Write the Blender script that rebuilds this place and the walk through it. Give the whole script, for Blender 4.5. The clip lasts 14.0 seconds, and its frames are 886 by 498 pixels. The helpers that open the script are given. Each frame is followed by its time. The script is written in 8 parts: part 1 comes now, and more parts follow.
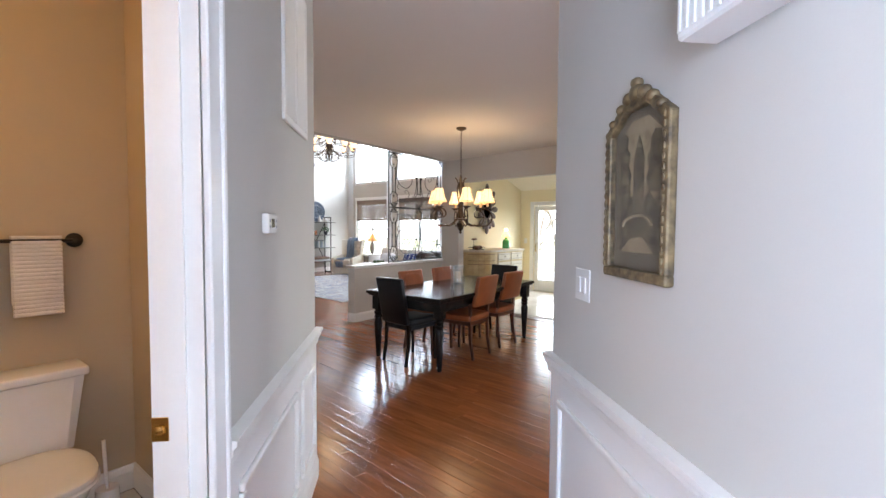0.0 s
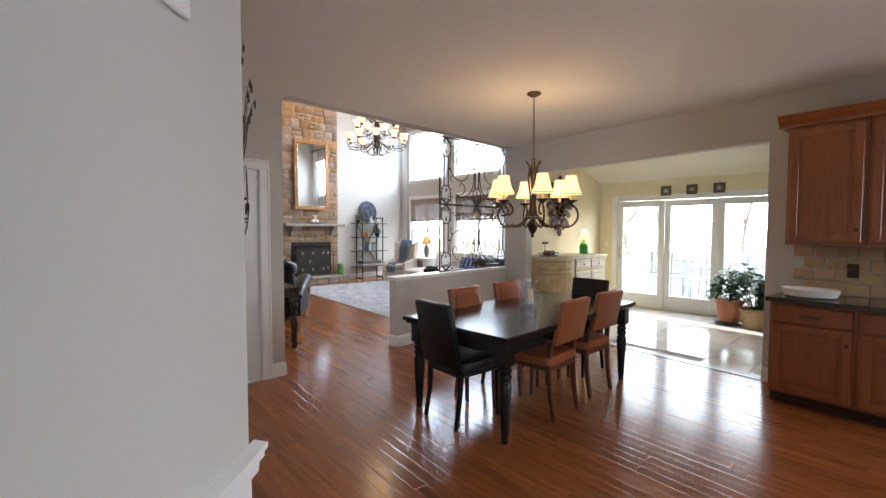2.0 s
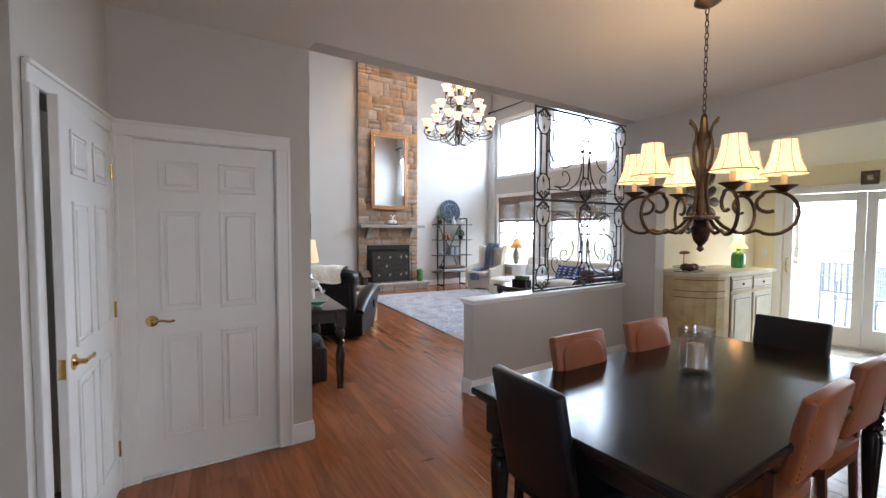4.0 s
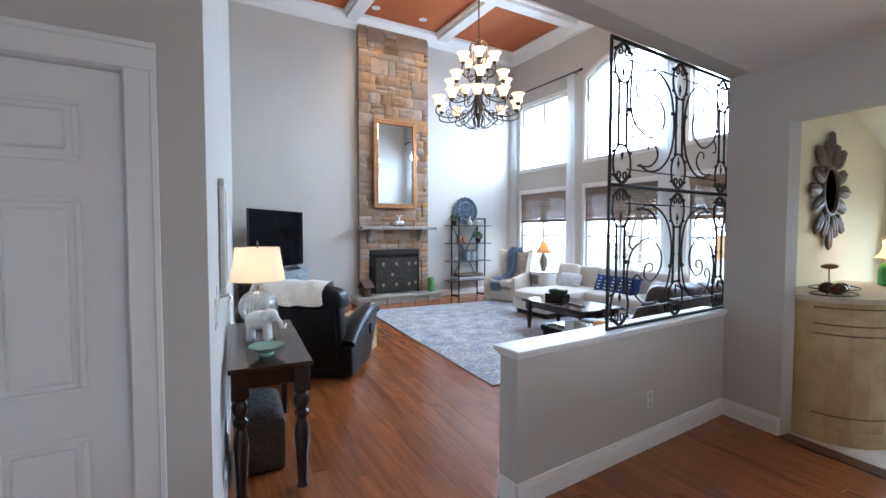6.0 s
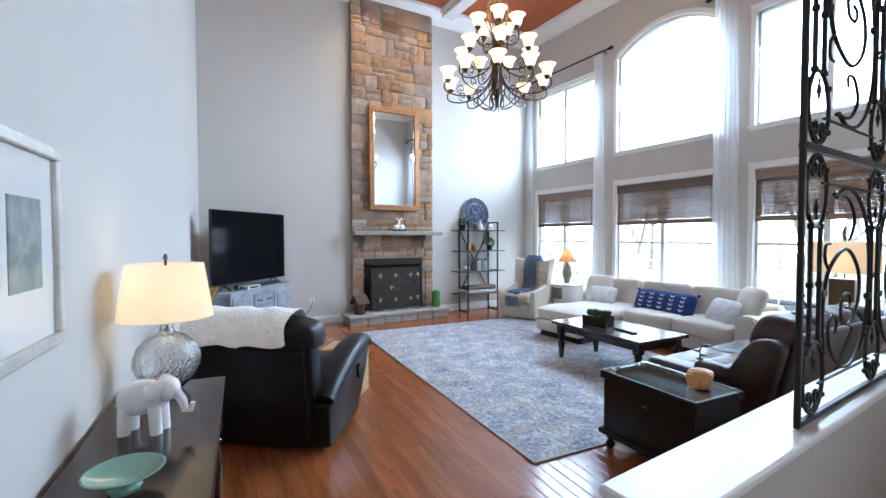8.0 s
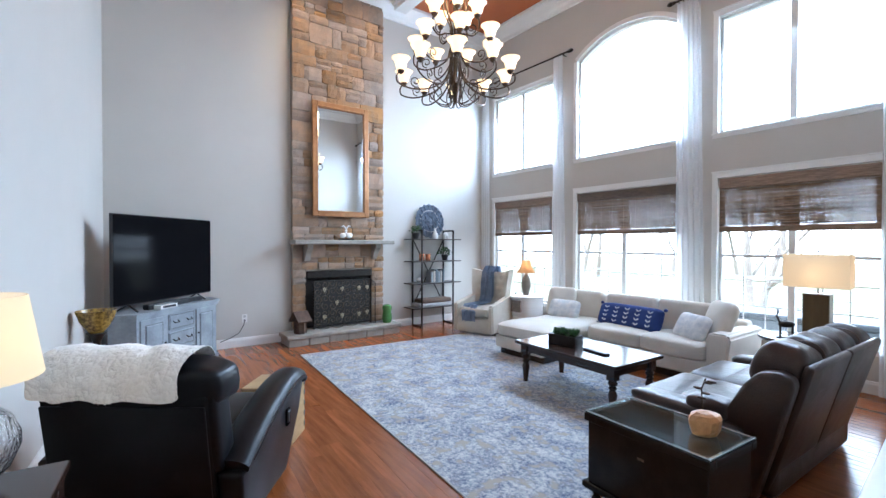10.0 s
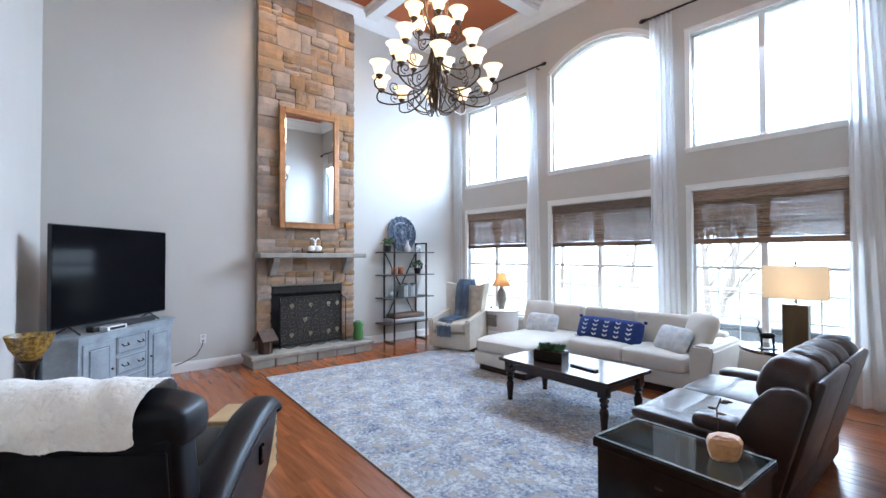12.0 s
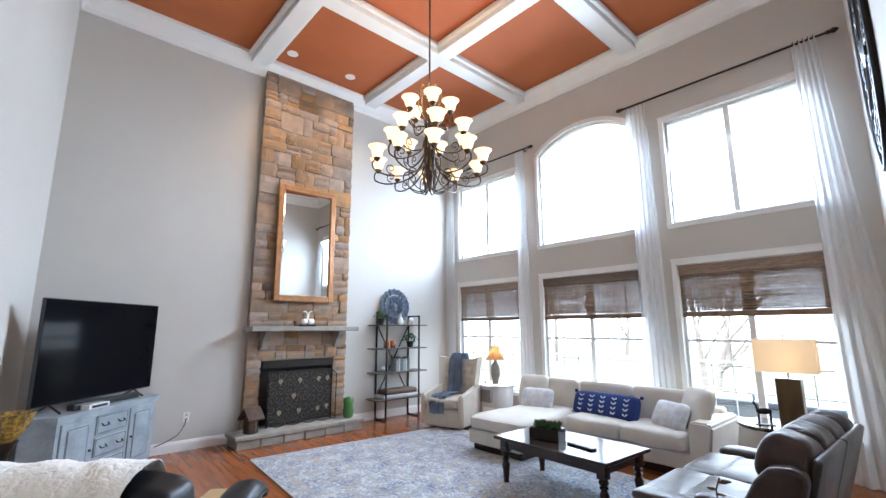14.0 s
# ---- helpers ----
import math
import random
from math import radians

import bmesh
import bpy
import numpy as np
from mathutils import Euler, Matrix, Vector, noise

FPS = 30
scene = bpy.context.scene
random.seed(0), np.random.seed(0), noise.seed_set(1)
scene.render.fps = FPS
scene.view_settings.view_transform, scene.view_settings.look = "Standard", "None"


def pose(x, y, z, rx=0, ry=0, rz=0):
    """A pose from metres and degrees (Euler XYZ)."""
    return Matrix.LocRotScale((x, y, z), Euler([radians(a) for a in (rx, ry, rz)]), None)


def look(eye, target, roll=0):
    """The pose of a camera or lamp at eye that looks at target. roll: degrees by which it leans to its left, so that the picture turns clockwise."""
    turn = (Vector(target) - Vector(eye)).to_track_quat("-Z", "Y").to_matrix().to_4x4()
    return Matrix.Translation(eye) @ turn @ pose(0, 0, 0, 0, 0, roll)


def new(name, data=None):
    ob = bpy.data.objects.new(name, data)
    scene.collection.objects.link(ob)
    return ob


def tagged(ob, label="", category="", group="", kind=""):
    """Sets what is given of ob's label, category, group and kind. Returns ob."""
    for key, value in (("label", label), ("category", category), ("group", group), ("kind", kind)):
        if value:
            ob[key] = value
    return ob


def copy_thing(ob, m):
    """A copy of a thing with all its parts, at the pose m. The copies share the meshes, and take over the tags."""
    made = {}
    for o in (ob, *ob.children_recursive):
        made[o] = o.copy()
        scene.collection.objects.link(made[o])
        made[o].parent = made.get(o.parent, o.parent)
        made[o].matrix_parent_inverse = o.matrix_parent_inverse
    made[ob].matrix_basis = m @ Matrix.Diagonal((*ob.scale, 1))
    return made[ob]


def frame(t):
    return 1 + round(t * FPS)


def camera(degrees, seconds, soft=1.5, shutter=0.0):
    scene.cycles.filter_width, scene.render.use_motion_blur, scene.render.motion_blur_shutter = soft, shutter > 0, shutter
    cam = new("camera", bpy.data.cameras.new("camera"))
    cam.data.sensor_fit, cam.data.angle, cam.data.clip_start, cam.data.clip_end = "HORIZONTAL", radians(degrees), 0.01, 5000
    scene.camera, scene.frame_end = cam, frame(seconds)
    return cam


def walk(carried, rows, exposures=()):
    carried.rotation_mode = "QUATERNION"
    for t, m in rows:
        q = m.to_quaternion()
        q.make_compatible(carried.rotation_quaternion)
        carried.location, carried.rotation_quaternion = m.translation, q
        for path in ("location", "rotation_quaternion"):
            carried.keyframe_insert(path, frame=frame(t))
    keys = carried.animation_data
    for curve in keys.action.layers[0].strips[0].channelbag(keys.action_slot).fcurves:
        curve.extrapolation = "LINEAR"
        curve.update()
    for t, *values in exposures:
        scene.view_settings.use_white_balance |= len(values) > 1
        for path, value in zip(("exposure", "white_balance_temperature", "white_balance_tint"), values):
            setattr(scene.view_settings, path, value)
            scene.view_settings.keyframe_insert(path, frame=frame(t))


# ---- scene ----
cam = camera(90.5, 14.0)
PATH = [
    (0, (0.229, -0.248, 1.457), (-1.029, 1.304, 1.363), 0.4),
    (0.5, (-0.001, 0.006, 1.471), (-1.298, 1.525, 1.374), 0.4),
    (1, (-0.227, 0.288, 1.469), (-1.558, 1.778, 1.374), 0.2),
    (1.5, (-0.462, 0.569, 1.465), (-1.867, 1.989, 1.371), 0.1),
    (2, (-0.709, 0.825, 1.47), (-2.166, 2.192, 1.378), 0.1),
    (2.5, (-0.949, 1.076, 1.471), (-2.473, 2.367, 1.378), 0.1),
    (3, (-1.223, 1.317, 1.465), (-2.823, 2.513, 1.375), 0.2),
    (3.5, (-1.537, 1.573, 1.485), (-3.192, 2.693, 1.393), -0.0),
    (4, (-1.851, 1.829, 1.509), (-3.554, 2.874, 1.417), 0.2),
    (4.2, (-1.983, 1.926, 1.501), (-3.701, 2.946, 1.411), 0.3),
    (6.3, (-3.421, 2.707, 1.518), (-5.157, 3.697, 1.437), -0.0),
    (6.5, (-3.552, 2.781, 1.511), (-5.292, 3.764, 1.439), 0.1),
    (7, (-3.903, 2.902, 1.51), (-5.643, 3.885, 1.44), 0.1),
    (7.2, (-4.031, 2.952, 1.506), (-5.771, 3.936, 1.441), -0.0),
    (9.3, (-4.854, 3.434, 1.553), (-6.534, 4.519, 1.508), 0.1),
    (9.5, (-4.891, 3.454, 1.56), (-6.548, 4.572, 1.525), 0.0),
    (10, (-4.985, 3.477, 1.553), (-6.6, 4.656, 1.526), 0.1),
    (10.5, (-5.093, 3.462, 1.551), (-6.662, 4.703, 1.524), 0.1),
    (11, (-5.189, 3.467, 1.542), (-6.721, 4.752, 1.519), 0.1),
    (11.5, (-5.258, 3.46, 1.543), (-6.775, 4.763, 1.538), 0.0),
    (12, (-5.287, 3.463, 1.553), (-6.796, 4.775, 1.585), -0.1),
    (12.5, (-5.284, 3.453, 1.564), (-6.782, 4.774, 1.652), -0.1),
    (13, (-5.256, 3.431, 1.575), (-6.744, 4.758, 1.733), -0.1),
    (13.5, (-5.245, 3.403, 1.568), (-6.719, 4.73, 1.823), -0.2),
    (14, (-5.218, 3.387, 1.573), (-6.68, 4.705, 1.926), -0.2),
]
walk(cam, [(t, look(eye, target, roll)) for t, eye, target, roll in PATH], [(0, 1.02, 6150, 10), (1.5, 0.92, 6150, 10), (2.5, 0.84, 6050, 10), (4, 0.82, 5800, 10), (6.5, 0.86, 5230, 8), (10.5, 0.84, 5230, 8), (12.5, 0.85, 5330, 9), (14, 0.86, 5560, 9)])

# ---------- world and light ----------
world = bpy.data.worlds.new("sky")
scene.world = world
world.use_nodes = True
sky = world.node_tree.nodes.new("ShaderNodeTexSky")
sky.sky_type, sky.sun_disc = "NISHITA", False
sky.sun_elevation, sky.sun_rotation = radians(48), radians(170)
background = world.node_tree.nodes["Background"]
background.inputs["Strength"].default_value = 0.15
world.node_tree.links.new(sky.outputs["Color"], background.inputs["Color"])


def lamp(name, kind, m, energy, colour=(1, 1, 1), size=0.1, size_y=None):
    data = bpy.data.lights.new(name, kind)
    data.energy, data.color = energy, colour
    if kind == "AREA":
        data.size = size
        if size_y:
            data.shape, data.size_y = "RECTANGLE", size_y
    elif kind == "SUN":
        data.angle = size
    else:
        data.shadow_soft_size = size
    ob = new(name, data)
    ob.matrix_world = m
    return ob


lamp("sun", "SUN", look((0, 0, 10), (1.2, 7.0, 0)), 4.5, (1.0, 0.95, 0.88), radians(0.6))
WARM = (1.0, 0.66, 0.34)
DAY = (0.72, 0.85, 1.0)
for wx, wz, ww, wh in ((-10.95, 3.7, 1.5, 1.5), (-8.84, 3.8, 1.65, 1.7), (-6.72, 3.7, 1.5, 1.5)):
    lamp("window_light", "AREA", look((wx, 9.95, wz), (wx, 2.0, wz - 4.5)), 74, DAY, ww, wh)
lamp("slider_light", "AREA", look((-3.33, 10.1, 3.0), (-3.33, 5.6, 0.2)), 42, (0.95, 0.97, 1.0), 2.6, 1.0)
lamp("entry_light", "AREA", look((0.16 + 2.46, 0.16 - 2.46, 1.5), (-1.0, 1.3, 1.25)), 14, (0.92, 0.93, 0.98), 1.1, 2.0)
# Unseen fill lamp at the hall's left, added to brighten the right wall.
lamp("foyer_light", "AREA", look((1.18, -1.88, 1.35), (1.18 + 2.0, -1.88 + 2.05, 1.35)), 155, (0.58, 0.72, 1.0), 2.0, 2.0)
# Unseen fill lamp on the kitchen side, added to brighten the half wall.
lamp("kitchen_window_light", "AREA", look((2.5, 4.7, 1.7), (-5.0, 5.1, 0.7)), 34, (0.95, 0.97, 1.0), 1.6, 1.1)
lamp("powder_light", "POINT", pose(-1.5, -0.9, 2.2), 14, (1.0, 0.62, 0.28), 0.12)

# ---------- materials ----------


def surf(name, c1, c2=None, scale=6.0, rough=0.5, metal=0.0, bump=0.0, fine=60.0, coat=0.0, spec=0.5, island=False, objects=False, spread=0.0, rough2=None, stretch=(1, 1, 1)):
    """Two-scale procedural surface: broad stains and fine grain, with relief."""
    m = bpy.data.materials.new(name)
    m.use_nodes = True
    nt = m.node_tree
    n, l = nt.nodes, nt.links
    b = n["Principled BSDF"]
    b.inputs["Roughness"].default_value, b.inputs["Metallic"].default_value = rough, metal
    b.inputs["Coat Weight"].default_value = coat
    b.inputs["Specular IOR Level"].default_value = spec
    b.inputs["Coat Roughness"].default_value = 0.12
    c2 = c2 or tuple(v * 0.88 for v in c1)
    co = n.new("ShaderNodeTexCoord")
    mp = n.new("ShaderNodeMapping")
    mp.inputs["Scale"].default_value = stretch
    if island or objects:
        at, shift = n.new("ShaderNodeNewGeometry"), n.new("ShaderNodeVectorMath")
        own = n.new("ShaderNodeObjectInfo")
        shift.operation = "MULTIPLY_ADD"
        shift.inputs[1].default_value = (37.0, 23.0, 11.0)
        l.new(at.outputs["Random Per Island"] if island else own.outputs["Random"], shift.inputs[0])
        l.new(at.outputs["Position"], shift.inputs[2])
        l.new(shift.outputs[0], mp.inputs["Vector"])
    else:
        l.new(co.outputs["Object"], mp.inputs["Vector"])
    t1, t2 = n.new("ShaderNodeTexNoise"), n.new("ShaderNodeTexNoise")
    t1.inputs["Scale"].default_value, t2.inputs["Scale"].default_value = scale, fine
    t1.inputs["Detail"].default_value, t2.inputs["Detail"].default_value = 4, 3
    l.new(mp.outputs["Vector"], t1.inputs["Vector"])
    l.new(mp.outputs["Vector"], t2.inputs["Vector"])
    add = n.new("ShaderNodeMath")
    add.operation = "MULTIPLY_ADD"
    add.inputs[1].default_value = 0.35
    l.new(t2.outputs["Fac"], add.inputs[0])
    sub = n.new("ShaderNodeMath")
    sub.operation = "SUBTRACT"
    sub.inputs[1].default_value = 0.175
    l.new(t1.outputs["Fac"], sub.inputs[0])
    l.new(sub.outputs[0], add.inputs[2])
    ramp = n.new("ShaderNodeMapRange")
    ramp.inputs[1].default_value, ramp.inputs[2].default_value = 0.3, 0.7
    l.new(add.outputs[0], ramp.inputs[0])
    mix = n.new("ShaderNodeMix")
    mix.data_type = "RGBA"
    mix.inputs[6].default_value, mix.inputs[7].default_value = (*c1, 1), (*c2, 1)
    l.new(ramp.outputs[0], mix.inputs[0])
    out = mix.outputs[2]
    if island or objects:
        src = n.new("ShaderNodeNewGeometry") if island else n.new("ShaderNodeObjectInfo")
        key = src.outputs["Random Per Island"] if island else src.outputs["Random"]
        hsv = n.new("ShaderNodeHueSaturation")
        val = n.new("ShaderNodeMapRange")
        val.inputs[3].default_value, val.inputs[4].default_value = 1 - spread * 0.8, 1 + spread * 0.8
        l.new(key, val.inputs[0])
        l.new(val.outputs[0], hsv.inputs["Value"])
        if spread > 0.3:
            far_key, frac = n.new("ShaderNodeMath"), n.new("ShaderNodeMath")
            far_key.operation, frac.operation = "MULTIPLY", "FRACT"
            far_key.inputs[1].default_value = 7.77
            sat = n.new("ShaderNodeMapRange")
            sat.inputs[3].default_value, sat.inputs[4].default_value = 0.6, 1.25
            l.new(key, far_key.inputs[0])
            l.new(far_key.outputs[0], frac.inputs[0])
            l.new(frac.outputs[0], sat.inputs[0])
            l.new(sat.outputs[0], hsv.inputs["Saturation"])
        l.new(out, hsv.inputs["Color"])
        out = hsv.outputs["Color"]
    l.new(out, b.inputs["Base Color"])
    if rough2 is not None:
        rr = n.new("ShaderNodeMapRange")
        rr.inputs[3].default_value, rr.inputs[4].default_value = rough, rough2
        l.new(t1.outputs["Fac"], rr.inputs[0])
        l.new(rr.outputs[0], b.inputs["Roughness"])
    if bump:
        bp = n.new("ShaderNodeBump")
        bp.inputs["Strength"].default_value, bp.inputs["Distance"].default_value = bump, 0.01
        l.new(add.outputs[0], bp.inputs["Height"])
        l.new(bp.outputs["Normal"], b.inputs["Normal"])
    return m


def glow(name, colour, strength, base=(0.9, 0.85, 0.75)):
    m = bpy.data.materials.new(name)
    m.use_nodes = True
    b = m.node_tree.nodes["Principled BSDF"]
    b.inputs["Base Color"].default_value = (*base, 1)
    b.inputs["Emission Color"].default_value, b.inputs["Emission Strength"].default_value = (*colour, 1), strength
    return m


def shade_cloth(name, colour, strength, base):
    """Lamp-shade cloth: passes the bulb's light through, with a little glow of its own."""
    m = bpy.data.materials.new(name)
    m.use_nodes = True
    n, l = m.node_tree.nodes, m.node_tree.links
    tl, df, em_, mx, add = n.new("ShaderNodeBsdfTranslucent"), n.new("ShaderNodeBsdfDiffuse"), n.new("ShaderNodeEmission"), n.new("ShaderNodeMixShader"), n.new("ShaderNodeAddShader")
    tl.inputs["Color"].default_value = df.inputs["Color"].default_value = (*base, 1)
    em_.inputs["Color"].default_value, em_.inputs["Strength"].default_value = (*colour, 1), strength
    mx.inputs[0].default_value = 0.6
    l.new(df.outputs[0], mx.inputs[1])
    l.new(tl.outputs[0], mx.inputs[2])
    l.new(mx.outputs[0], add.inputs[0])
    l.new(em_.outputs[0], add.inputs[1])
    l.new(add.outputs[0], n["Material Output"].inputs["Surface"])
    return m


def glassy(name, colour=(1, 1, 1), rough=0.0, thin=False):
    m = bpy.data.materials.new(name)
    m.use_nodes = True
    nt = m.node_tree
    if thin:
        n, l = nt.nodes, nt.links
        tr, gl, mx, fr = n.new("ShaderNodeBsdfTransparent"), n.new("ShaderNodeBsdfGlossy"), n.new("ShaderNodeMixShader"), 0.05
        gl.inputs["Roughness"].default_value = 0.02
        tr.inputs["Color"].default_value = (*colour, 1)
        mx.inputs[0].default_value = fr
        l.new(tr.outputs[0], mx.inputs[1])
        l.new(gl.outputs[0], mx.inputs[2])
        l.new(mx.outputs[0], n["Material Output"].inputs["Surface"])
        return m
    b = nt.nodes["Principled BSDF"]
    b.inputs["Base Color"].default_value = (*colour, 1)
    b.inputs["Transmission Weight"].default_value, b.inputs["Roughness"].default_value, b.inputs["IOR"].default_value = 1, rough, 1.45
    return m


def sheer(name, colour, see):
    """Thin cloth that lets part of the light straight through and scatters the rest."""
    m = bpy.data.materials.new(name)
    m.use_nodes = True
    n, l = m.node_tree.nodes, m.node_tree.links
    tr, tl, df, m1, m2 = n.new("ShaderNodeBsdfTransparent"), n.new("ShaderNodeBsdfTranslucent"), n.new("ShaderNodeBsdfDiffuse"), n.new("ShaderNodeMixShader"), n.new("ShaderNodeMixShader")
    tl.inputs["Color"].default_value = df.inputs["Color"].default_value = (*colour, 1)
    m1.inputs[0].default_value, m2.inputs[0].default_value = 0.93, see
    l.new(df.outputs[0], m1.inputs[1])
    l.new(tl.outputs[0], m1.inputs[2])
    l.new(m1.outputs[0], m2.inputs[1])
    l.new(tr.outputs[0], m2.inputs[2])
    l.new(m2.outputs[0], n["Material Output"].inputs["Surface"])
    return m


GREIGE = surf("greige_paint", (0.545, 0.52, 0.475), (0.525, 0.50, 0.455), 1.5, 0.75, bump=0.03, fine=220)
YELLOW = surf("yellow_paint", (0.80, 0.70, 0.46), (0.77, 0.67, 0.43), 1.5, 0.75, bump=0.03, fine=220)
TAN = surf("tan_paint", (0.50, 0.40, 0.27), (0.47, 0.38, 0.26), 1.5, 0.75, bump=0.03, fine=220)
CEIL = surf("ceiling_paint", (0.78, 0.74, 0.69), (0.76, 0.72, 0.67), 1.2, 0.85, bump=0.03, fine=250)
WHITE = surf("white_trim_paint", (0.80, 0.79, 0.76), (0.76, 0.75, 0.72), 3, 0.35, bump=0.02, fine=90)
RUST = surf("rust_paint", (0.42, 0.115, 0.03), (0.38, 0.10, 0.026), 1.5, 0.7, bump=0.03, fine=200)
OAK = surf("oak_boards", (0.315, 0.104, 0.033), (0.20, 0.061, 0.018), 4, 0.19, bump=0.02, fine=30, coat=0.05, spec=0.36, objects=True, spread=0.17, stretch=(0.5, 7, 4))
OAK2 = surf("oak_boards_far", (0.315, 0.104, 0.033), (0.20, 0.061, 0.018), 4, 0.19, bump=0.02, fine=30, coat=0.05, spec=0.36, island=True, spread=0.17, stretch=(0.5, 7, 4))
MARBLE = surf("marble_tile", (0.74, 0.71, 0.66), (0.58, 0.55, 0.50), 3, 0.12, bump=0.02, fine=14, objects=True, spread=0.06)
GROUT = surf("grout", (0.42, 0.38, 0.33), None, 20, 0.8)
DARK = surf("dark_subfloor", (0.05, 0.02, 0.01), None, 20, 0.6)
BLACKWOOD = surf("black_painted_wood", (0.012, 0.010, 0.009), (0.018, 0.014, 0.012), 8, 0.17, bump=0.02, fine=80, spec=0.22)
IRON = surf("wrought_iron", (0.016, 0.013, 0.011), (0.03, 0.024, 0.018), 20, 0.45, metal=0.6, bump=0.1, fine=150)
BRONZE = surf("aged_bronze", (0.11, 0.068, 0.038), (0.045, 0.03, 0.02), 25, 0.4, metal=0.7, bump=0.08, fine=150)
BRASS = surf("polished_brass", (0.75, 0.52, 0.20), (0.6, 0.4, 0.15), 10, 0.2, metal=1.0)
STEEL = surf("satin_nickel", (0.6, 0.58, 0.55), None, 10, 0.3, metal=1.0)
PANE = glassy("window_glass", (1, 1, 1), thin=True)
STONE = surf("field_stone", (0.36, 0.215, 0.115), (0.24, 0.175, 0.12), 5, 0.9, bump=1.0, fine=55, objects=True, spread=0.305)
FLAG = surf("flagstone", (0.36, 0.33, 0.28), (0.26, 0.24, 0.20), 6, 0.8, bump=0.4, fine=40)
MORTAR = surf("mortar", (0.30, 0.25, 0.19), None, 15, 0.9, bump=0.3)

# ---------- builders ----------


def part(name, bm, material, parent=None, label="", smooth=False, kind=""):
    """Links a bmesh as one mesh object under a thing."""
    me = bpy.data.meshes.new(name)
    bmesh.ops.recalc_face_normals(bm, faces=bm.faces)
    bm.to_mesh(me)
    bm.free()
    me.materials.append(material)
    if smooth:
        me.shade_smooth()
        me.set_sharp_from_angle(angle=radians(40))
    ob = new(name, me)
    ob.parent = parent
    return tagged(ob, label, kind=kind)


def thing(name, m, label, category, group="", kind=""):
    ob = new(name)
    ob.empty_display_size = 0.1
    ob.matrix_basis = m
    return tagged(ob, label, category, group, kind)


def box(x0, x1, y0, y1, z0, z1, bevel=0.0, seg=1, bm=None, m=None):
    """A box with rounded edges, added to bm."""
    own = bmesh.new()
    bmesh.ops.create_cube(own, size=1, matrix=Matrix.Translation(((x0 + x1) / 2, (y0 + y1) / 2, (z0 + z1) / 2)) @ Matrix.Diagonal((abs(x1 - x0), abs(y1 - y0), abs(z1 - z0), 1)))
    if bevel:
        bmesh.ops.bevel(own, geom=own.edges[:], offset=bevel, segments=seg, affect="EDGES", profile=0.5)
    if m is not None:
        own.transform(m)
    if bm is None:
        return own
    return merge(bm, own)


def merge(bm, own):
    me = bpy.data.meshes.new("tmp")
    own.to_mesh(me)
    own.free()
    bm.from_mesh(me)
    bpy.data.meshes.remove(me)
    return bm


def prism(points, h0, h1, bm=None, m=None):
    """A polygon in x, y raised from h0 to h1."""
    bm = bm or bmesh.new()
    m = m or Matrix()
    lo = [bm.verts.new(m @ Vector((x, y, h0))) for x, y in points]
    hi = [bm.verts.new(m @ Vector((x, y, h1))) for x, y in points]
    bm.faces.new(lo[::-1])
    bm.faces.new(hi)
    for i in range(len(points)):
        j = (i + 1) % len(points)
        bm.faces.new((lo[i], lo[j], hi[j], hi[i]))
    return bm


def lathe(profile, n=20, bm=None, m=None):
    """Turns (radius, height) pairs round the z axis."""
    bm = bm or bmesh.new()
    m = m or Matrix()
    rings = []
    for r, z in profile:
        rings.append([bm.verts.new(m @ Vector((r * math.cos(a), r * math.sin(a), z))) for a in (2 * math.pi * k / n for k in range(n))])
    for lo, hi in zip(rings, rings[1:]):
        for k in range(n):
            bm.faces.new((lo[k], lo[(k + 1) % n], hi[(k + 1) % n], hi[k]))
    if profile[0][0] > 1e-4:
        bm.faces.new(rings[0][::-1])
    if profile[-1][0] > 1e-4:
        bm.faces.new(rings[-1])
    return bm


def tube(points, r, n=6, bm=None, taper=None):
    """A round rod along points."""
    bm = bm or bmesh.new()
    pts = [Vector(p) for p in points]
    up = None
    rings = []
    for i, p in enumerate(pts):
        d = (pts[min(i + 1, len(pts) - 1)] - pts[max(i - 1, 0)]).normalized()
        side = d.orthogonal().normalized() if up is None else (up - d * up.dot(d)).normalized()
        up = side
        other = d.cross(side)
        rad = r if taper is None else r + (taper - r) * i / (len(pts) - 1)
        rings.append([bm.verts.new(p + rad * (math.cos(a) * side + math.sin(a) * other)) for a in (2 * math.pi * k / n for k in range(n))])
    for lo, hi in zip(rings, rings[1:]):
        for k in range(n):
            bm.faces.new((lo[k], lo[(k + 1) % n], hi[(k + 1) % n], hi[k]))
    bm.faces.new(rings[0][::-1])
    bm.faces.new(rings[-1])
    return bm


def flow(points, k=4):
    """Rounds a line of points off into a smooth curve."""
    p = [Vector(q) for q in points]
    p = [p[0]] + p + [p[-1]]
    res = []
    for i in range(1, len(p) - 2):
        for j in range(k):
            f = j / k
            res.append(0.5 * (2 * p[i] + (p[i + 1] - p[i - 1]) * f + (2 * p[i - 1] - 5 * p[i] + 4 * p[i + 1] - p[i + 2]) * f * f + (3 * p[i] - p[i - 1] - 3 * p[i + 1] + p[i + 2]) * f**3))
    return res + [p[-1]]


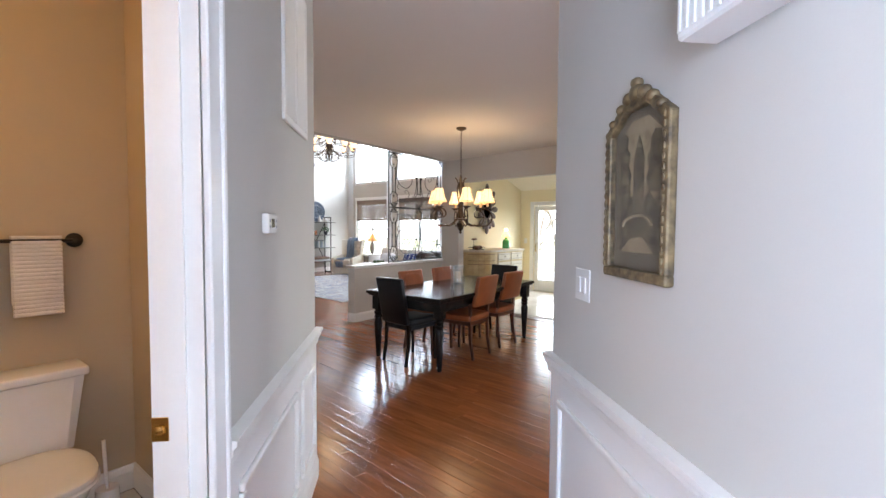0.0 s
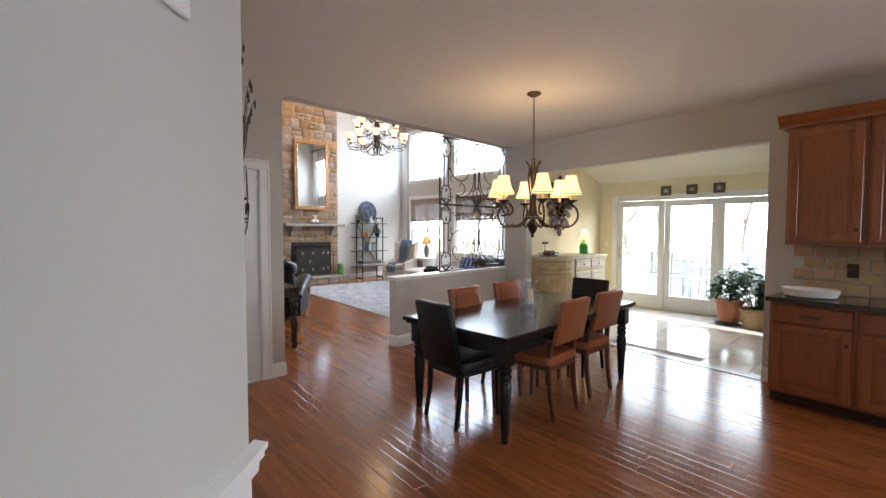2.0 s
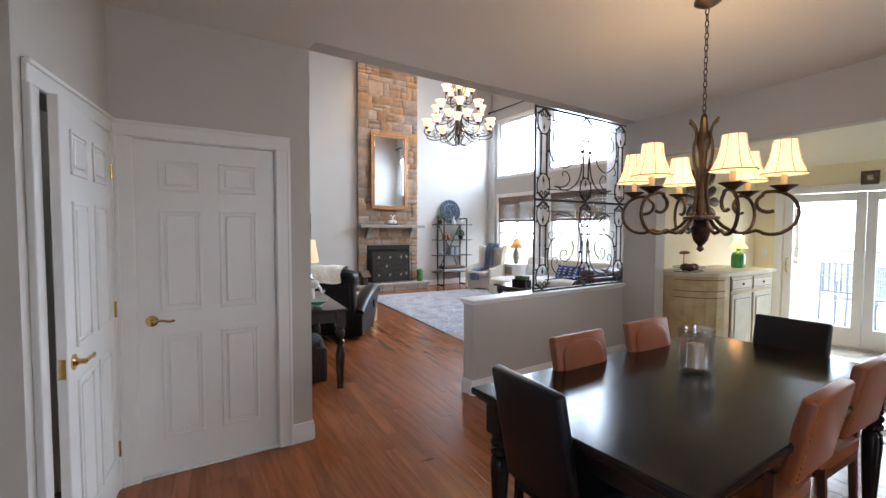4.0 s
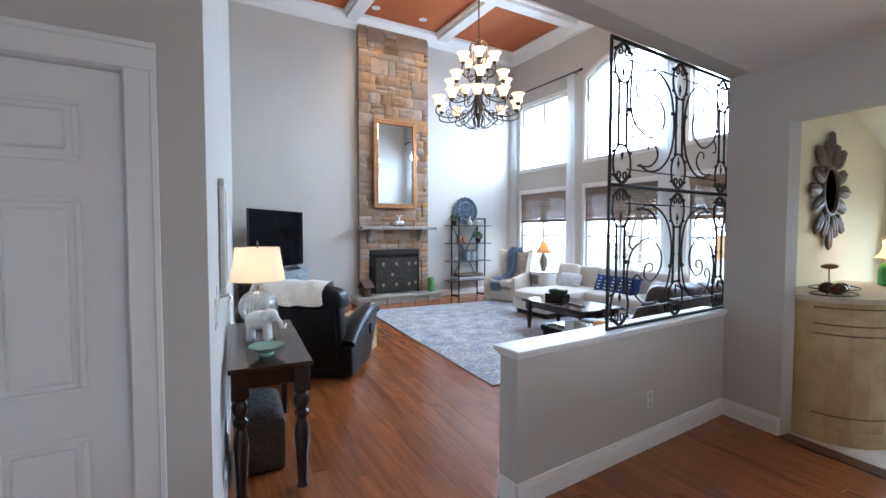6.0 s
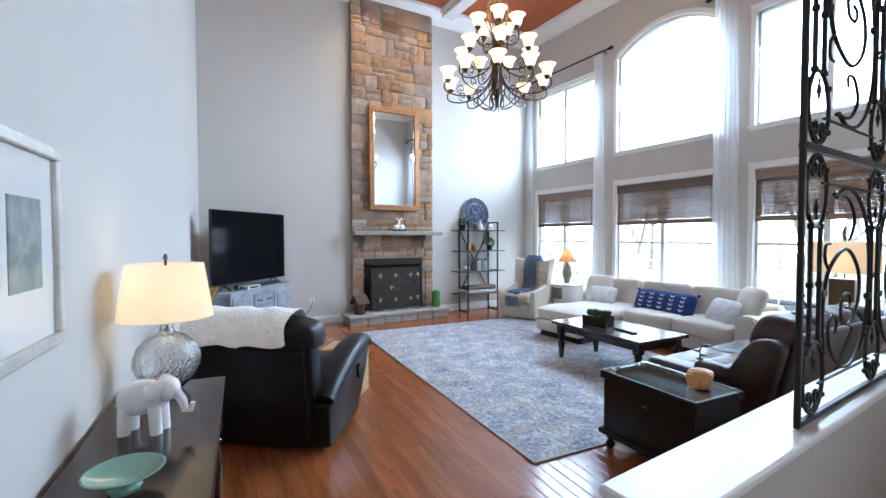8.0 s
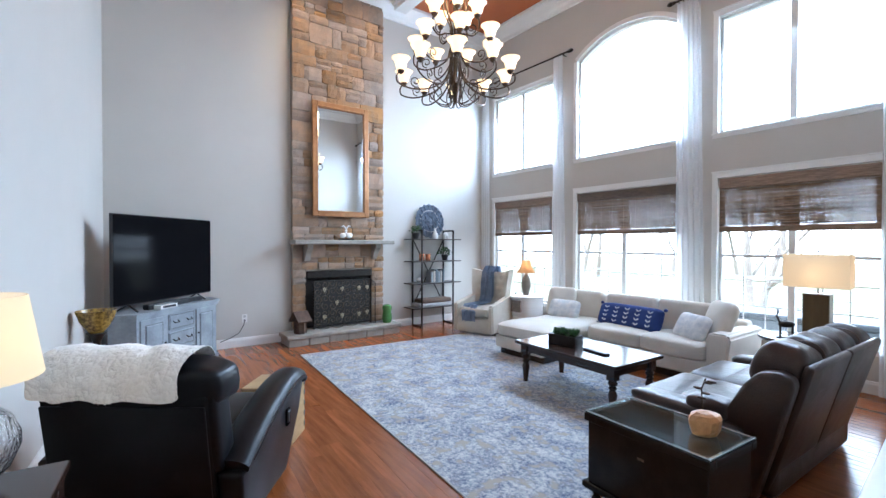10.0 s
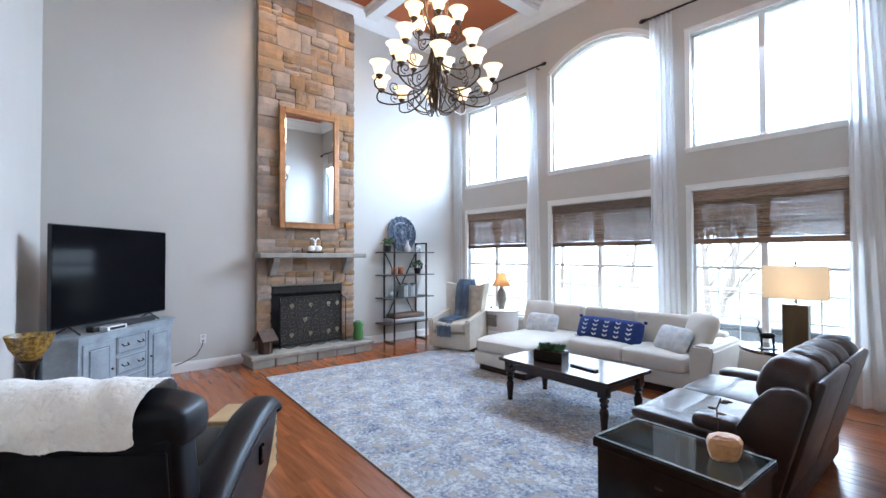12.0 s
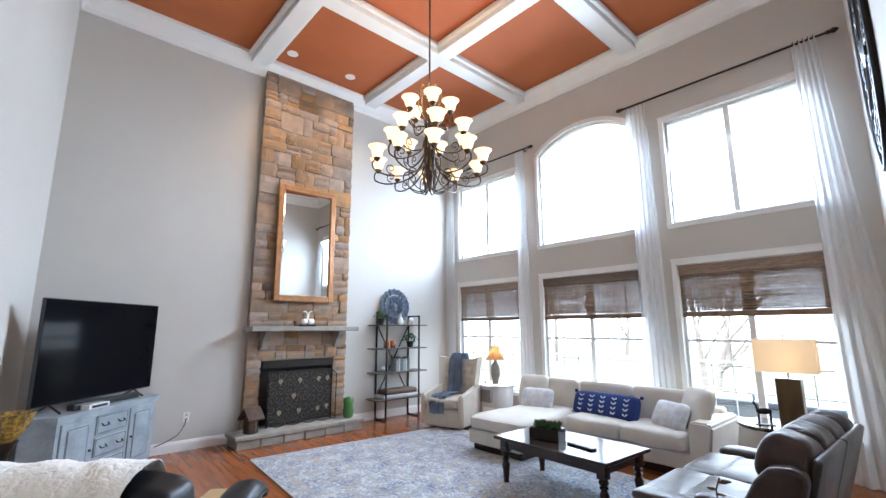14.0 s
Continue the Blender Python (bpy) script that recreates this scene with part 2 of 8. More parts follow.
def along(p0, p1):
    """A frame with its origin at p0, x towards p1 and y to the left of it: the room's side."""
    d = Vector((p1[0] - p0[0], p1[1] - p0[1], 0))
    return Matrix.Translation((p0[0], p0[1], 0)) @ Matrix.Rotation(math.atan2(d.y, d.x), 4, "Z"), d.length


def wall(name, p0, p1, z0, z1, material, thick=0.12, holes=(), label="plain painted wall"):
    """A thick wall; holes are (from, to, low, high) along it."""
    m, length = along(p0, p1)
    xs = sorted({0, length, *(v for h in holes for v in h[:2])})
    zs = sorted({z0, z1, *(v for h in holes for v in h[2:])})
    xs, zs = [x for x in xs if 0 <= x <= length], [z for z in zs if z0 <= z <= z1]
    solid = lambda i, k: 0 <= i < len(xs) - 1 and 0 <= k < len(zs) - 1 and not any(h[0] < (xs[i] + xs[i + 1]) / 2 < h[1] and h[2] < (zs[k] + zs[k + 1]) / 2 < h[3] for h in holes)
    bm = bmesh.new()
    cache = {}

    def v(x, y, z):
        key = (round(x, 4), round(y, 4), round(z, 4))
        if key not in cache:
            cache[key] = bm.verts.new((x, y, z))
        return cache[key]

    for i in range(len(xs) - 1):
        for k in range(len(zs) - 1):
            if not solid(i, k):
                continue
            a, b, c, d = xs[i], xs[i + 1], zs[k], zs[k + 1]
            bm.faces.new((v(a, 0, c), v(a, 0, d), v(b, 0, d), v(b, 0, c)))
            bm.faces.new((v(a, -thick, c), v(b, -thick, c), v(b, -thick, d), v(a, -thick, d)))
            for di, dk, q in ((-1, 0, ((a, 0, c), (a, -thick, c), (a, -thick, d), (a, 0, d))), (1, 0, ((b, 0, c), (b, 0, d), (b, -thick, d), (b, -thick, c))), (0, -1, ((a, 0, c), (b, 0, c), (b, -thick, c), (a, -thick, c))), (0, 1, ((a, 0, d), (a, -thick, d), (b, -thick, d), (b, 0, d)))):
                if not solid(i + di, k + dk):
                    bm.faces.new([v(*p) for p in q])
    ob = part(name, bm, material, None, label, kind="structure")
    ob.matrix_basis = m
    return ob


def moulding(name, p0, p1, profile, material, s0=0.0, s1=None, parent=None, label="", z=0.0):
    """A profile of (out, up) drawn along the wall's room side."""
    m, length = along(p0, p1)
    s1 = length if s1 is None else s1
    bm = bmesh.new()
    lo = [bm.verts.new((s0, o, z + u)) for o, u in profile]
    hi = [bm.verts.new((s1, o, z + u)) for o, u in profile]
    bm.faces.new(lo)
    bm.faces.new(hi[::-1])
    for i in range(len(profile)):
        j = (i + 1) % len(profile)
        bm.faces.new((lo[i], hi[i], hi[j], lo[j]))
    ob = part(name, bm, material, parent, label, kind="" if parent else "structure")
    ob.matrix_basis = m
    return ob


BASE = ((0, 0), (0.016, 0), (0.016, 0.10), (0.011, 0.115), (0.008, 0.13), (0, 0.135))
RAIL = ((0, 0), (0.012, 0.0), (0.016, 0.03), (0.03, 0.045), (0.03, 0.06), (0.04, 0.07), (0.04, 0.085), (0, 0.09))
CROWN = ((0, 0), (0.02, 0), (0.03, 0.03), (0.05, 0.05), (0.10, 0.12), (0.12, 0.13), (0.12, 0.16), (0, 0.16))


def casing(name, p0, p1, s0, s1, top, width=0.09, low=0.0, sill=False, out=0.02):
    """A moulded frame round an opening, on the wall's room side."""
    m, _ = along(p0, p1)
    bm = bmesh.new()
    for a, b, c, d in ((s0 - width, s0, low, top), (s1, s1 + width, low, top), (s0 - width, s1 + width, top, top + width), *(((s0 - width, s1 + width, low - width, low),) if sill else ())):
        box(a, b, 0.001, out, c, d, 0.004, 1, bm)
        if b - a > d - c:
            box(a, b, 0.001, out + 0.008, d - 0.02, d, 0.003, 1, bm)
        else:
            e = a if b <= s0 + 0.001 else b - 0.02
            box(e, e + 0.02, 0.001, out + 0.008, c, d, 0.003, 1, bm)
    ob = part(name, bm, WHITE, None, "white painted moulded casing", kind="structure")
    ob.matrix_basis = m
    return ob


def hall_point(n, a):
    return ((n - a * 1.41421) / 2, (n + a * 1.41421) / 2)


# ---------- large structure ----------
CEILING, HIGH = 2.74, 5.60
HL0, HL1 = hall_point(-0.685, 2.24), hall_point(-0.685, -3.6)
HR0, HR1 = hall_point(1.01, -3.6), hall_point(1.01, 1.633)
JOG = (-2.65, 1.318)
CORNER = (-4.97, 2.65)
LW0 = (-12.05, 3.28)
WIN_Y = 9.72
# The second opening is unseen, added only to hold the hall's fill lamp.
wall("wall_hall_1", HL0, HL1, 0, CEILING, GREIGE, 0.12, [(1.452, 2.26, 0, 2.05), (3.35, 5.55, 0, 2.4)], "greige painted hallway wall above white panelling")
wall("wall_hall_2", HR0, HR1, 0, CEILING, GREIGE, 0.12, label="greige painted hallway wall above white panelling")
wall("wall_hall_3", HL1, HR0, 0, CEILING, GREIGE)
wall("wall_niche_1", JOG, HL0, 0, CEILING, GREIGE)
wall("wall_niche_2", (-2.65, 0.70), JOG, 0, CEILING, GREIGE, 0.1)
wall("wall_niche_3", (-3.96, 0.70), (-2.65, 0.70), 0, CEILING, GREIGE)
wall("wall_niche_4", (-3.96, 1.36), (-3.96, 0.70), 0, CEILING, GREIGE)
wall("wall_closet", (-4.9526, 1.53), (-3.96, 1.355), 0, CEILING, GREIGE, 0.12, [(0.04, 0.845, 0, 2.04)])
# Two unseen walls, added to stop light leaking through the closet door's gap.
wall("wall_closet_back", (-5.0, 0.70), (-3.96, 0.70), 0, CEILING, GREIGE, 0.1)
wall("wall_closet_side", (-5.08, 1.45), (-5.08, 0.6), 0, CEILING, GREIGE, 0.1)
wall("wall_door", CORNER, (-4.9526, 1.53), 0, CEILING, GREIGE, 0.12, [(0.228, 1.013, 0, 2.03)], "greige painted wall round a white door")
wall("wall_living_south", LW0, CORNER, 0, 6.1, GREIGE, 0.14, label="tall pale greige painted living room wall")
wall("wall_living_west", (-12.05, WIN_Y), LW0, 0, 6.1, GREIGE, 0.2, label="tall pale greige painted wall beside the stone chimney")
WINDOWS = ((-11.77, -10.14), (-9.74, -7.91), (-7.55, -5.88))
X0 = -5.45
low_holes = [(X0 - b + 0.06, X0 - a - 0.06, 0.46, 2.40) for a, b in WINDOWS]
high_holes = [(X0 - b + 0.06, X0 - a - 0.06, 2.98, top) for (a, b), top in zip(WINDOWS, (4.48, 4.92, 4.48))]
wall("wall_living_north", (X0, WIN_Y), (-12.05, WIN_Y), 0, 6.1, GREIGE, 0.2, low_holes + high_holes, "tall greige painted wall with two rows of windows")
wall("wall_living_east", (-5.19, 6.5), (X0, WIN_Y), 0, 6.1, GREIGE, 0.18)
wall("wall_living_upper", CORNER, (-5.19, 6.5), CEILING - 0.004, 6.1, GREIGE, 0.0 + 0.15)
OPEN0, OPEN1 = (1.6, 5.59), (-5.185, 6.395)
ulen = along(OPEN0, OPEN1)[1]
s_at = lambda x: (OPEN0[0] - x) / (OPEN0[0] - OPEN1[0]) * ulen
wall("wall_kitchen", OPEN0, OPEN1, 0, CEILING, GREIGE, 0.14, [(s_at(-1.66), s_at(-4.74), 0, 2.31)], "greige painted wall with a wide opening to the breakfast room")
wall("wall_breakfast_1", (-4.96, 9.1), (-4.93, 6.49), 0, 3.4, YELLOW, 0.05, label="pale yellow painted wall")
SL0, SL1 = (1.5, 9.1), (-4.98, 9.1)
wall("wall_breakfast_2", SL0, SL1, 0, 3.0, YELLOW, 0.14, [(1.5 + 2.06, 1.5 + 4.60, 0, 2.0)], "pale yellow painted wall round glass sliding doors")
wall("wall_breakfast_3", (1.5, 5.75), (1.5, 9.1), 0, 3.4, YELLOW)
wall("wall_kitchen_2", (2.6, -0.5), (2.6, 5.6), 0, CEILING, GREIGE)
wall("wall_kitchen_3", (1.58, -0.5), (2.6, -0.5), 0, CEILING, GREIGE)
wall("wall_powder_1", (-2.62, 0.56), (-2.62, -1.5), 0, CEILING, TAN, label="tan painted powder room wall")
wall("wall_powder_2", (-1.43, 0.54), (-2.62, 0.54), 0, CEILING, TAN, label="tan painted powder room wall")
wall("wall_powder_3", (-2.62, -1.4), (0.72, -1.4), 0, CEILING, TAN, label="tan painted powder room wall")
part("ceiling_dining", prism([(3.6, -4.2), (3.6, 5.34), (-5.185, 6.40), (-4.98, 2.64), (-4.98, -4.2)], CEILING, CEILING + 0.2), CEIL, None, "flat off-white painted ceiling", kind="structure")
bm = bmesh.new()
for k in range(34):
    f0, f1 = k / 34, (k + 0.93) / 34
    lo = [(-5.0, 9.2 - 2.8 * f0, 2.33 + 0.87 * f0), (1.6, 9.2 - 3.6 * f0, 2.33 + 0.97 * f0), (1.6, 9.2 - 3.6 * f1, 2.33 + 0.97 * f1), (-5.0, 9.2 - 2.8 * f1, 2.33 + 0.87 * f1)]
    a = [bm.verts.new(p) for p in lo]
    b = [bm.verts.new((x, y, z + 0.012)) for x, y, z in lo]
    bm.faces.new(a)
    for i in range(4):
        bm.faces.new((a[i], a[(i + 1) % 4], b[(i + 1) % 4], b[i]))
q = [bm.verts.new(p) for p in ((-5.0, 9.2, 2.342), (1.6, 9.2, 2.342), (1.6, 5.6, 3.312), (-5.0, 6.4, 3.212))]
top = [bm.verts.new((v.co.x, v.co.y, v.co.z + 0.1)) for v in q]
bm.faces.new(q)
bm.faces.new(top[::-1])
for i in range(4):
    bm.faces.new((q[i], q[(i + 1) % 4], top[(i + 1) % 4], top[i]))
part("ceiling_breakfast", bm, surf("cream_ceiling_paint", (0.80, 0.74, 0.60), (0.77, 0.71, 0.57), 1.5, 0.8, bump=0.03, fine=200), None, "sloped pale cream boarded ceiling", kind="structure")
part("ceiling_living", prism([(-12.2, 3.0), (-4.9, 2.5), (-5.2, 9.9), (-12.2, 9.9)], 5.88, 6.2), RUST, None, "coffered ceiling with rust-orange painted panels", kind="structure")

# coffer beams, crossing
for i, x in enumerate((-9.95, -7.85)):
    bm = box(x - 0.12, x + 0.12, 3.0, WIN_Y, 5.74, 5.885, 0.006)
    for sx in (-1, 1):
        box(x + sx * 0.12, x + sx * 0.19, 3.0, WIN_Y, 5.80, 5.883, 0.025, 2, bm)
    part("ceiling_beam_%d" % (i + 1), bm, WHITE, None, "white painted coffer beam with crown moulding", kind="structure")
for i, y in enumerate((5.50, 7.58)):
    bm = box(-12.05, -5.1, y - 0.12, y + 0.12, 5.742, 5.886, 0.006)
    for sy in (-1, 1):
        box(-12.05, -5.1, y + sy * 0.12, y + sy * 0.19, 5.802, 5.884, 0.025, 2, bm)
    part("ceiling_beam_%d" % (i + 3), bm, WHITE, None, "white painted coffer beam with crown moulding", kind="structure")
for i, (a, b) in enumerate((((-12.05, WIN_Y), LW0), ((X0, WIN_Y), (-12.05, WIN_Y)), (LW0, CORNER), (CORNER, (-5.19, 6.5)), ((-5.19, 6.5), (X0, WIN_Y)))):
    moulding("trim_crown_%d" % (i + 1), a, b, [(o * 1.5, u * 1.77) for o, u in CROWN], WHITE, z=HIGH, label="white crown moulding")

# baseboards
for i, (a, b, s0, s1) in enumerate(((HL0, HL1, 0, 1.36), (HR0, HR1, 0, None), (JOG, HL0, 0, None), ((-3.96, 1.36), (-3.96, 0.7), 0, None), (CORNER, (-4.9526, 1.53), 0, 0.138), (LW0, CORNER, 0, None), ((-12.05, 5.5), LW0, 0, None), ((-12.05, WIN_Y), (-12.05, 7.25), 0, None), ((X0, WIN_Y), (-12.05, WIN_Y), 0, None), ((-5.19, 6.5), (X0, WIN_Y), 0, None), (OPEN0, OPEN1, s_at(-4.74), None), (OPEN0, OPEN1, s_at(-1.46), s_at(-1.66)), ((-4.96, 9.1), (-4.93, 6.49), 0, None), ((-2.62, 0.56), (-2.62, -1.5), 0, None), ((-1.43, 0.54), (-2.62, 0.54), 0, None))):
    moulding("baseboard_%d" % (i + 1), a, b, BASE, WHITE, s0, s1, label="white painted baseboard")

# hallway panelling
PANEL = surf("white_panel_paint", (0.80, 0.79, 0.77), (0.77, 0.76, 0.74), 2, 0.4, bump=0.02, fine=120)
for i, (a, b, s0, s1, frames) in enumerate(((HL0, HL1, 0, 1.36, ((0.10, 0.42), (0.52, 1.26))), (HR0, HR1, 0, 5.233, ((2.3, 3.1), (3.2, 4.0), (4.1, 5.12))))):
    wains = moulding("trim_panelling_%d" % (i + 1), a, b, ((0.001, 0.12), (0.006, 0.12), (0.006, 0.80), (0.001, 0.80)), PANEL, s0, s1, label="white painted panelling")
    moulding("trim_chair_rail_%d" % (i + 1), a, b, RAIL, WHITE, s0 - (0.03 if i == 0 else 0), s1 + (0.03 if i else 0), z=0.79, label="white moulded chair rail")
    for f0, f1 in frames:
        bm = bmesh.new()
        for u0, u1, w0, w1 in ((f0, f1, 0.22, 0.25), (f0, f1, 0.67, 0.70), (f0, f0 + 0.03, 0.251, 0.669), (f1 - 0.03, f1, 0.251, 0.669)):
            box(u0, u1, 0.004, 0.024, w0, w1, 0.008, 2, bm)
        part("panel_frame", bm, WHITE, wains)
casing("trim_door_powder", HL0, HL1, 1.452, 2.26, 2.05)
bm = bmesh.new()
box(1.440, 1.456, -0.125, 0.0, 0, 2.05, bm=bm)
box(2.247, 2.265, -0.125, 0.0, 0, 2.05, bm=bm)
box(1.447, 2.265, -0.125, 0.0, 2.04, 2.06, bm=bm)
box(1.456, 1.466, -0.08, -0.04, 0, 2.04, bm=bm)
jamb = part("trim_door_powder_jamb", bm, WHITE, None, "white painted door jamb", kind="structure")
jamb.matrix_basis = along(HL0, HL1)[0]
casing("trim_door_closet", (-4.9526, 1.53), (-3.96, 1.355), 0.04, 0.845, 2.04, 0.09)
casing("trim_door_closed", CORNER, (-4.9526, 1.53), 0.228, 1.013, 2.03)

# half wall
HW0, HW1 = (-5.045, 4.11), (-5.175, 6.40)
hm, hlen = along(HW1, HW0)
bm = box(0, hlen, -0.14, 0, 0, 0.84)
ob = part("wall_half", bm, GREIGE, None, "waist-high greige partition wall", kind="structure")
ob.matrix_basis = hm
bm = box(0, hlen + 0.03, -0.175, 0.035, 0.842, 0.872, 0.008, 2)
box(0, hlen + 0.015, -0.158, 0.018, 0.822, 0.842, 0.006, 1, bm)
ob = part("trim_half_wall_cap", bm, WHITE, None, "white painted half-wall cap", kind="structure")
ob.matrix_basis = hm
moulding("baseboard_half_1", HW1, HW0, BASE, WHITE, label="white painted baseboard")
he = (hm @ Vector((hlen, 0, 0)), hm @ Vector((hlen, -0.14, 0)))
moulding("baseboard_half_2", he[0], he[1], BASE, WHITE, label="white painted baseboard")
moulding("baseboard_half_3", he[1], hm @ Vector((0, -0.14, 0)), BASE, WHITE, label="white painted baseboard")

part("floor", prism([(3.6, -4.2), (3.6, 5.4), (-1.6, 6.02), (-4.9, 6.40), (-5.3, 9.9), (-12.2, 9.9), (-12.2, 2.5), (-5.0, -4.2)], -0.2, -0.012), DARK, None, "glossy red-brown oak strip floor", kind="structure")
part("floor_breakfast", prism([(1.6, 5.68), (1.6, 9.2), (-5.0, 9.2), (-5.0, 6.47)], -0.2, -0.008), GROUT, None, "pale polished marble tile floor", kind="structure")

# ---------- outside ----------
GRASS = surf("spring_lawn", (0.16, 0.17, 0.08), (0.22, 0.20, 0.10), 0.6, 0.9, fine=9, bump=0.3)
DECKM = surf("grey_deck_boards", (0.50, 0.47, 0.43), (0.40, 0.38, 0.35), 3, 0.7, bump=0.1, stretch=(0.4, 4, 4), island=True, spread=0.15)
part("ground", prism([(-400, 9.95), (400, 9.95), (400, 900), (-400, 900)], -1.2, -0.9), GRASS, None, "spring lawn reaching the horizon", kind="structure")
bm = bmesh.new()
for k in range(36):
    box(-13.0, 3.0, 9.96 + k * 0.14, 10.09 + k * 0.14, -0.16, -0.12, bm=bm)
part("deck", bm, DECKM, None, "weathered grey board deck", kind="structure")
bm = bmesh.new()
v = [bm.verts.new(p) for p in ((-330, 75, -3), (200, 75, -3), (200, 75, 90), (-330, 75, 90))]
bm.faces.new(v)
part("backdrop", bm, glow("bright_haze", (0.86, 0.94, 1.0), 6.0, (0.8, 0.8, 0.8)), None, "bright hazy sky beyond the garden", kind="structure")


RAILM = surf("weathered_grey_rail", (0.58, 0.61, 0.66), (0.48, 0.51, 0.56), 6, 0.6, bump=0.05)


def deck_rail(x0, x1, y):
    t = thing("deck_railing", pose(0, 0, 0), "weathered grey deck railing with horizontal cables", "railing")
    for z in (0.0, 0.78):
        part("rail", box(x0, x1, y - 0.03, y + 0.03, z, z + 0.05, 0.005), RAILM, t)
    n = int((x1 - x0) / 1.6)
    for i in range(n + 1):
        x = x0 + (x1 - x0) * i / n
        part("post", box(x - 0.045, x + 0.045, y - 0.045, y + 0.045, -0.12, 0.95, 0.006), RAILM, t)
    for z in (0.22, 0.41, 0.60):
        part("cable", box(x0, x1, y - 0.008, y + 0.008, z, z + 0.016, 0.003), RAILM, t)


deck_rail(-13.0, 3.0, 14.8)
BARK = surf("grey_bark", (0.42, 0.37, 0.32), (0.30, 0.26, 0.22), 9, 0.9, bump=0.5)
LEAF = surf("spring_leaves", (0.34, 0.33, 0.13), (0.24, 0.25, 0.09), 3, 0.7, island=True, spread=0.4)


def tree(x, y, h, seed, leafy):
    r = random.Random(seed)
    t = thing("tree", pose(x, y, -0.95), "bare spring tree with thin branches" if not leafy else "young tree in pale spring leaf", "tree", "trees in the garden")
    bm = bmesh.new()
    tips = []

    def limb(p, d, ln, rad, level):
        pts = [p]
        for k in range(4):
            d = (d + Vector((r.uniform(-0.18, 0.18), r.uniform(-0.18, 0.18), 0.05))).normalized()
            pts.append(pts[-1] + d * ln / 4)
        tube(pts, rad, 6 if level < 2 else 4, bm, rad * 0.5)
        tips.append(pts[-1])
        if level < (3 if leafy else 2):
            for k in range(5 if level == 0 else 4):
                f = r.uniform(0.35, 1.0)
                q = pts[int(f * 4)]
                a = r.uniform(0, 2 * math.pi)
                nd = (d * 0.7 + Vector((math.cos(a), math.sin(a), 0.45)) * 0.8).normalized()
                limb(q, nd, ln * r.uniform(0.4, 0.6), rad * 0.45, level + 1)

    limb(Vector((0, 0, 0)), Vector((0, 0, 1)), h * 0.6, h * 0.016, 0)
    part("trunk", bm, BARK, t)
    if leafy:
        bm = bmesh.new()
        for p in tips:
            for k in range(14):
                c = p + Vector((r.gauss(0, 0.3), r.gauss(0, 0.3), r.gauss(0, 0.25)))
                u = Vector((r.uniform(-1, 1), r.uniform(-1, 1), r.uniform(-1, 1))).normalized() * 0.05
                w = u.orthogonal().normalized() * 0.03
                bm.faces.new([bm.verts.new(c + e) for e in (-u, w, u, -w)])
        part("crown", bm, LEAF, t)


for i, (x, y, h, leafy) in enumerate(((-10.2, 19.5, 7, False), (-10.9, 21, 8, False), (-24.5, 32, 10, True), (-28, 35, 11, True), (-22, 38, 11, True), (-8.5, 36, 9, True), (-15.5, 40, 10, True), (-4.0, 38, 10, True), (-19, 42, 10, True))):
    tree(x, y, h, 20 + i, leafy)


PATIO = surf("weathered_blue_grey_metal", (0.34, 0.39, 0.48), (0.25, 0.29, 0.37), 12, 0.5, bump=0.05)


def patio_chair(m):
    t = thing("patio_chair", m, "blue-grey metal patio armchair with slatted seat", "chair", "patio chairs on the deck")
    seat = box(-0.26, 0.26, -0.25, 0.25, 0.40, 0.43, 0.01)
    part("seat", seat, PATIO, t)
    for k in range(6):
        part("back_slat", box(-0.24 + k * 0.09, -0.21 + k * 0.09, 0.24, 0.26, 0.43, 0.92, 0.003), PATIO, t)
    part("top_rail", tube([(-0.26, 0.25, 0.92), (0.26, 0.25, 0.92)], 0.015), PATIO, t)
    for sx in (-1, 1):
        part("arm", tube([(sx * 0.27, 0.25, 0.64), (sx * 0.28, -0.22, 0.64), (sx * 0.27, -0.24, -0.12)], 0.014), PATIO, t)
        part("leg", tube([(sx * 0.26, 0.25, 0.92), (sx * 0.26, 0.28, -0.12)], 0.014), PATIO, t)
    return t


chair0 = patio_chair(pose(-3.75, 11.5, 0, 0, 0, 20))
for x, y, a in ((-4.35, 11.3, -60), (-4.75, 12.1, 170), (-3.2, 13.1, 215), (-2.75, 11.5, -20)):
    copy_thing(chair0, pose(x, y, 0, 0, 0, a))
t = thing("patio_table", pose(-4.0, 12.5, 0), "blue-grey metal patio table with a furled umbrella pole", "table")
part("tabletop", lathe([(0.0, 0.56), (0.6, 0.56), (0.61, 0.58), (0.6, 0.6), (0.0, 0.6)], 28), PATIO, t)
part("pole", tube([(0, 0, -0.12), (0, 0, 2.2)], 0.02), PATIO, t)
for k in range(4):
    a = k * math.pi / 2 + 0.6
    part("leg", tube([(0.4 * math.cos(a), 0.4 * math.sin(a), 0.56), (0.5 * math.cos(a), 0.5 * math.sin(a), -0.12)], 0.018), PATIO, t)
t = thing("deck_box", pose(-6.9, 11.0, -0.12), "grey resin deck storage box", "storage box")
part("body", box(-0.8, 0.8, -0.35, 0.35, 0, 0.62, 0.02), surf("grey_resin", (0.18, 0.20, 0.22), None, 5, 0.5), t)
part("lid", box(-0.83, 0.83, -0.38, 0.38, 0.62, 0.70, 0.02), surf("dark_resin", (0.09, 0.10, 0.11), None, 5, 0.5), t)

# ---------- windows, blinds, curtains ----------
UP = Matrix.Rotation(radians(90), 4, "X")


def upright(points, y0, y1, bm=None):
    """A polygon in x, z raised from y0 to y1."""
    return prism(points, -y1, -y0, bm, UP)


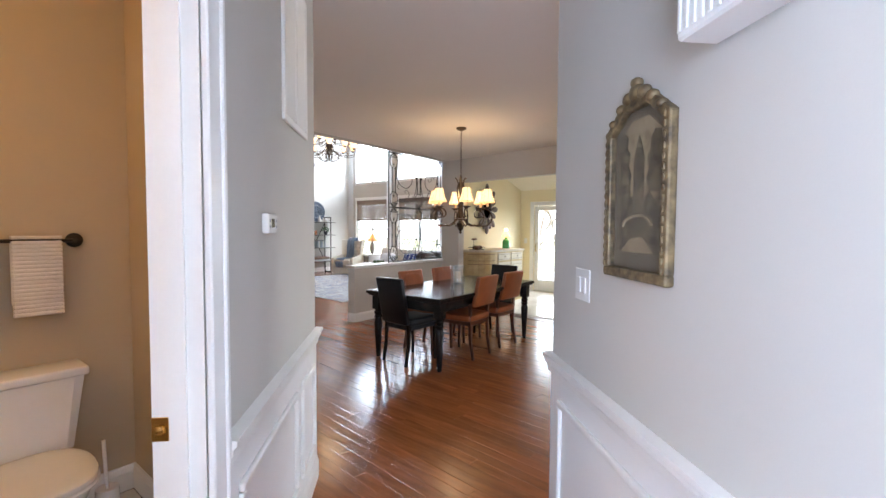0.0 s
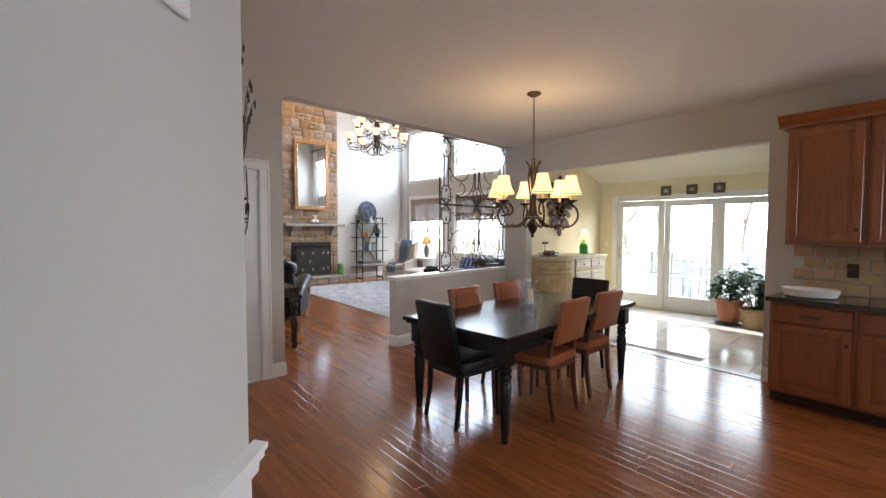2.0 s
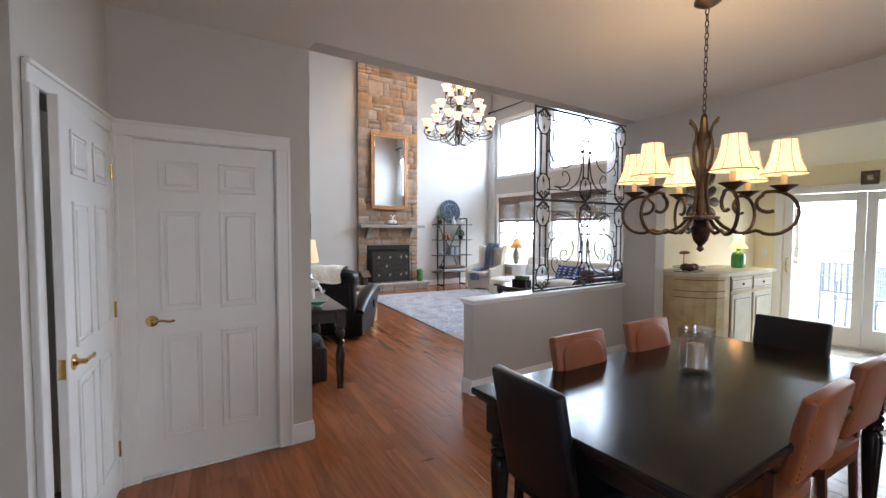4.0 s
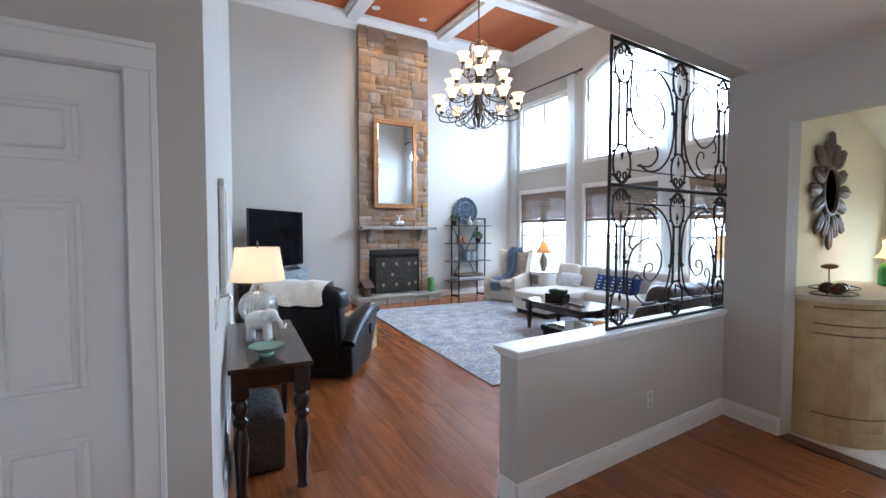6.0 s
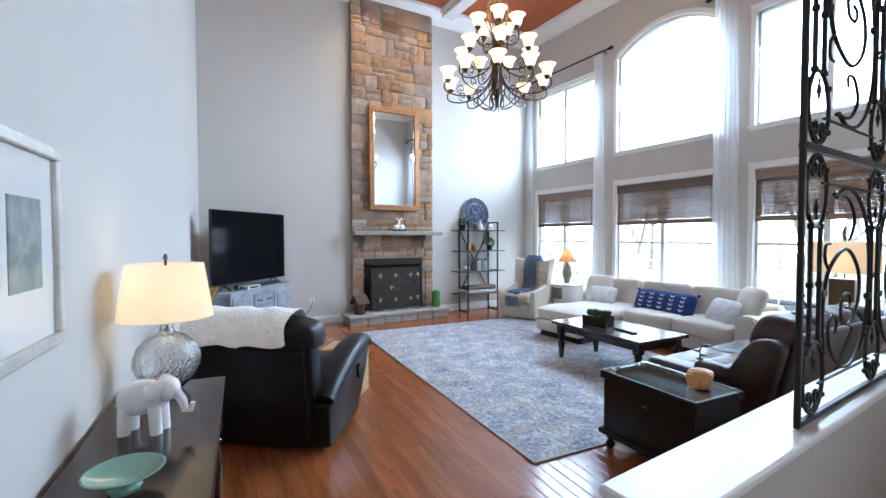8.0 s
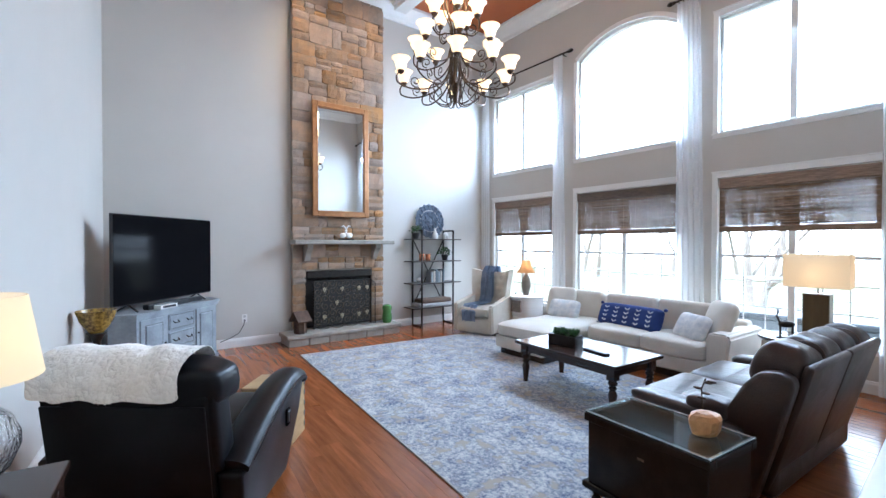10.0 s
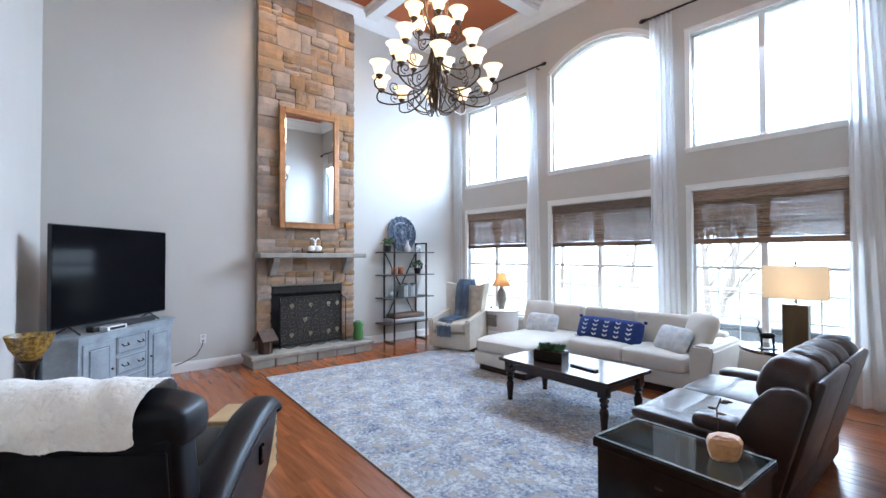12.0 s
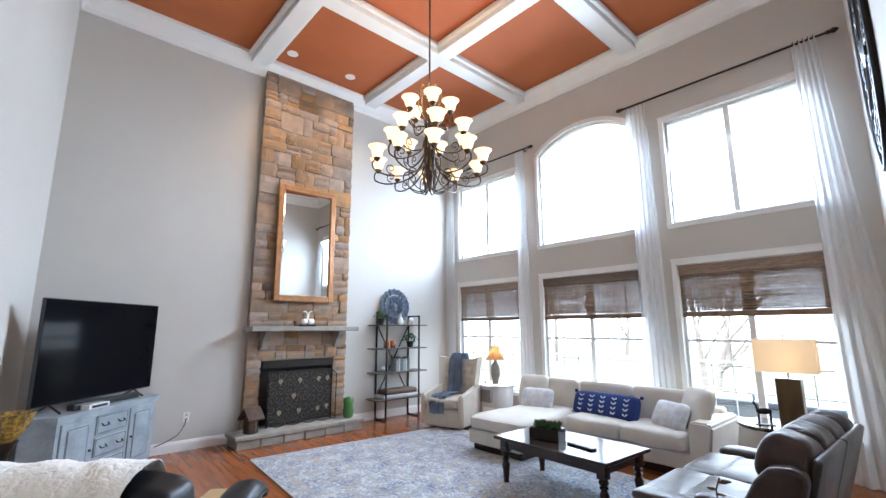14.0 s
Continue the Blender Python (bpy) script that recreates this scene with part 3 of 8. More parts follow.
def window(name, x0, x1, z0, z1, lower, arch=False):
    y = WIN_Y
    w = tagged(new(name), "white framed window", "window", kind="structure")
    bm = bmesh.new()
    c = 0.065
    top = z1 if not arch else z1 - 0.30
    for a, b, lo, hi in ((x0 - c, x0, z0 - c, top if arch else z1 + c), (x1, x1 + c, z0 - c, top if arch else z1 + c), (x0, x1, z0 - c, z0), *(() if arch else ((x0, x1, z1, z1 + c),))):
        box(a, b, y - 0.022, y - 0.001, lo, hi, 0.004, 1, bm)
    if not arch:
        box(x0 - c - 0.01, x1 + c + 0.01, y - 0.03, y - 0.001, z1 + c, z1 + c + 0.02, 0.004, 1, bm)
    box(x0 - c - 0.01, x1 + c + 0.01, y - 0.04, y - 0.001, z0 - 0.02, z0, 0.004, 1, bm)
    part("window_casing", bm, WHITE, w)
    bm = bmesh.new()
    f = 0.035
    for a, b, lo, hi in ((x0, x0 + f, z0, top), (x1 - f, x1, z0, top), (x0, x1, z0, z0 + f), *(() if arch else ((x0, x1, z1 - f, z1),))):
        box(a, b, y + 0.05, y + 0.12, lo, hi, 0.004, 1, bm)
    part("window_frame", bm, WHITE, w)
    xm = (x0 + x1) / 2
    if not arch:
        part("mullion", box(xm - 0.035, xm + 0.035, y + 0.03, y + 0.12, z0 + f, z1 - f, 0.005), WHITE, w)
        for a, b in ((x0 + f, xm - 0.035), (xm + 0.035, x1 - f)):
            if lower:
                zm = 1.40
                part("sash_rail", box(a, b, y + 0.05, y + 0.10, zm - 0.02, zm + 0.02, 0.004), WHITE, w)
                bm = bmesh.new()
                for k in (1, 2):
                    xx = a + (b - a) * k / 3
                    box(xx - 0.006, xx + 0.006, y + 0.085, y + 0.095, z0 + f, z1 - f, bm=bm)
                for zz in (0.78, 1.09, 1.75, 2.08):
                    box(a, b, y + 0.083, y + 0.093, zz - 0.006, zz + 0.006, bm=bm)
                part("muntins", bm, WHITE, w)
            p = part("pane", box(a, b, y + 0.078, y + 0.082, z0 + f, z1 - f), PANE, w)
            p.visible_shadow = False
    else:
        half, rise = (x1 - x0) / 2, z1 - top
        rad = (half * half + rise * rise) / (2 * rise)
        ang = math.asin(half / rad)
        arc = lambda r_: [(xm + r_ * math.sin(-ang + 2 * ang * k / 20), z1 - rad + r_ * math.cos(-ang + 2 * ang * k / 20)) for k in range(21)]
        part("arch_spandrel", upright(arc(rad)[:11] + [(xm, z1 + 0.02), (x0 - 0.001, z1 + 0.02)], y + 0.001, y + 0.199), GREIGE, w)
        part("arch_spandrel", upright(arc(rad)[10:] + [(x1 + 0.001, z1 + 0.02), (xm, z1 + 0.02)], y + 0.001, y + 0.199), GREIGE, w)
        part("arch_casing", upright(arc(rad + c) + arc(rad)[::-1], y - 0.022, y - 0.001), WHITE, w)
        part("arch_frame", upright(arc(rad) + arc(rad - f)[::-1], y + 0.05, y + 0.12), WHITE, w)
        p = part("pane", upright(arc(rad - f) + [(x1 - f, z0 + f), (x0 + f, z0 + f)], y + 0.078, y + 0.082), PANE, w)
        p.visible_shadow = False
        bm = bmesh.new()
        for k in range(1, 6):
            zz = z0 + k * 0.3
            box(x0 + f, x1 - f, y + 0.083, y + 0.088, zz - 0.005, zz + 0.005, bm=bm)
        part("muntins", bm, WHITE, w)


for i, (a, b) in enumerate(WINDOWS):
    window("window_%d" % (i + 1), a + 0.06, b - 0.06, 0.46, 2.40, True)
    window("window_%d" % (i + 4), a + 0.06, b - 0.06, 2.98, (4.48, 4.92, 4.48)[i], False, i == 1)

REED = surf("woven_bamboo", (0.25, 0.165, 0.105), (0.14, 0.092, 0.06), 30, 0.7, bump=0.2, objects=True, spread=0.45, stretch=(0.3, 3, 3))
for a, b in WINDOWS:
    x0, x1 = a + 0.075, b - 0.075
    t = thing("bamboo_blind", pose((x0 + x1) / 2, WIN_Y + 0.012, 0), "brown woven bamboo blind half lowered in a window", "blind", "bamboo window blinds")
    hw = (x1 - x0) / 2
    rr = random.Random(int(-a * 10))
    part("headrail", box(-hw, hw, -0.025, 0.012, 2.255, 2.385, 0.006), REED, t)
    # Solid side strips imitate the window frame's silhouette through the weave.
    for s in (-1, 1):
        part("edge_band", box(s * hw - 0.05 * (s > 0), s * hw + 0.05 * (s < 0), 0.004, 0.007, 1.775, 2.26), REED, t)
    part("bottom_roll", box(-hw, hw, -0.022, 0.016, 1.70, 1.775, 0.016, 2), REED, t)
    me = bpy.data.meshes.new("reed")
    me.from_pydata([(-hw, -0.002, -0.00407), (hw, -0.002, -0.00407), (hw, 0.002, -0.00407), (-hw, 0.002, -0.00407), (-hw, -0.002, 0.00407), (hw, -0.002, 0.00407), (hw, 0.002, 0.00407), (-hw, 0.002, 0.00407)], [], [(0, 1, 5, 4), (1, 2, 6, 5), (2, 3, 7, 6), (3, 0, 4, 7), (4, 5, 6, 7), (3, 2, 1, 0)])
    me.materials.append(REED)
    z = 1.782
    while z < 2.285:
        ob = new("reed", me)
        ob.parent = t
        ob.matrix_basis = pose(0, 0, z, 0, rr.uniform(-0.03, 0.03), 0)
        z += rr.choice((0.0083, 0.0085, 0.0085, 0.0086, 0.0088))
    # Solid centre strip, added for the shade of the mullion behind.
    part("band", box(-0.07, 0.07, 0.004, 0.008, 1.775, 2.29), REED, t, "dark strip imitating the mullion's shade through the weave")
    for k in range(9):
        x = -hw + 0.06 + k * (2 * hw - 0.12) / 8
        part("cord", tube([(x, -0.004, 1.77), (x, -0.004, 2.3)], 0.0025, 4), REED, t)

SHEER = sheer("white_sheer_cloth", (0.96, 0.97, 0.98), 0.42)


def curtain(xt0, xt1, xb0, xb1, top, folds):
    t = thing("curtain", pose(0, 0, 0), "long white sheer curtain panel hanging from a dark rod", "curtain", "sheer curtains")
    bm = bmesh.new()
    nx, nz = folds * 8, 22
    grid = []
    for k in range(nz + 1):
        f = k / nz
        z = top - (top - 0.01) * f
        g = f ** 1.3
        rowv = []
        for i in range(nx + 1):
            u = i / nx
            x = (xt0 + (xt1 - xt0) * u) * (1 - g) + (xb0 + (xb1 - xb0) * u) * g
            yy = WIN_Y - 0.10 + (0.022 + 0.012 * f) * math.sin(u * folds * 2 * math.pi + 0.6 * math.sin(3 * f)) - 0.02 * f
            rowv.append(bm.verts.new((x, yy, z)))
        grid.append(rowv)
    for k in range(nz):
        for i in range(nx):
            bm.faces.new((grid[k][i], grid[k][i + 1], grid[k + 1][i + 1], grid[k + 1][i]))
    part("cloth", bm, SHEER, t, smooth=True)
    for i in range(folds):
        x = xt0 + (xt1 - xt0) * (i + 0.5) / folds
        ring = lathe([(0.02, -0.004), (0.026, -0.004), (0.026, 0.004), (0.02, 0.004)], 12, m=Matrix.Translation((x, WIN_Y - 0.10, top + 0.008)) @ Matrix.Rotation(radians(90), 4, "Y"))
        part("ring", ring, IRON, t)


curtain(-12.02, -11.80, -12.03, -11.74, 4.80, 4)
curtain(-10.12, -9.92, -10.12, -9.80, 4.80, 4)
curtain(-7.98, -7.68, -7.98, -7.58, 4.83, 5)
curtain(-5.95, -5.72, -5.95, -5.36, 4.86, 5)


def curtain_rod(x0, x1, z):
    t = thing("curtain_rod", pose(0, WIN_Y - 0.10, z), "dark bronze curtain rod with turned finials", "curtain rod", "curtain rods")
    part("rod", tube([(x0, 0, 0), (x1, 0, 0)], 0.015, 8), IRON, t)
    for x, s in ((x0, -1), (x1, 1)):
        m = Matrix.Translation((x, 0, 0)) @ Matrix.Rotation(radians(90 * s), 4, "Y")
        part("finial", lathe([(0.018, -0.01), (0.022, 0.0), (0.03, 0.01), (0.02, 0.025), (0.034, 0.055), (0.022, 0.085), (0.008, 0.10), (0.0, 0.105)], 12, m=m), IRON, t)
        part("bracket", tube([(x - s * 0.12, 0, 0), (x - s * 0.12, 0.05, -0.02), (x - s * 0.12, 0.099, -0.02)], 0.01), IRON, t)


curtain_rod(-11.98, -9.80, 4.815)
curtain_rod(-8.02, -5.62, 4.855)

# sliding glass doors
sd = tagged(new("door_slider"), "white framed three-panel sliding glass door", "door", kind="structure")
bm = bmesh.new()
for a, b, lo, hi in ((-4.70, -4.60, 0, 2.09), (-2.06, -1.96, 0, 2.09), (-4.60, -2.06, 2.0, 2.09)):
    box(a, b, 9.075, 9.099, lo, hi, 0.004, 1, bm)
part("door_casing", bm, WHITE, sd)
for i in range(3):
    x0, x1 = -4.60 + i * 0.847, -4.60 + (i + 1) * 0.847
    yy = 9.12 + (0.035 if i == 1 else 0.0)
    bm = bmesh.new()
    for a, b, lo, hi in ((x0, x0 + 0.10, 0.03, 1.99), (x1 - 0.10, x1, 0.03, 1.99), (x0 + 0.10, x1 - 0.10, 0.03, 0.27), (x0 + 0.10, x1 - 0.10, 1.88, 1.99)):
        box(a, b, yy, yy + 0.04, lo, hi, 0.004, 1, bm)
    panel = part("door_panel", bm, WHITE, sd)
    p = part("pane", box(x0 + 0.10, x1 - 0.10, yy + 0.018, yy + 0.022, 0.27, 1.88), PANE, panel)
    p.visible_shadow = False
    bm = bmesh.new()
    for k in range(1, 5):
        box(x0 + 0.10, x1 - 0.10, yy + 0.023, yy + 0.028, 0.27 + k * 0.322 - 0.006, 0.27 + k * 0.322 + 0.006, bm=bm)
    part("muntins", bm, WHITE, panel)
    if i == 0:
        part("handle", tube([(x0 + 0.05, yy, 0.92), (x0 + 0.05, yy - 0.04, 0.95), (x0 + 0.05, yy - 0.04, 1.09), (x0 + 0.05, yy, 1.12)], 0.009), BRASS, panel)
part("track", box(-4.60, -2.06, 9.10, 9.22, 0.001, 0.03, 0.004), STEEL, sd)

# ---------- doors ----------


def panel_door(name, m, w, h, label, handle_at, hinges_at, brass):
    """A six-panel door leaf; local x runs across it and +y faces the room."""
    d = tagged(new(name), label, "door", kind="structure")
    d.matrix_basis = m
    part("leaf", box(0, w, -0.036, 0, 0.008, h, 0.003), WHITE, d)
    st, mid = 0.115, 0.10
    pw = (w - 2 * st - mid) / 2
    for z0, z1 in ((0.22, 0.86), (1.0, 1.62), (1.73, 1.92)):
        for k in range(2):
            x0 = st + k * (pw + mid)
            bm = bmesh.new()
            for a, b, lo, hi in ((x0, x0 + pw, z0, z0 + 0.018), (x0, x0 + pw, z1 - 0.018, z1), (x0, x0 + 0.018, z0 + 0.018, z1 - 0.018), (x0 + pw - 0.018, x0 + pw, z0 + 0.018, z1 - 0.018)):
                box(a, b, -0.001, 0.010, lo, hi, 0.004, 2, bm)
            box(x0 + 0.035, x0 + pw - 0.035, -0.001, 0.009, z0 + 0.035, z1 - 0.035, 0.009, 2, bm)
            part("panel", bm, WHITE, d)
    s = 1 if handle_at < w / 2 else -1
    hd = part("handle", lathe([(0.0, -0.001), (0.033, -0.001), (0.033, 0.006), (0.018, 0.012), (0.012, 0.02), (0.012, 0.045), (0.0, 0.047)], 18, m=Matrix.Translation((handle_at, 0, 0.95)) @ Matrix.Rotation(radians(-90), 4, "X")), brass, d)
    part("lever", tube([(handle_at, 0.042, 0.95), (handle_at + s * 0.05, 0.048, 0.955), (handle_at + s * 0.09, 0.046, 0.945), (handle_at + s * 0.115, 0.044, 0.952)], 0.008, 8), brass, hd)
    for z in () if hinges_at is None else (0.25, 1.05, 1.82):
        part("hinge", lathe([(0.007, -0.045), (0.007, 0.045)], 10, m=Matrix.Translation((hinges_at, 0.006, z))), brass, d)
    return d


m, _ = along(CORNER, (-4.9526, 1.53))
panel_door("door_1", m @ Matrix.Translation((0.231, -0.03, 0)), 0.779, 2.025, "closed white six-panel door with a brass lever", 0.07 + 0.64, None, BRASS)
bm = bmesh.new()
for a, b, lo, hi in ((0.222, 0.232, 0, 2.035), (1.009, 1.019, 0, 2.035), (0.222, 1.019, 2.026, 2.04)):
    box(a, b, -0.12, 0.001, lo, hi, bm=bm)
box(0.23, 1.01, -0.12, -0.001, 0.0, 0.007, bm=bm)
ob = part("trim_door_closed_jamb", bm, WHITE, None, "white painted door jamb", kind="structure")
ob.matrix_basis = m
panel_door("door_2", pose(-4.906, 1.537, 0, 0, 0, -5.9), 0.79, 2.03, "white six-panel closet door left ajar", 0.72, 0.004, BRASS)
part("latch_plate", box(0.7902, 0.7915, -0.03, -0.006, 0.90, 0.98), BRASS, bpy.data.objects["door_2"])

# ---------- chimney ----------
ch = tagged(new("chimney_breast"), "tall field-stone chimney breast in tan and grey ledge stone", "chimney", kind="structure")
SY0, SY1, SX = 5.63, 7.23, -11.95
bm = bmesh.new()
for a, b, lo, hi in ((SY0, 5.84, 0, HIGH + 0.1), (7.0, SY1, 0, HIGH + 0.1), (5.84, 7.0, 1.10, HIGH + 0.1)):
    box(-12.049, SX, a + 0.01, b - 0.01, lo, hi, bm=bm)
part("mortar_bed", bm, MORTAR, ch)
stones = []
rs = random.Random(11)


def lay(y0, y1, z0, z1):
    z = z0
    while z < z1 - 0.02:
        h = rs.choice((0.13, 0.17, 0.22, 0.28, 0.32)) if z > 2.4 else rs.choice((0.09, 0.12, 0.16, 0.20))
        h = min(h, z1 - z)
        if z1 - z - h < 0.05:
            h = z1 - z
        yy = y0
        while yy < y1 - 0.01:
            w = rs.uniform(0.15, 0.42)
            w = min(w, y1 - yy)
            if y1 - yy - w < 0.09:
                w = y1 - yy
            if h > 0.15 and w < 0.34 and rs.random() < 0.6:
                hh = h * rs.uniform(0.4, 0.6)
                stones.append((yy, yy + w, z, z + hh))
                stones.append((yy, yy + w, z + hh, z + h))
            else:
                stones.append((yy, yy + w, z, z + h))
            yy += w
        z += h


lay(SY0, 5.84, 0.18, 1.12)
lay(7.0, SY1, 0.18, 1.12)
lay(SY0, SY1, 1.12, 1.54)
lay(SY0, SY1, 1.60, HIGH + 0.05)
for y0, y1, z0, z1 in stones:
    g, d = 0.0025, rs.uniform(0.022, 0.05)
    y0, y1, z0, z1 = y0 + g, y1 - g, z0 + g, z1 - g
    j = lambda s_: rs.uniform(-s_, s_)
    ny, nz = (5 if y1 - y0 > 0.2 else 4), (4 if z1 - z0 > 0.12 else 3)
    tilt_y, tilt_z = j(0.012), j(0.012)
    vv = []
    for b in range(nz):
        for a in range(ny):
            u, w = a / (ny - 1), b / (nz - 1)
            rim = a in (0, ny - 1) or b in (0, nz - 1)
            corner = a in (0, ny - 1) and b in (0, nz - 1)
            inset = 0.006 if corner else 0.0
            yy = y0 + inset + (y1 - y0 - 2 * inset) * u + (j(0.003) if rim else j(0.012))
            zz = z0 + inset + (z1 - z0 - 2 * inset) * w + (j(0.003) if rim else j(0.008))
            vv.append((SX + d + tilt_y * (u - 0.5) + tilt_z * (w - 0.5) - (0.014 if rim else 0.0) + j(0.005), yy, zz))
    edge = [a for a in range(ny)] + [b * ny + ny - 1 for b in range(1, nz)] + [(nz - 1) * ny + a for a in range(ny - 2, -1, -1)] + [b * ny for b in range(nz - 2, 0, -1)]
    o = len(vv)
    vv += [(SX - 0.02, vv[i][1], vv[i][2]) for i in edge]
    faces = [(b * ny + a, b * ny + a + 1, (b + 1) * ny + a + 1, (b + 1) * ny + a) for b in range(nz - 1) for a in range(ny - 1)]
    faces += [(edge[(i + 1) % len(edge)], edge[i], o + i, o + (i + 1) % len(edge)) for i in range(len(edge))]
    me = bpy.data.meshes.new("stone")
    me.from_pydata(vv, [], faces)
    me.materials.append(STONE)
    ob = new("stone", me)
    ob.parent = ch
mantel = part("mantel", box(-11.948, -11.64, 5.58, 7.30, 1.53, 1.60, 0.012, 2), FLAG, ch, "grey flagstone mantel shelf")
for y in (5.80, 6.98):
    part("corbel", upright([(-11.95, 1.53), (-11.72, 1.53), (-11.73, 1.47), (-11.80, 1.40), (-11.86, 1.28), (-11.95, 1.25)], y, y + 0.09), FLAG, ch)
hearth = part("hearth_slab", box(-11.948, -11.50, 5.42, 7.36, 0.115, 0.175, 0.012, 2), FLAG, ch, "grey flagstone hearth slab")
for k in range(6):
    part("hearth_stone", box(-11.94, -11.53, 5.45 + k * 0.315, 5.755 + k * 0.315, 0, 0.113, 0.01), FLAG, ch)
SOOT = surf("sooty_firebrick", (0.02, 0.018, 0.016), (0.035, 0.03, 0.026), 8, 0.9, bump=0.3)
bm = bmesh.new()
box(-12.045, -12.0, 5.84, 7.0, 0.175, 1.1, bm=bm)
for a, b in ((5.842, 5.86), (6.98, 6.998)):
    box(-12.0, -11.94, a, b, 0.175, 1.1, bm=bm)
part("firebox", bm, SOOT, ch)
part("firebox_hood", box(-11.99, -11.90, 5.845, 6.995, 0.98, 1.10, 0.01), IRON, ch, "black metal hood")

# ---------- soft shapes ----------


def blob(cx, cy, cz, a, b, c, e1=0.4, e2=0.4, nu=24, nv=12, bm=None, m=None, dent=None):
    """A padded form: flat-sided where e is small, lens-like where e1 nears 1."""
    bm = bm or bmesh.new()
    m = m or Matrix()
    pw = lambda v, e: math.copysign(abs(v) ** e, v)
    rings = []
    for j in range(1, nv):
        p = -math.pi / 2 + math.pi * j / nv
        ring = []
        for i in range(nu):
            q_ = 2 * math.pi * i / nu
            x, y_, z = a * pw(math.cos(p), e1) * pw(math.cos(q_), e2), b * pw(math.cos(p), e1) * pw(math.sin(q_), e2), c * pw(math.sin(p), e1)
            w = noise.noise(Vector((x * 5 + cx, y_ * 5 + cy, z * 5 + cz))) * 0.02 * min(a, b, c) / 0.1
            ring.append(bm.verts.new(m @ Vector((cx + x + w * 0.5, cy + y_ + w * 0.5, cz + z + w))))
        rings.append(ring)
    for lo, hi in zip(rings, rings[1:]):
        for i in range(nu):
            bm.faces.new((lo[i], lo[(i + 1) % nu], hi[(i + 1) % nu], hi[i]))
    for ring, z in ((rings[0][::-1], -c), (rings[-1], c)):
        top = bm.verts.new(m @ Vector((cx, cy, cz + z)))
        for i in range(nu):
            bm.faces.new((ring[i], ring[(i + 1) % nu], top))
    return bm


CREAM = surf("cream_linen", (0.66, 0.62, 0.55), (0.60, 0.56, 0.49), 5, 0.9, bump=0.15, fine=260)
PALE = surf("pale_print_cloth", (0.74, 0.73, 0.71), (0.50, 0.53, 0.57), 14, 0.9, bump=0.1, fine=60)
NAVY = surf("navy_cloth", (0.014, 0.032, 0.14), (0.022, 0.045, 0.19), 10, 0.9, bump=0.15, fine=200)
BLUETHROW = surf("blue_knit", (0.25, 0.31, 0.41), (0.19, 0.25, 0.35), 10, 0.95, bump=0.4, fine=120)
FUR = surf("cream_plush", (0.94, 0.91, 0.84), (0.86, 0.82, 0.74), 18, 0.98, bump=1.0, fine=120)
BLACKLEATHER = surf("black_leather", (0.005, 0.0055, 0.007), (0.009, 0.009, 0.011), 6, 0.30, bump=0.10, fine=150, rough2=0.40, spec=0.24)
BROWNLEATHER = surf("dark_brown_leather", (0.046, 0.021, 0.013), (0.026, 0.013, 0.009), 8, 0.26, bump=0.55, fine=110, rough2=0.38, spec=0.5)
RUG = surf("distressed_rug", (0.56, 0.55, 0.53), (0.045, 0.08, 0.165), 4.5, 0.95, bump=0.35, fine=36)
FUR.node_tree.nodes["Principled BSDF"].inputs["Sheen Weight"].default_value = 0.7
FUR.node_tree.nodes["Principled BSDF"].inputs["Sheen Roughness"].default_value = 0.6
nt = RUG.node_tree
for node in nt.nodes:
    if node.type == "TEX_NOISE":
        node.inputs["Detail"].default_value, node.inputs["Roughness"].default_value = 9, 0.78
    elif node.type == "MATH" and node.operation == "MULTIPLY_ADD":
        node.inputs[1].default_value = 1.1
    elif node.type == "MATH" and node.operation == "SUBTRACT":
        node.inputs[1].default_value = 0.55
base_mix = nt.nodes["Mix"]
patch, patch_range, tan_mix = nt.nodes.new("ShaderNodeTexNoise"), nt.nodes.new("ShaderNodeMapRange"), nt.nodes.new("ShaderNodeMix")
patch.inputs["Scale"].default_value, patch.inputs["Detail"].default_value = 9.0, 12
patch_range.inputs[1].default_value, patch_range.inputs[2].default_value = 0.53, 0.64
tan_mix.data_type = "RGBA"
tan_mix.inputs[7].default_value = (0.36, 0.32, 0.26, 1)
nt.links.new(nt.nodes["Mapping"].outputs["Vector"], patch.inputs["Vector"])
nt.links.new(patch.outputs["Fac"], patch_range.inputs[0])
nt.links.new(patch_range.outputs[0], tan_mix.inputs[0])
nt.links.new(base_mix.outputs[2], tan_mix.inputs[6])
nt.links.new(tan_mix.outputs[2], nt.nodes["Principled BSDF"].inputs["Base Color"])
ESPRESSO = surf("espresso_wood", (0.022, 0.011, 0.008), (0.035, 0.017, 0.011), 6, 0.16, bump=0.03, fine=50, spec=0.45, stretch=(0.4, 4, 4))
GREYPAINT = surf("worn_grey_paint", (0.30, 0.335, 0.36), (0.20, 0.225, 0.245), 7, 0.5, bump=0.1, fine=40)
SHADE = shade_cloth("lit_white_shade", (1.0, 0.78, 0.52), 0.22, (0.60, 0.54, 0.42))
SHADE2 = shade_cloth("lit_tan_shade", (1.0, 0.50, 0.20), 0.10, (0.45, 0.27, 0.13))
BULBGLASS = glow("lit_amber_glass", (1.0, 0.69, 0.34), 0.95, (0.9, 0.72, 0.42))
SEEDED = glassy("seeded_clear_glass", (0.98, 0.99, 0.99))
ripple, ripple_bump = SEEDED.node_tree.nodes.new("ShaderNodeTexNoise"), SEEDED.node_tree.nodes.new("ShaderNodeBump")
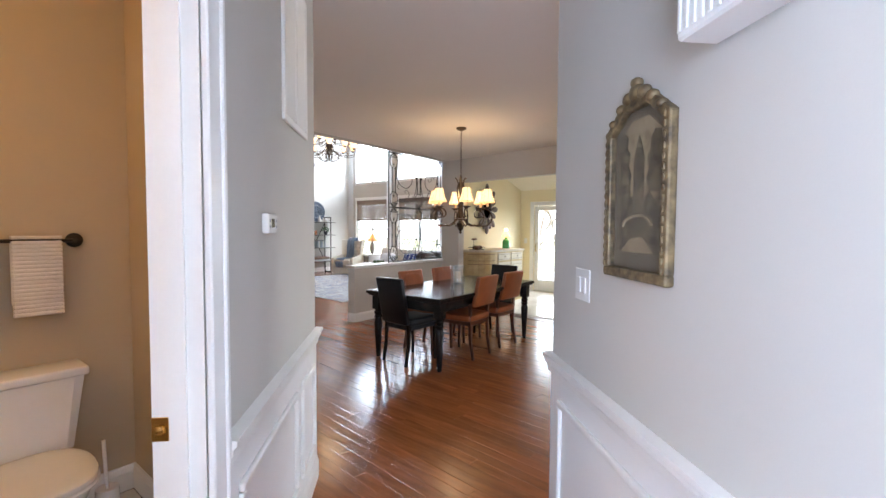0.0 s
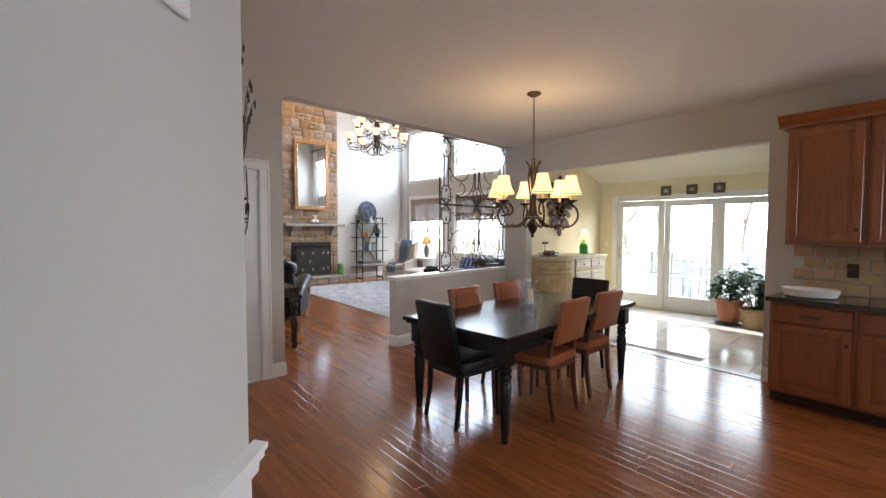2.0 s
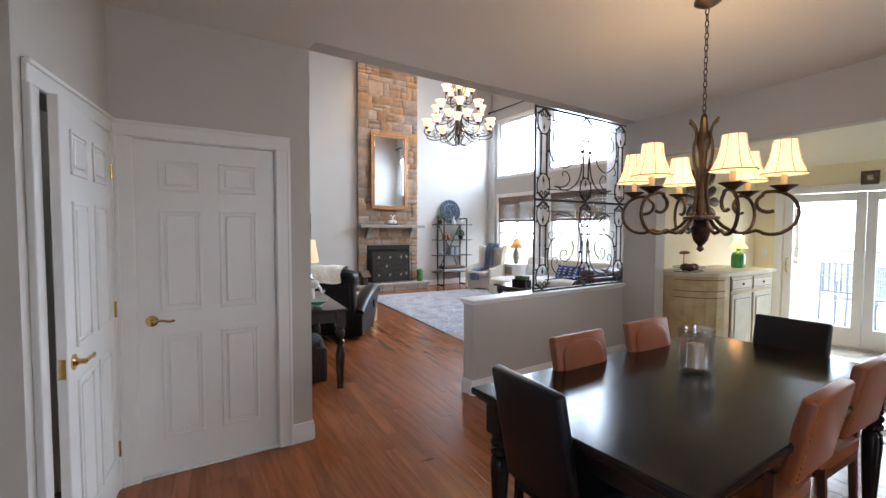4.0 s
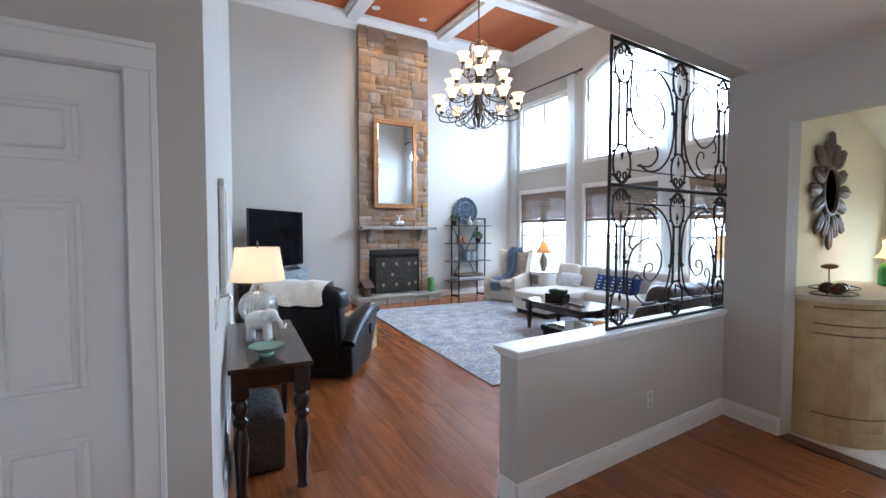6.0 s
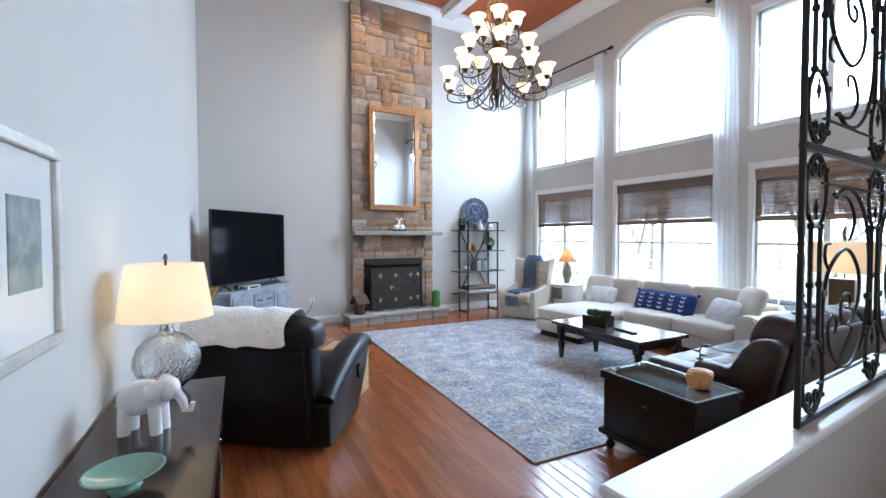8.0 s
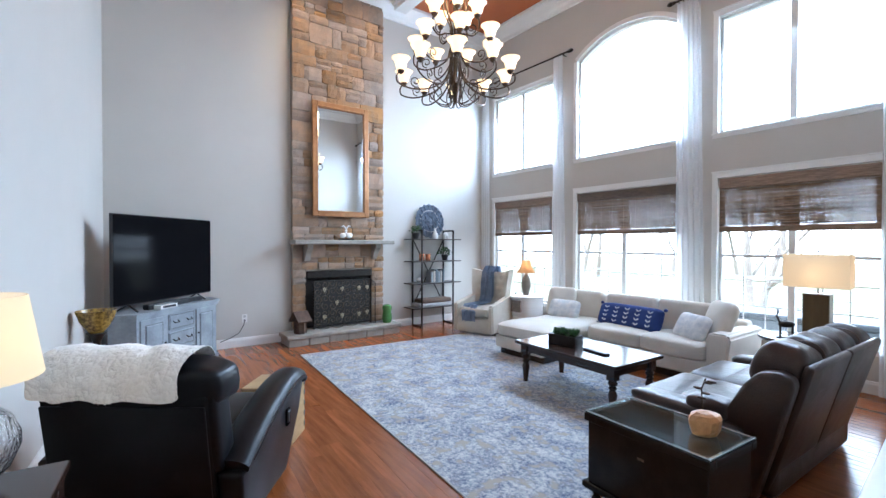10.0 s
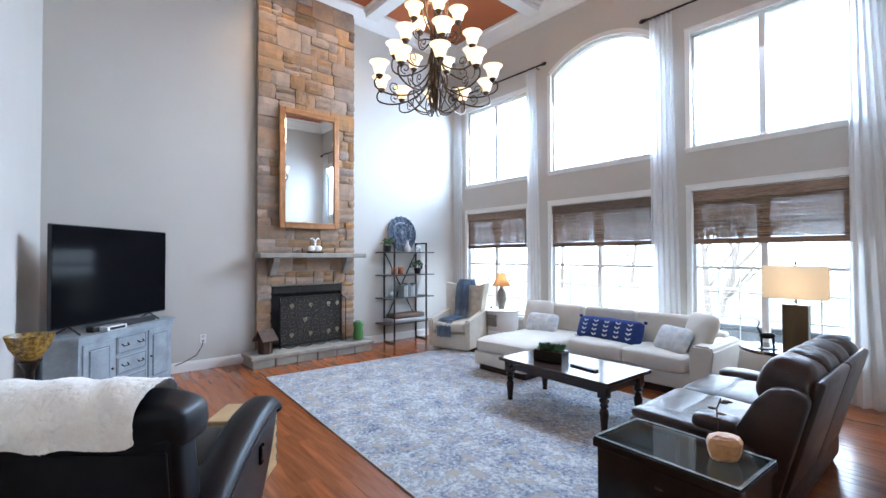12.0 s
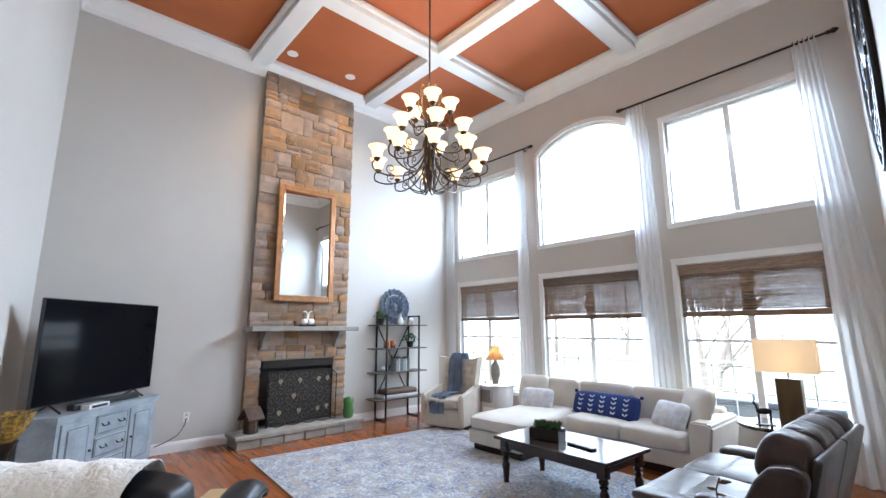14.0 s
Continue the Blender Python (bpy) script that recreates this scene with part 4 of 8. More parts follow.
ripple.inputs["Scale"].default_value, ripple_bump.inputs["Strength"].default_value, ripple_bump.inputs["Distance"].default_value = 22, 0.5, 0.01
SEEDED.node_tree.links.new(ripple.outputs["Fac"], ripple_bump.inputs["Height"])
SEEDED.node_tree.links.new(ripple_bump.outputs["Normal"], SEEDED.node_tree.nodes["Principled BSDF"].inputs["Normal"])
PORCELAIN = surf("white_porcelain", (0.80, 0.79, 0.76), (0.77, 0.76, 0.73), 4, 0.15)
SCREEN = surf("dark_screen", (0.004, 0.004, 0.005), (0.005, 0.005, 0.006), 4, 0.08, spec=0.05)
BLACKPLASTIC = surf("black_plastic", (0.012, 0.012, 0.013), None, 8, 0.35)
COPPER = surf("copper", (0.72, 0.30, 0.16), None, 10, 0.25, metal=1.0)
GREENGLAZE = surf("green_glaze", (0.07, 0.19, 0.05), (0.10, 0.25, 0.07), 8, 0.2)
PLANT = surf("green_leaves", (0.035, 0.09, 0.025), (0.06, 0.13, 0.04), 10, 0.5, island=True, spread=0.4)
TERRA = surf("terracotta", (0.42, 0.16, 0.08), (0.34, 0.13, 0.07), 9, 0.7, bump=0.1)
GOLDFRAME = surf("warm_gilt_wood", (0.42, 0.20, 0.07), (0.30, 0.13, 0.045), 12, 0.35, metal=0.25, bump=0.06)
MIRROR = surf("mirror_silver", (0.9, 0.92, 0.92), (0.9, 0.92, 0.92), 2, 0.01, metal=1.0)

TURNED = [(0.030, 0.0), (0.024, 0.03), (0.034, 0.30), (0.040, 0.42), (0.030, 0.50), (0.022, 0.53), (0.036, 0.56), (0.036, 0.59), (0.024, 0.61), (0.040, 0.66), (0.042, 0.70), (0.028, 0.74), (0.038, 0.76)]


def leg_profile(h, k=1.0):
    return [(r * k, z / 0.76 * h) for r, z in TURNED]


def turned_leg(x, y, h, block, parent, material, k=1.0, profile=None):
    bm = lathe([(r, z * (h - block)) for r, z in profile] if profile else leg_profile(h - block, k), 14, m=Matrix.Translation((x, y, 0)))
    w = 0.04 * k
    box(x - w, x + w, y - w, y + w, h - block, h, 0.003, 1, bm)
    part("leg", bm, material, parent, smooth=True)


# ---------- living room ----------
ra = math.atan2(-0.33, 4.37)
rug = thing("area_rug", Matrix.Translation((-11.0, 5.45, 0.001)) @ Matrix.Rotation(ra, 4, "Z"), "large blue, cream and grey distressed area rug on the oak floor", "rug")
part("carpet_field", box(0, 4.38, 0, 3.05, 0, 0.011, 0.004), RUG, rug)
bm = bmesh.new()
for a, b, c, d in ((0, 4.38, -0.006, 0.006), (0, 4.38, 3.044, 3.056), (-0.006, 0.006, 0, 3.05), (4.374, 4.386, 0, 3.05)):
    box(a, b, c, d, 0.0, 0.013, 0.003, 1, bm)
part("bound_edge", bm, surf("rug_binding", (0.5, 0.5, 0.48), None, 20, 0.95), rug)

tb = thing("coffee_table", pose(-7.83, 7.39, 0.012, 0, 0, -3), "dark espresso wooden coffee table with turned legs on the rug", "coffee table")
part("tabletop", box(-0.65, 0.65, -0.38, 0.38, 0.415, 0.45, 0.008, 2), ESPRESSO, tb)
part("apron", box(-0.58, 0.58, -0.31, 0.31, 0.33, 0.415), ESPRESSO, tb)
for x in (-0.56, 0.56):
    for y in (-0.29, 0.29):
        turned_leg(x, y, 0.415, 0.12, tb, ESPRESSO, 1.05)


def succulents(m, label, n, w, d, seed):
    t = thing("potted_plant", m, label, "plant")
    part("planter", box(-w, w, -d, d, 0, 0.11, 0.006), BLACKWOOD, t)
    r = random.Random(seed)
    bm = bmesh.new()
    for k in range(n):
        cx, cy = r.uniform(-w, w) * 0.85, r.uniform(-d, d) * 0.85
        for j in range(9):
            a, el = r.uniform(0, 6.28), r.uniform(0.3, 1.3)
            tip = Vector((cx + 0.05 * math.cos(a) * math.cos(el), cy + 0.05 * math.sin(a) * math.cos(el), 0.11 + 0.075 * math.sin(el)))
            base = Vector((cx, cy, 0.10))
            sd_ = (tip - base).orthogonal().normalized() * 0.010
            mid = (base + tip) / 2 + Vector((0, 0, 0.006))
            bm.faces.new([bm.verts.new(p) for p in (base, mid + sd_, tip, mid - sd_)])
    part("leaves", bm, PLANT, t)
    return t


succulents(pose(-8.02, 7.33, 0.463, 0, 0, 8), "low dark planter of grey-green succulents on the coffee table", 26, 0.16, 0.09, 3)
t = thing("remote_control", pose(-7.62, 7.30, 0.463, 0, 0, -10), "dark flat remote or notebook on the coffee table", "remote")
part("body", box(-0.15, 0.15, -0.035, 0.035, 0, 0.018, 0.004), BLACKPLASTIC, t)

# sectional sofa
so = thing("sectional_sofa", pose(-8.27, 9.0, 0), "cream linen sectional sofa with a chaise in front of the windows", "sofa")
part("plinth", box(-1.24, 1.24, -0.36, 0.40, 0.0, 0.10), ESPRESSO, so)
part("plinth", box(-1.24, -0.46, -1.20, -0.36, 0.0, 0.10), ESPRESSO, so)
part("base", box(-1.28, 1.28, -0.45, 0.45, 0.10, 0.27, 0.02, 2), CREAM, so)
part("chaise_base", box(-1.28, -0.43, -1.27, -0.45, 0.10, 0.27, 0.02, 2), CREAM, so)
part("chaise_cushion", blob(-0.83, -0.52, 0.36, 0.45, 0.78, 0.105, 0.35, 0.22), CREAM, so, smooth=True)
for x in (0.02, 0.75):
    part("seat_cushion", blob(x, -0.08, 0.36, 0.375, 0.42, 0.105, 0.35, 0.22), CREAM, so, smooth=True)
part("back_frame", box(-1.28, 1.28, 0.27, 0.45, 0.26, 0.66, 0.04, 3), CREAM, so)
for x in (-0.85, -0.08, 0.68):
    part("back_cushion", box(-0.372, 0.372, -0.11, 0.11, -0.21, 0.21, 0.06, 5, m=Matrix.Translation((x, 0.20, 0.62)) @ Matrix.Rotation(radians(-9), 4, "X")), CREAM, so, smooth=True)
for x, s in ((-1.25, -1), (1.25, 1)):
    y0 = -0.10 if s < 0 else -0.47
    bm = prism([(-0.10, 0.10), (0.08, 0.10), (0.14, 0.56), (0.10, 0.60), (-0.06, 0.60), (-0.10, 0.55)] if s > 0 else [(0.10, 0.10), (-0.08, 0.10), (-0.14, 0.56), (-0.10, 0.60), (0.06, 0.60), (0.10, 0.55)], -0.45, -y0, m=Matrix.Translation((x, 0, 0)) @ UP)
    bmesh.ops.bevel(bm, geom=bm.edges[:], offset=0.02, segments=2, affect="EDGES")
    part("arm", bm, CREAM, so, smooth=True)


def pillow(m, w, h, d, material, label, category="pillow", extra=None):
    t = thing("throw_pillow", m, label, category, "throw pillows on the sofas")
    part("cover", blob(0, 0, 0, w / 2, h / 2, d / 2, 0.95, 0.35), material, t, smooth=True)
    return t


TL = lambda x, y, z, rx, rz=0: Matrix.Translation((x, y, z)) @ Matrix.Rotation(radians(rz), 4, "Z") @ Matrix.Rotation(radians(rx), 4, "X")
blue = pillow(TL(-8.24, 8.93, 0.575, 66, -4), 0.95, 0.33, 0.18, NAVY, "long navy lumbar pillow with a white leaf print")
bm = bmesh.new()
for k in range(5):
    x = -0.32 + k * 0.16
    for j in range(4):
        for s in (-1, 1):
            z = -0.10 + j * 0.06
            box(-0.019, 0.019, -0.007, 0.007, -0.002, 0.004, 0.001, 1, bm, Matrix.Translation((x + s * 0.018, z, 0.0895 - 1.0 * z * z - 0.12 * x * x)) @ Matrix.Rotation(s * 0.7, 4, "Z"))
tagged(part("leaf_print", bm, surf("white_print", (0.75, 0.76, 0.8), None, 20, 0.9), blue), kind="stuff")
for sx in (-1, 1):
    for sy in (-1, 1):
        part("tassel", blob(sx * 0.47, sy * 0.15, 0, 0.025, 0.022, 0.018, 0.9, 0.9, 10, 6), NAVY, blue, smooth=True)
pillow(TL(-9.40, 8.98, 0.65, 68, 14), 0.46, 0.46, 0.17, CREAM, "square cream throw pillow")
pillow(TL(-9.24, 8.84, 0.565, 60, 10), 0.50, 0.30, 0.14, PALE, "pale grey-blue printed lumbar pillow")
pillow(TL(-7.40, 8.84, 0.58, 60, -28), 0.50, 0.32, 0.15, PALE, "pale grey-blue printed throw pillow")
pillow(TL(-7.15, 8.92, 0.66, 68, -42), 0.50, 0.50, 0.20, CREAM, "square cream throw pillow against the sofa arm")

# tufted armchair
ac = thing("armchair", pose(-10.78, 8.60, 0, 0, 0, 18), "beige tufted wingback armchair with a flared back", "armchair")
BEIGE = surf("beige_weave", (0.60, 0.55, 0.46), (0.52, 0.47, 0.39), 6, 0.9, bump=0.2, fine=200)
bm = prism([(-0.33, -0.36), (0.33, -0.36), (0.36, -0.32), (0.37, 0.30), (0.30, 0.40), (-0.30, 0.40), (-0.37, 0.30), (-0.36, -0.32)], 0.035, 0.30)
bmesh.ops.bevel(bm, geom=bm.edges[:], offset=0.025, segments=3, affect="EDGES")
part("skirt", bm, BEIGE, ac, smooth=True)
part("seat_cushion", blob(0, -0.08, 0.385, 0.29, 0.32, 0.085, 0.35, 0.22, 32, 12), BEIGE, ac, smooth=True)


def tufted_back():
    """A padded back, wider and peaked at its upper corners, drawn in at each button."""
    bm = bmesh.new()
    n, h = 26, 24
    spots = [((j - (1.5 if k % 2 == 0 else 1.0)) * 0.15, 0.56 + k * 0.115) for k in range(5) for j in range(4 if k % 2 == 0 else 3)]
    face, rear = [], []
    for k in range(h + 1):
        v = k / h
        fr_, re_ = [], []
        for i in range(n + 1):
            u = -1 + 2 * i / n
            z = 0.34 + v * (0.69 + 0.055 * abs(u) ** 3)
            x = u * (0.315 + 0.065 * v)
            curl = 0.15 * abs(u) ** 4 * (0.6 + 0.4 * v)
            y = 0.24 + 0.12 * v - curl - 0.02 * math.sin(math.pi * v)
            d = sum(math.exp(-((x - a) ** 2 + (z - b) ** 2) / 0.0011) for a, b in spots)
            fr_.append(bm.verts.new((x, y + 0.028 * min(d, 1), z)))
            re_.append(bm.verts.new((x * 1.04, y + 0.10 + 0.6 * curl * 0.5, z - 0.004)))
        face.append(fr_)
        rear.append(re_)
    for k in range(h):
        for i in range(n):
            bm.faces.new((face[k][i], face[k][i + 1], face[k + 1][i + 1], face[k + 1][i]))
            bm.faces.new((rear[k][i + 1], rear[k][i], rear[k + 1][i], rear[k + 1][i + 1]))
        for i in (0, n):
            bm.faces.new((face[k][i], face[k + 1][i], rear[k + 1][i], rear[k][i]))
    for i in range(n):
        bm.faces.new((face[h][i], face[h][i + 1], rear[h][i + 1], rear[h][i]))
        bm.faces.new((face[0][i + 1], face[0][i], rear[0][i], rear[0][i + 1]))
    return bm, spots


bm, spots = tufted_back()
bk = part("backrest", bm, BEIGE, ac, smooth=True)
for a, b in spots:
    v = (b - 0.34) / 0.69
    part("button", blob(a, 0.24 + 0.12 * v - 0.02 * math.sin(math.pi * v) + 0.022 - 0.15 * abs(a / 0.36) ** 4, b, 0.013, 0.008, 0.013, 1, 1, 10, 6), BEIGE, bk, smooth=True)
for x, s in ((-0.345, -1), (0.345, 1)):
    bm = prism([(-0.37, 0.05), (0.34, 0.05), (0.36, 0.66), (0.20, 0.60), (-0.10, 0.555), (-0.33, 0.54), (-0.385, 0.50)], -0.045, 0.045, m=Matrix.Translation((x, 0, 0)) @ Matrix(((0, 0, 1, 0), (1, 0, 0, 0), (0, 1, 0, 0), (0, 0, 0, 1))))
    bmesh.ops.bevel(bm, geom=bm.edges[:], offset=0.022, segments=3, affect="EDGES")
    part("arm", bm, BEIGE, ac, smooth=True)
part("swivel_base", lathe([(0.24, 0.0), (0.25, 0.015), (0.24, 0.04)], 20), BLACKPLASTIC, ac)


def drape(points, width, thick, material, name, m, label, category):
    """A cloth laid along a line of (y, z) points, rippled."""
    t = thing(name, m, label, category)
    bm = bmesh.new()
    n = 14
    rows_ = []
    for k, (y, z) in enumerate(points):
        rows_.append([bm.verts.new((-width / 2 + width * i / n + 0.015 * math.sin(k * 1.3 + i), y + 0.012 * math.sin(i * 1.9 + k * 0.8), z + 0.010 * math.sin(i * 1.4 + k))) for i in range(n + 1)])
    for a, b in zip(rows_, rows_[1:]):
        for i in range(n):
            bm.faces.new((a[i], a[i + 1], b[i + 1], b[i]))
    bmesh.ops.solidify(bm, geom=bm.faces[:], thickness=thick)
    part("cloth", bm, material, t, smooth=True)
    return t


acm = pose(-10.78, 8.60, 0, 0, 0, 18)
drape([(0.50, 0.95), (0.44, 1.12), (0.36, 1.135), (0.27, 1.04), (0.235, 0.85), (0.20, 0.62), (0.12, 0.51), (-0.10, 0.505), (-0.32, 0.50), (-0.42, 0.40), (-0.43, 0.24)], 0.26, 0.012, BLUETHROW, "throw_blanket", acm @ Matrix.Translation((-0.06, 0.0, 0.0)), "soft blue throw draped over the armchair", "blanket")

# round white side table with lamp
st = thing("side_table", pose(-10.42, 9.28, 0), "round white side table with a lattice front beside the armchair", "side table")
part("tabletop", lathe([(0.0, 0.60), (0.33, 0.60), (0.34, 0.615), (0.33, 0.63), (0.0, 0.63)], 28), WHITE, st)
part("body", lathe([(0.28, 0.28), (0.29, 0.30), (0.29, 0.60)], 28), WHITE, st, smooth=True)
part("lattice_panel", box(-0.14, 0.14, -0.295, -0.255, 0.36, 0.56, 0.004), surf("dark_lattice", (0.10, 0.09, 0.08), (0.3, 0.28, 0.25), 40, 0.7), st)
for k in range(4):
    a = math.pi / 4 + k * math.pi / 2
    part("leg", tube([(0.24 * math.cos(a), 0.24 * math.sin(a), 0.28), (0.27 * math.cos(a), 0.27 * math.sin(a), 0.15), (0.25 * math.cos(a), 0.25 * math.sin(a), 0.0)], 0.022, 8, taper=0.012), WHITE, st)


def shade_lamp(name, m, label, base_profile, base_mat, sz0, sz1, r0, r1, shade_mat, square=False, energy=6):
    t = thing(name, m, label, "table lamp")
    if square:
        part("base", box(-0.10, 0.10, -0.10, 0.10, 0, sz0 - 0.06, 0.006), base_mat, t)
    else:
        part("base", lathe(base_profile, 24), base_mat, t, smooth=True)
    part("stem", tube([(0, 0, sz0 - 0.08), (0, 0, sz1 + 0.02)], 0.006), BRONZE, t)
    part("finial", lathe([(0.0, sz1 + 0.015), (0.012, sz1 + 0.025), (0.006, sz1 + 0.045), (0.0, sz1 + 0.05)], 10), BRONZE, t)
    bm = bmesh.new()
    if square:
        lo = [bm.verts.new((x * r0, y * r0 * 0.6, sz0)) for x, y in ((-1, -1), (1, -1), (1, 1), (-1, 1))]
        hi = [bm.verts.new((x * r1, y * r1 * 0.6, sz1)) for x, y in ((-1, -1), (1, -1), (1, 1), (-1, 1))]
        for k in range(4):
            bm.faces.new((lo[k], lo[(k + 1) % 4], hi[(k + 1) % 4], hi[k]))
    else:
        n = 28
        rings = [[bm.verts.new(((r0 + (r1 - r0) * f + bell * (f - 1) * f) * math.cos(2 * math.pi * k / n), (r0 + (r1 - r0) * f + bell * (f - 1) * f) * math.sin(2 * math.pi * k / n), sz0 + (sz1 - sz0) * f)) for k in range(n)] for f in (0, 0.25, 0.5, 0.75, 1) for bell in ((0.10 if r0 > r1 * 1.4 else 0.0),)]
        for lo, hi in zip(rings, rings[1:]):
            for k in range(n):
                bm.faces.new((lo[k], lo[(k + 1) % n], hi[(k + 1) % n], hi[k]))
    bmesh.ops.solidify(bm, geom=bm.faces[:], thickness=0.003)
    part("shade", bm, shade_mat, t, smooth=not square)
    part("bulb", lathe([(0.0, sz0 + 0.06), (0.03, sz0 + 0.07), (0.045, sz0 + 0.12), (0.03, sz0 + 0.16), (0.0, sz0 + 0.17)], 12), glow("lit_bulb", (1.0, 0.75, 0.45), 16), t)
    return t


shade_lamp("table_lamp", pose(-10.42, 9.28, 0.63), "small table lamp with a tan bell shade and grey urn base", [(0.05, 0), (0.055, 0.02), (0.05, 0.05), (0.085, 0.16), (0.075, 0.28), (0.035, 0.36), (0.02, 0.40)], surf("grey_urn", (0.16, 0.14, 0.11), (0.24, 0.21, 0.17), 12, 0.5), 0.40, 0.62, 0.17, 0.07, SHADE2)
t = thing("tray", pose(-10.55, 9.14, 0.63), "small silver tray with trinkets", "tray")
part("dish", lathe([(0.0, 0.002), (0.10, 0.002), (0.11, 0.012), (0.10, 0.008), (0.0, 0.008)], 20), STEEL, t)
part("trinket", blob(0.02, 0, 0.026, 0.02, 0.02, 0.018, 1, 1, 10, 6), BRONZE, t)

# etagere
sh = thing("etagere", pose(-11.87, 8.27, 0), "open black metal etagere with four dark shelves beside the chimney", "shelf")
SHELFWOOD = surf("grey_brown_shelf", (0.10, 0.085, 0.07), (0.06, 0.05, 0.042), 8, 0.5, stretch=(4, 0.5, 4))
for y in (-0.36, 0.36):
    for x in (-0.16, 0.16):
        part("post", box(x - 0.012, x + 0.012, y - 0.012, y + 0.012, 0, 1.80), IRON, sh)
    for z in (0.0, 1.776):
        part("crossbar", box(-0.148, 0.148, y - 0.011, y + 0.011, z, z + 0.024), IRON, sh)
for z in (0.36, 0.81, 1.22, 1.63):
    part("shelf", box(-0.18, 0.18, -0.54, 0.54, z - 0.02, z, 0.003), SHELFWOOD, sh)
for s_ in (-1, 1):
    part("brace", tube([(-0.155, s_ * 0.35, 1.61), (-0.155, s_ * -0.35, 0.37)], 0.011), IRON, sh)


def pot(m, label, profile, material, cat, name):
    t = thing(name, m, label, cat)
    part("body", lathe(profile, 20), material, t, smooth=True)
    return t


def leafy(t, n, r, z, size, seed, mat=None):
    rr = random.Random(seed)
    bm = bmesh.new()
    for k in range(n):
        a, el = rr.uniform(0, 6.28), rr.uniform(0.1, 1.4)
        d = Vector((math.cos(a) * math.cos(el), math.sin(a) * math.cos(el), math.sin(el)))
        p = Vector((0, 0, z)) + d * r * rr.uniform(0.35, 1.0)
        u = (d + Vector((rr.uniform(-0.6, 0.6), rr.uniform(-0.6, 0.6), rr.uniform(-0.5, 0.3)))).normalized() * size
        w = u.orthogonal().normalized() * size * 0.4
        q0, q1, q2, q3 = p, p + u * 0.5 + w, p + u - Vector((0, 0, size * 0.3)), p + u * 0.5 - w
        bm.faces.new([bm.verts.new(v_) for v_ in (q0, q1, q2, q3)])
    part("leaves", bm, mat or PLANT, t)


POT = [(0.05, 0), (0.07, 0.10), (0.075, 0.11), (0.065, 0.11), (0.0, 0.09)]
for y, z, seed, lab in ((-0.40, 1.63, 5, "small dark pot with a green plant on the etagere"), (0.27, 1.22, 6, "small black pot with a green plant on the etagere")):
    t = pot(pose(-11.86, 8.27 + y, z), lab, POT, BLACKPLASTIC, "plant", "potted_plant")
    leafy(t, 60, 0.13, 0.11, 0.05, seed)
pot(pose(-11.86, 8.31, 1.63), "white bottle vase on the etagere", [(0.04, 0), (0.06, 0.05), (0.05, 0.10), (0.02, 0.15), (0.018, 0.2), (0.025, 0.21)], PORCELAIN, "vase", "vase")
for y in (-0.28, -0.14):
    pot(pose(-11.84, 8.27 + y, 1.22), "small copper candle cup on the etagere", [(0.045, 0), (0.05, 0.01), (0.05, 0.13), (0.045, 0.13), (0.0, 0.02)], COPPER, "candle holder", "candle_cup")
pot(pose(-11.84, 8.27 - 0.32, 0.81), "round white gourd ornament on the etagere", [(0.0, 0), (0.05, 0.01), (0.075, 0.05), (0.05, 0.09), (0.01, 0.10), (0.0, 0.12)], PORCELAIN, "ornament", "ornament")
for k in range(6):
    t = thing("book", pose(-11.87, 8.17 + k * 0.052, 0.81), "upright grey and cream book on the etagere", "book", "books on the etagere")
    part("cover", box(-0.09, 0.09, 0, 0.044, 0, 0.20 + 0.02 * (k % 3), 0.003), surf("book_cover", ((0.30, 0.34, 0.36), (0.5, 0.48, 0.42), (0.14, 0.18, 0.2))[k % 3], None, 10, 0.6), t)
t = thing("folded_blankets", pose(-11.87, 8.27, 0.36), "stack of folded grey and brown blankets on the etagere", "blanket")
part("lower_fold", box(-0.16, 0.16, -0.40, 0.36, 0, 0.07, 0.025, 3), surf("grey_fleece", (0.5, 0.5, 0.5), (0.38, 0.38, 0.39), 14, 0.95, bump=0.4), t, smooth=True)
part("upper_fold", box(-0.15, 0.15, -0.34, 0.34, 0.07, 0.15, 0.03, 3), surf("brown_fleece", (0.16, 0.11, 0.08), None, 14, 0.95, bump=0.4), t, smooth=True)
t = thing("white_elephant_figure", pose(-11.86, 8.56, 1.63), "tiny white elephant figurine on the etagere", "figurine")
bm = blob(0, 0, 0.085, 0.035, 0.06, 0.045, 0.9, 0.9, 14, 8)
for x in (-0.02, 0.02):
    for y in (-0.035, 0.035):
        box(x - 0.012, x + 0.012, y - 0.012, y + 0.012, 0, 0.07, 0.003, 1, bm)
part("body", bm, PORCELAIN, t, smooth=True)

# carved medallion leaning on the wall above the shelf
md = thing("carved_medallion", Matrix.Translation((-11.98, 8.27, 1.975)) @ Matrix.Rotation(radians(-6), 4, "Y"), "round carved blue-grey wooden wall medallion on the etagere", "wall ornament")
BLUEGREY = surf("washed_blue_wood", (0.075, 0.095, 0.14), (0.17, 0.20, 0.25), 18, 0.7, bump=0.3)
RY = Matrix.Rotation(radians(90), 4, "Y")


def ring_bm(r, w, n=32, bm=None, cy=0, cz=0):
    return lathe([(r - w, -0.012), (r, -0.012), (r, 0.012), (r - w, 0.012), (r - w, -0.012)], n, bm, Matrix.Translation((0, cy, cz)) @ RY)


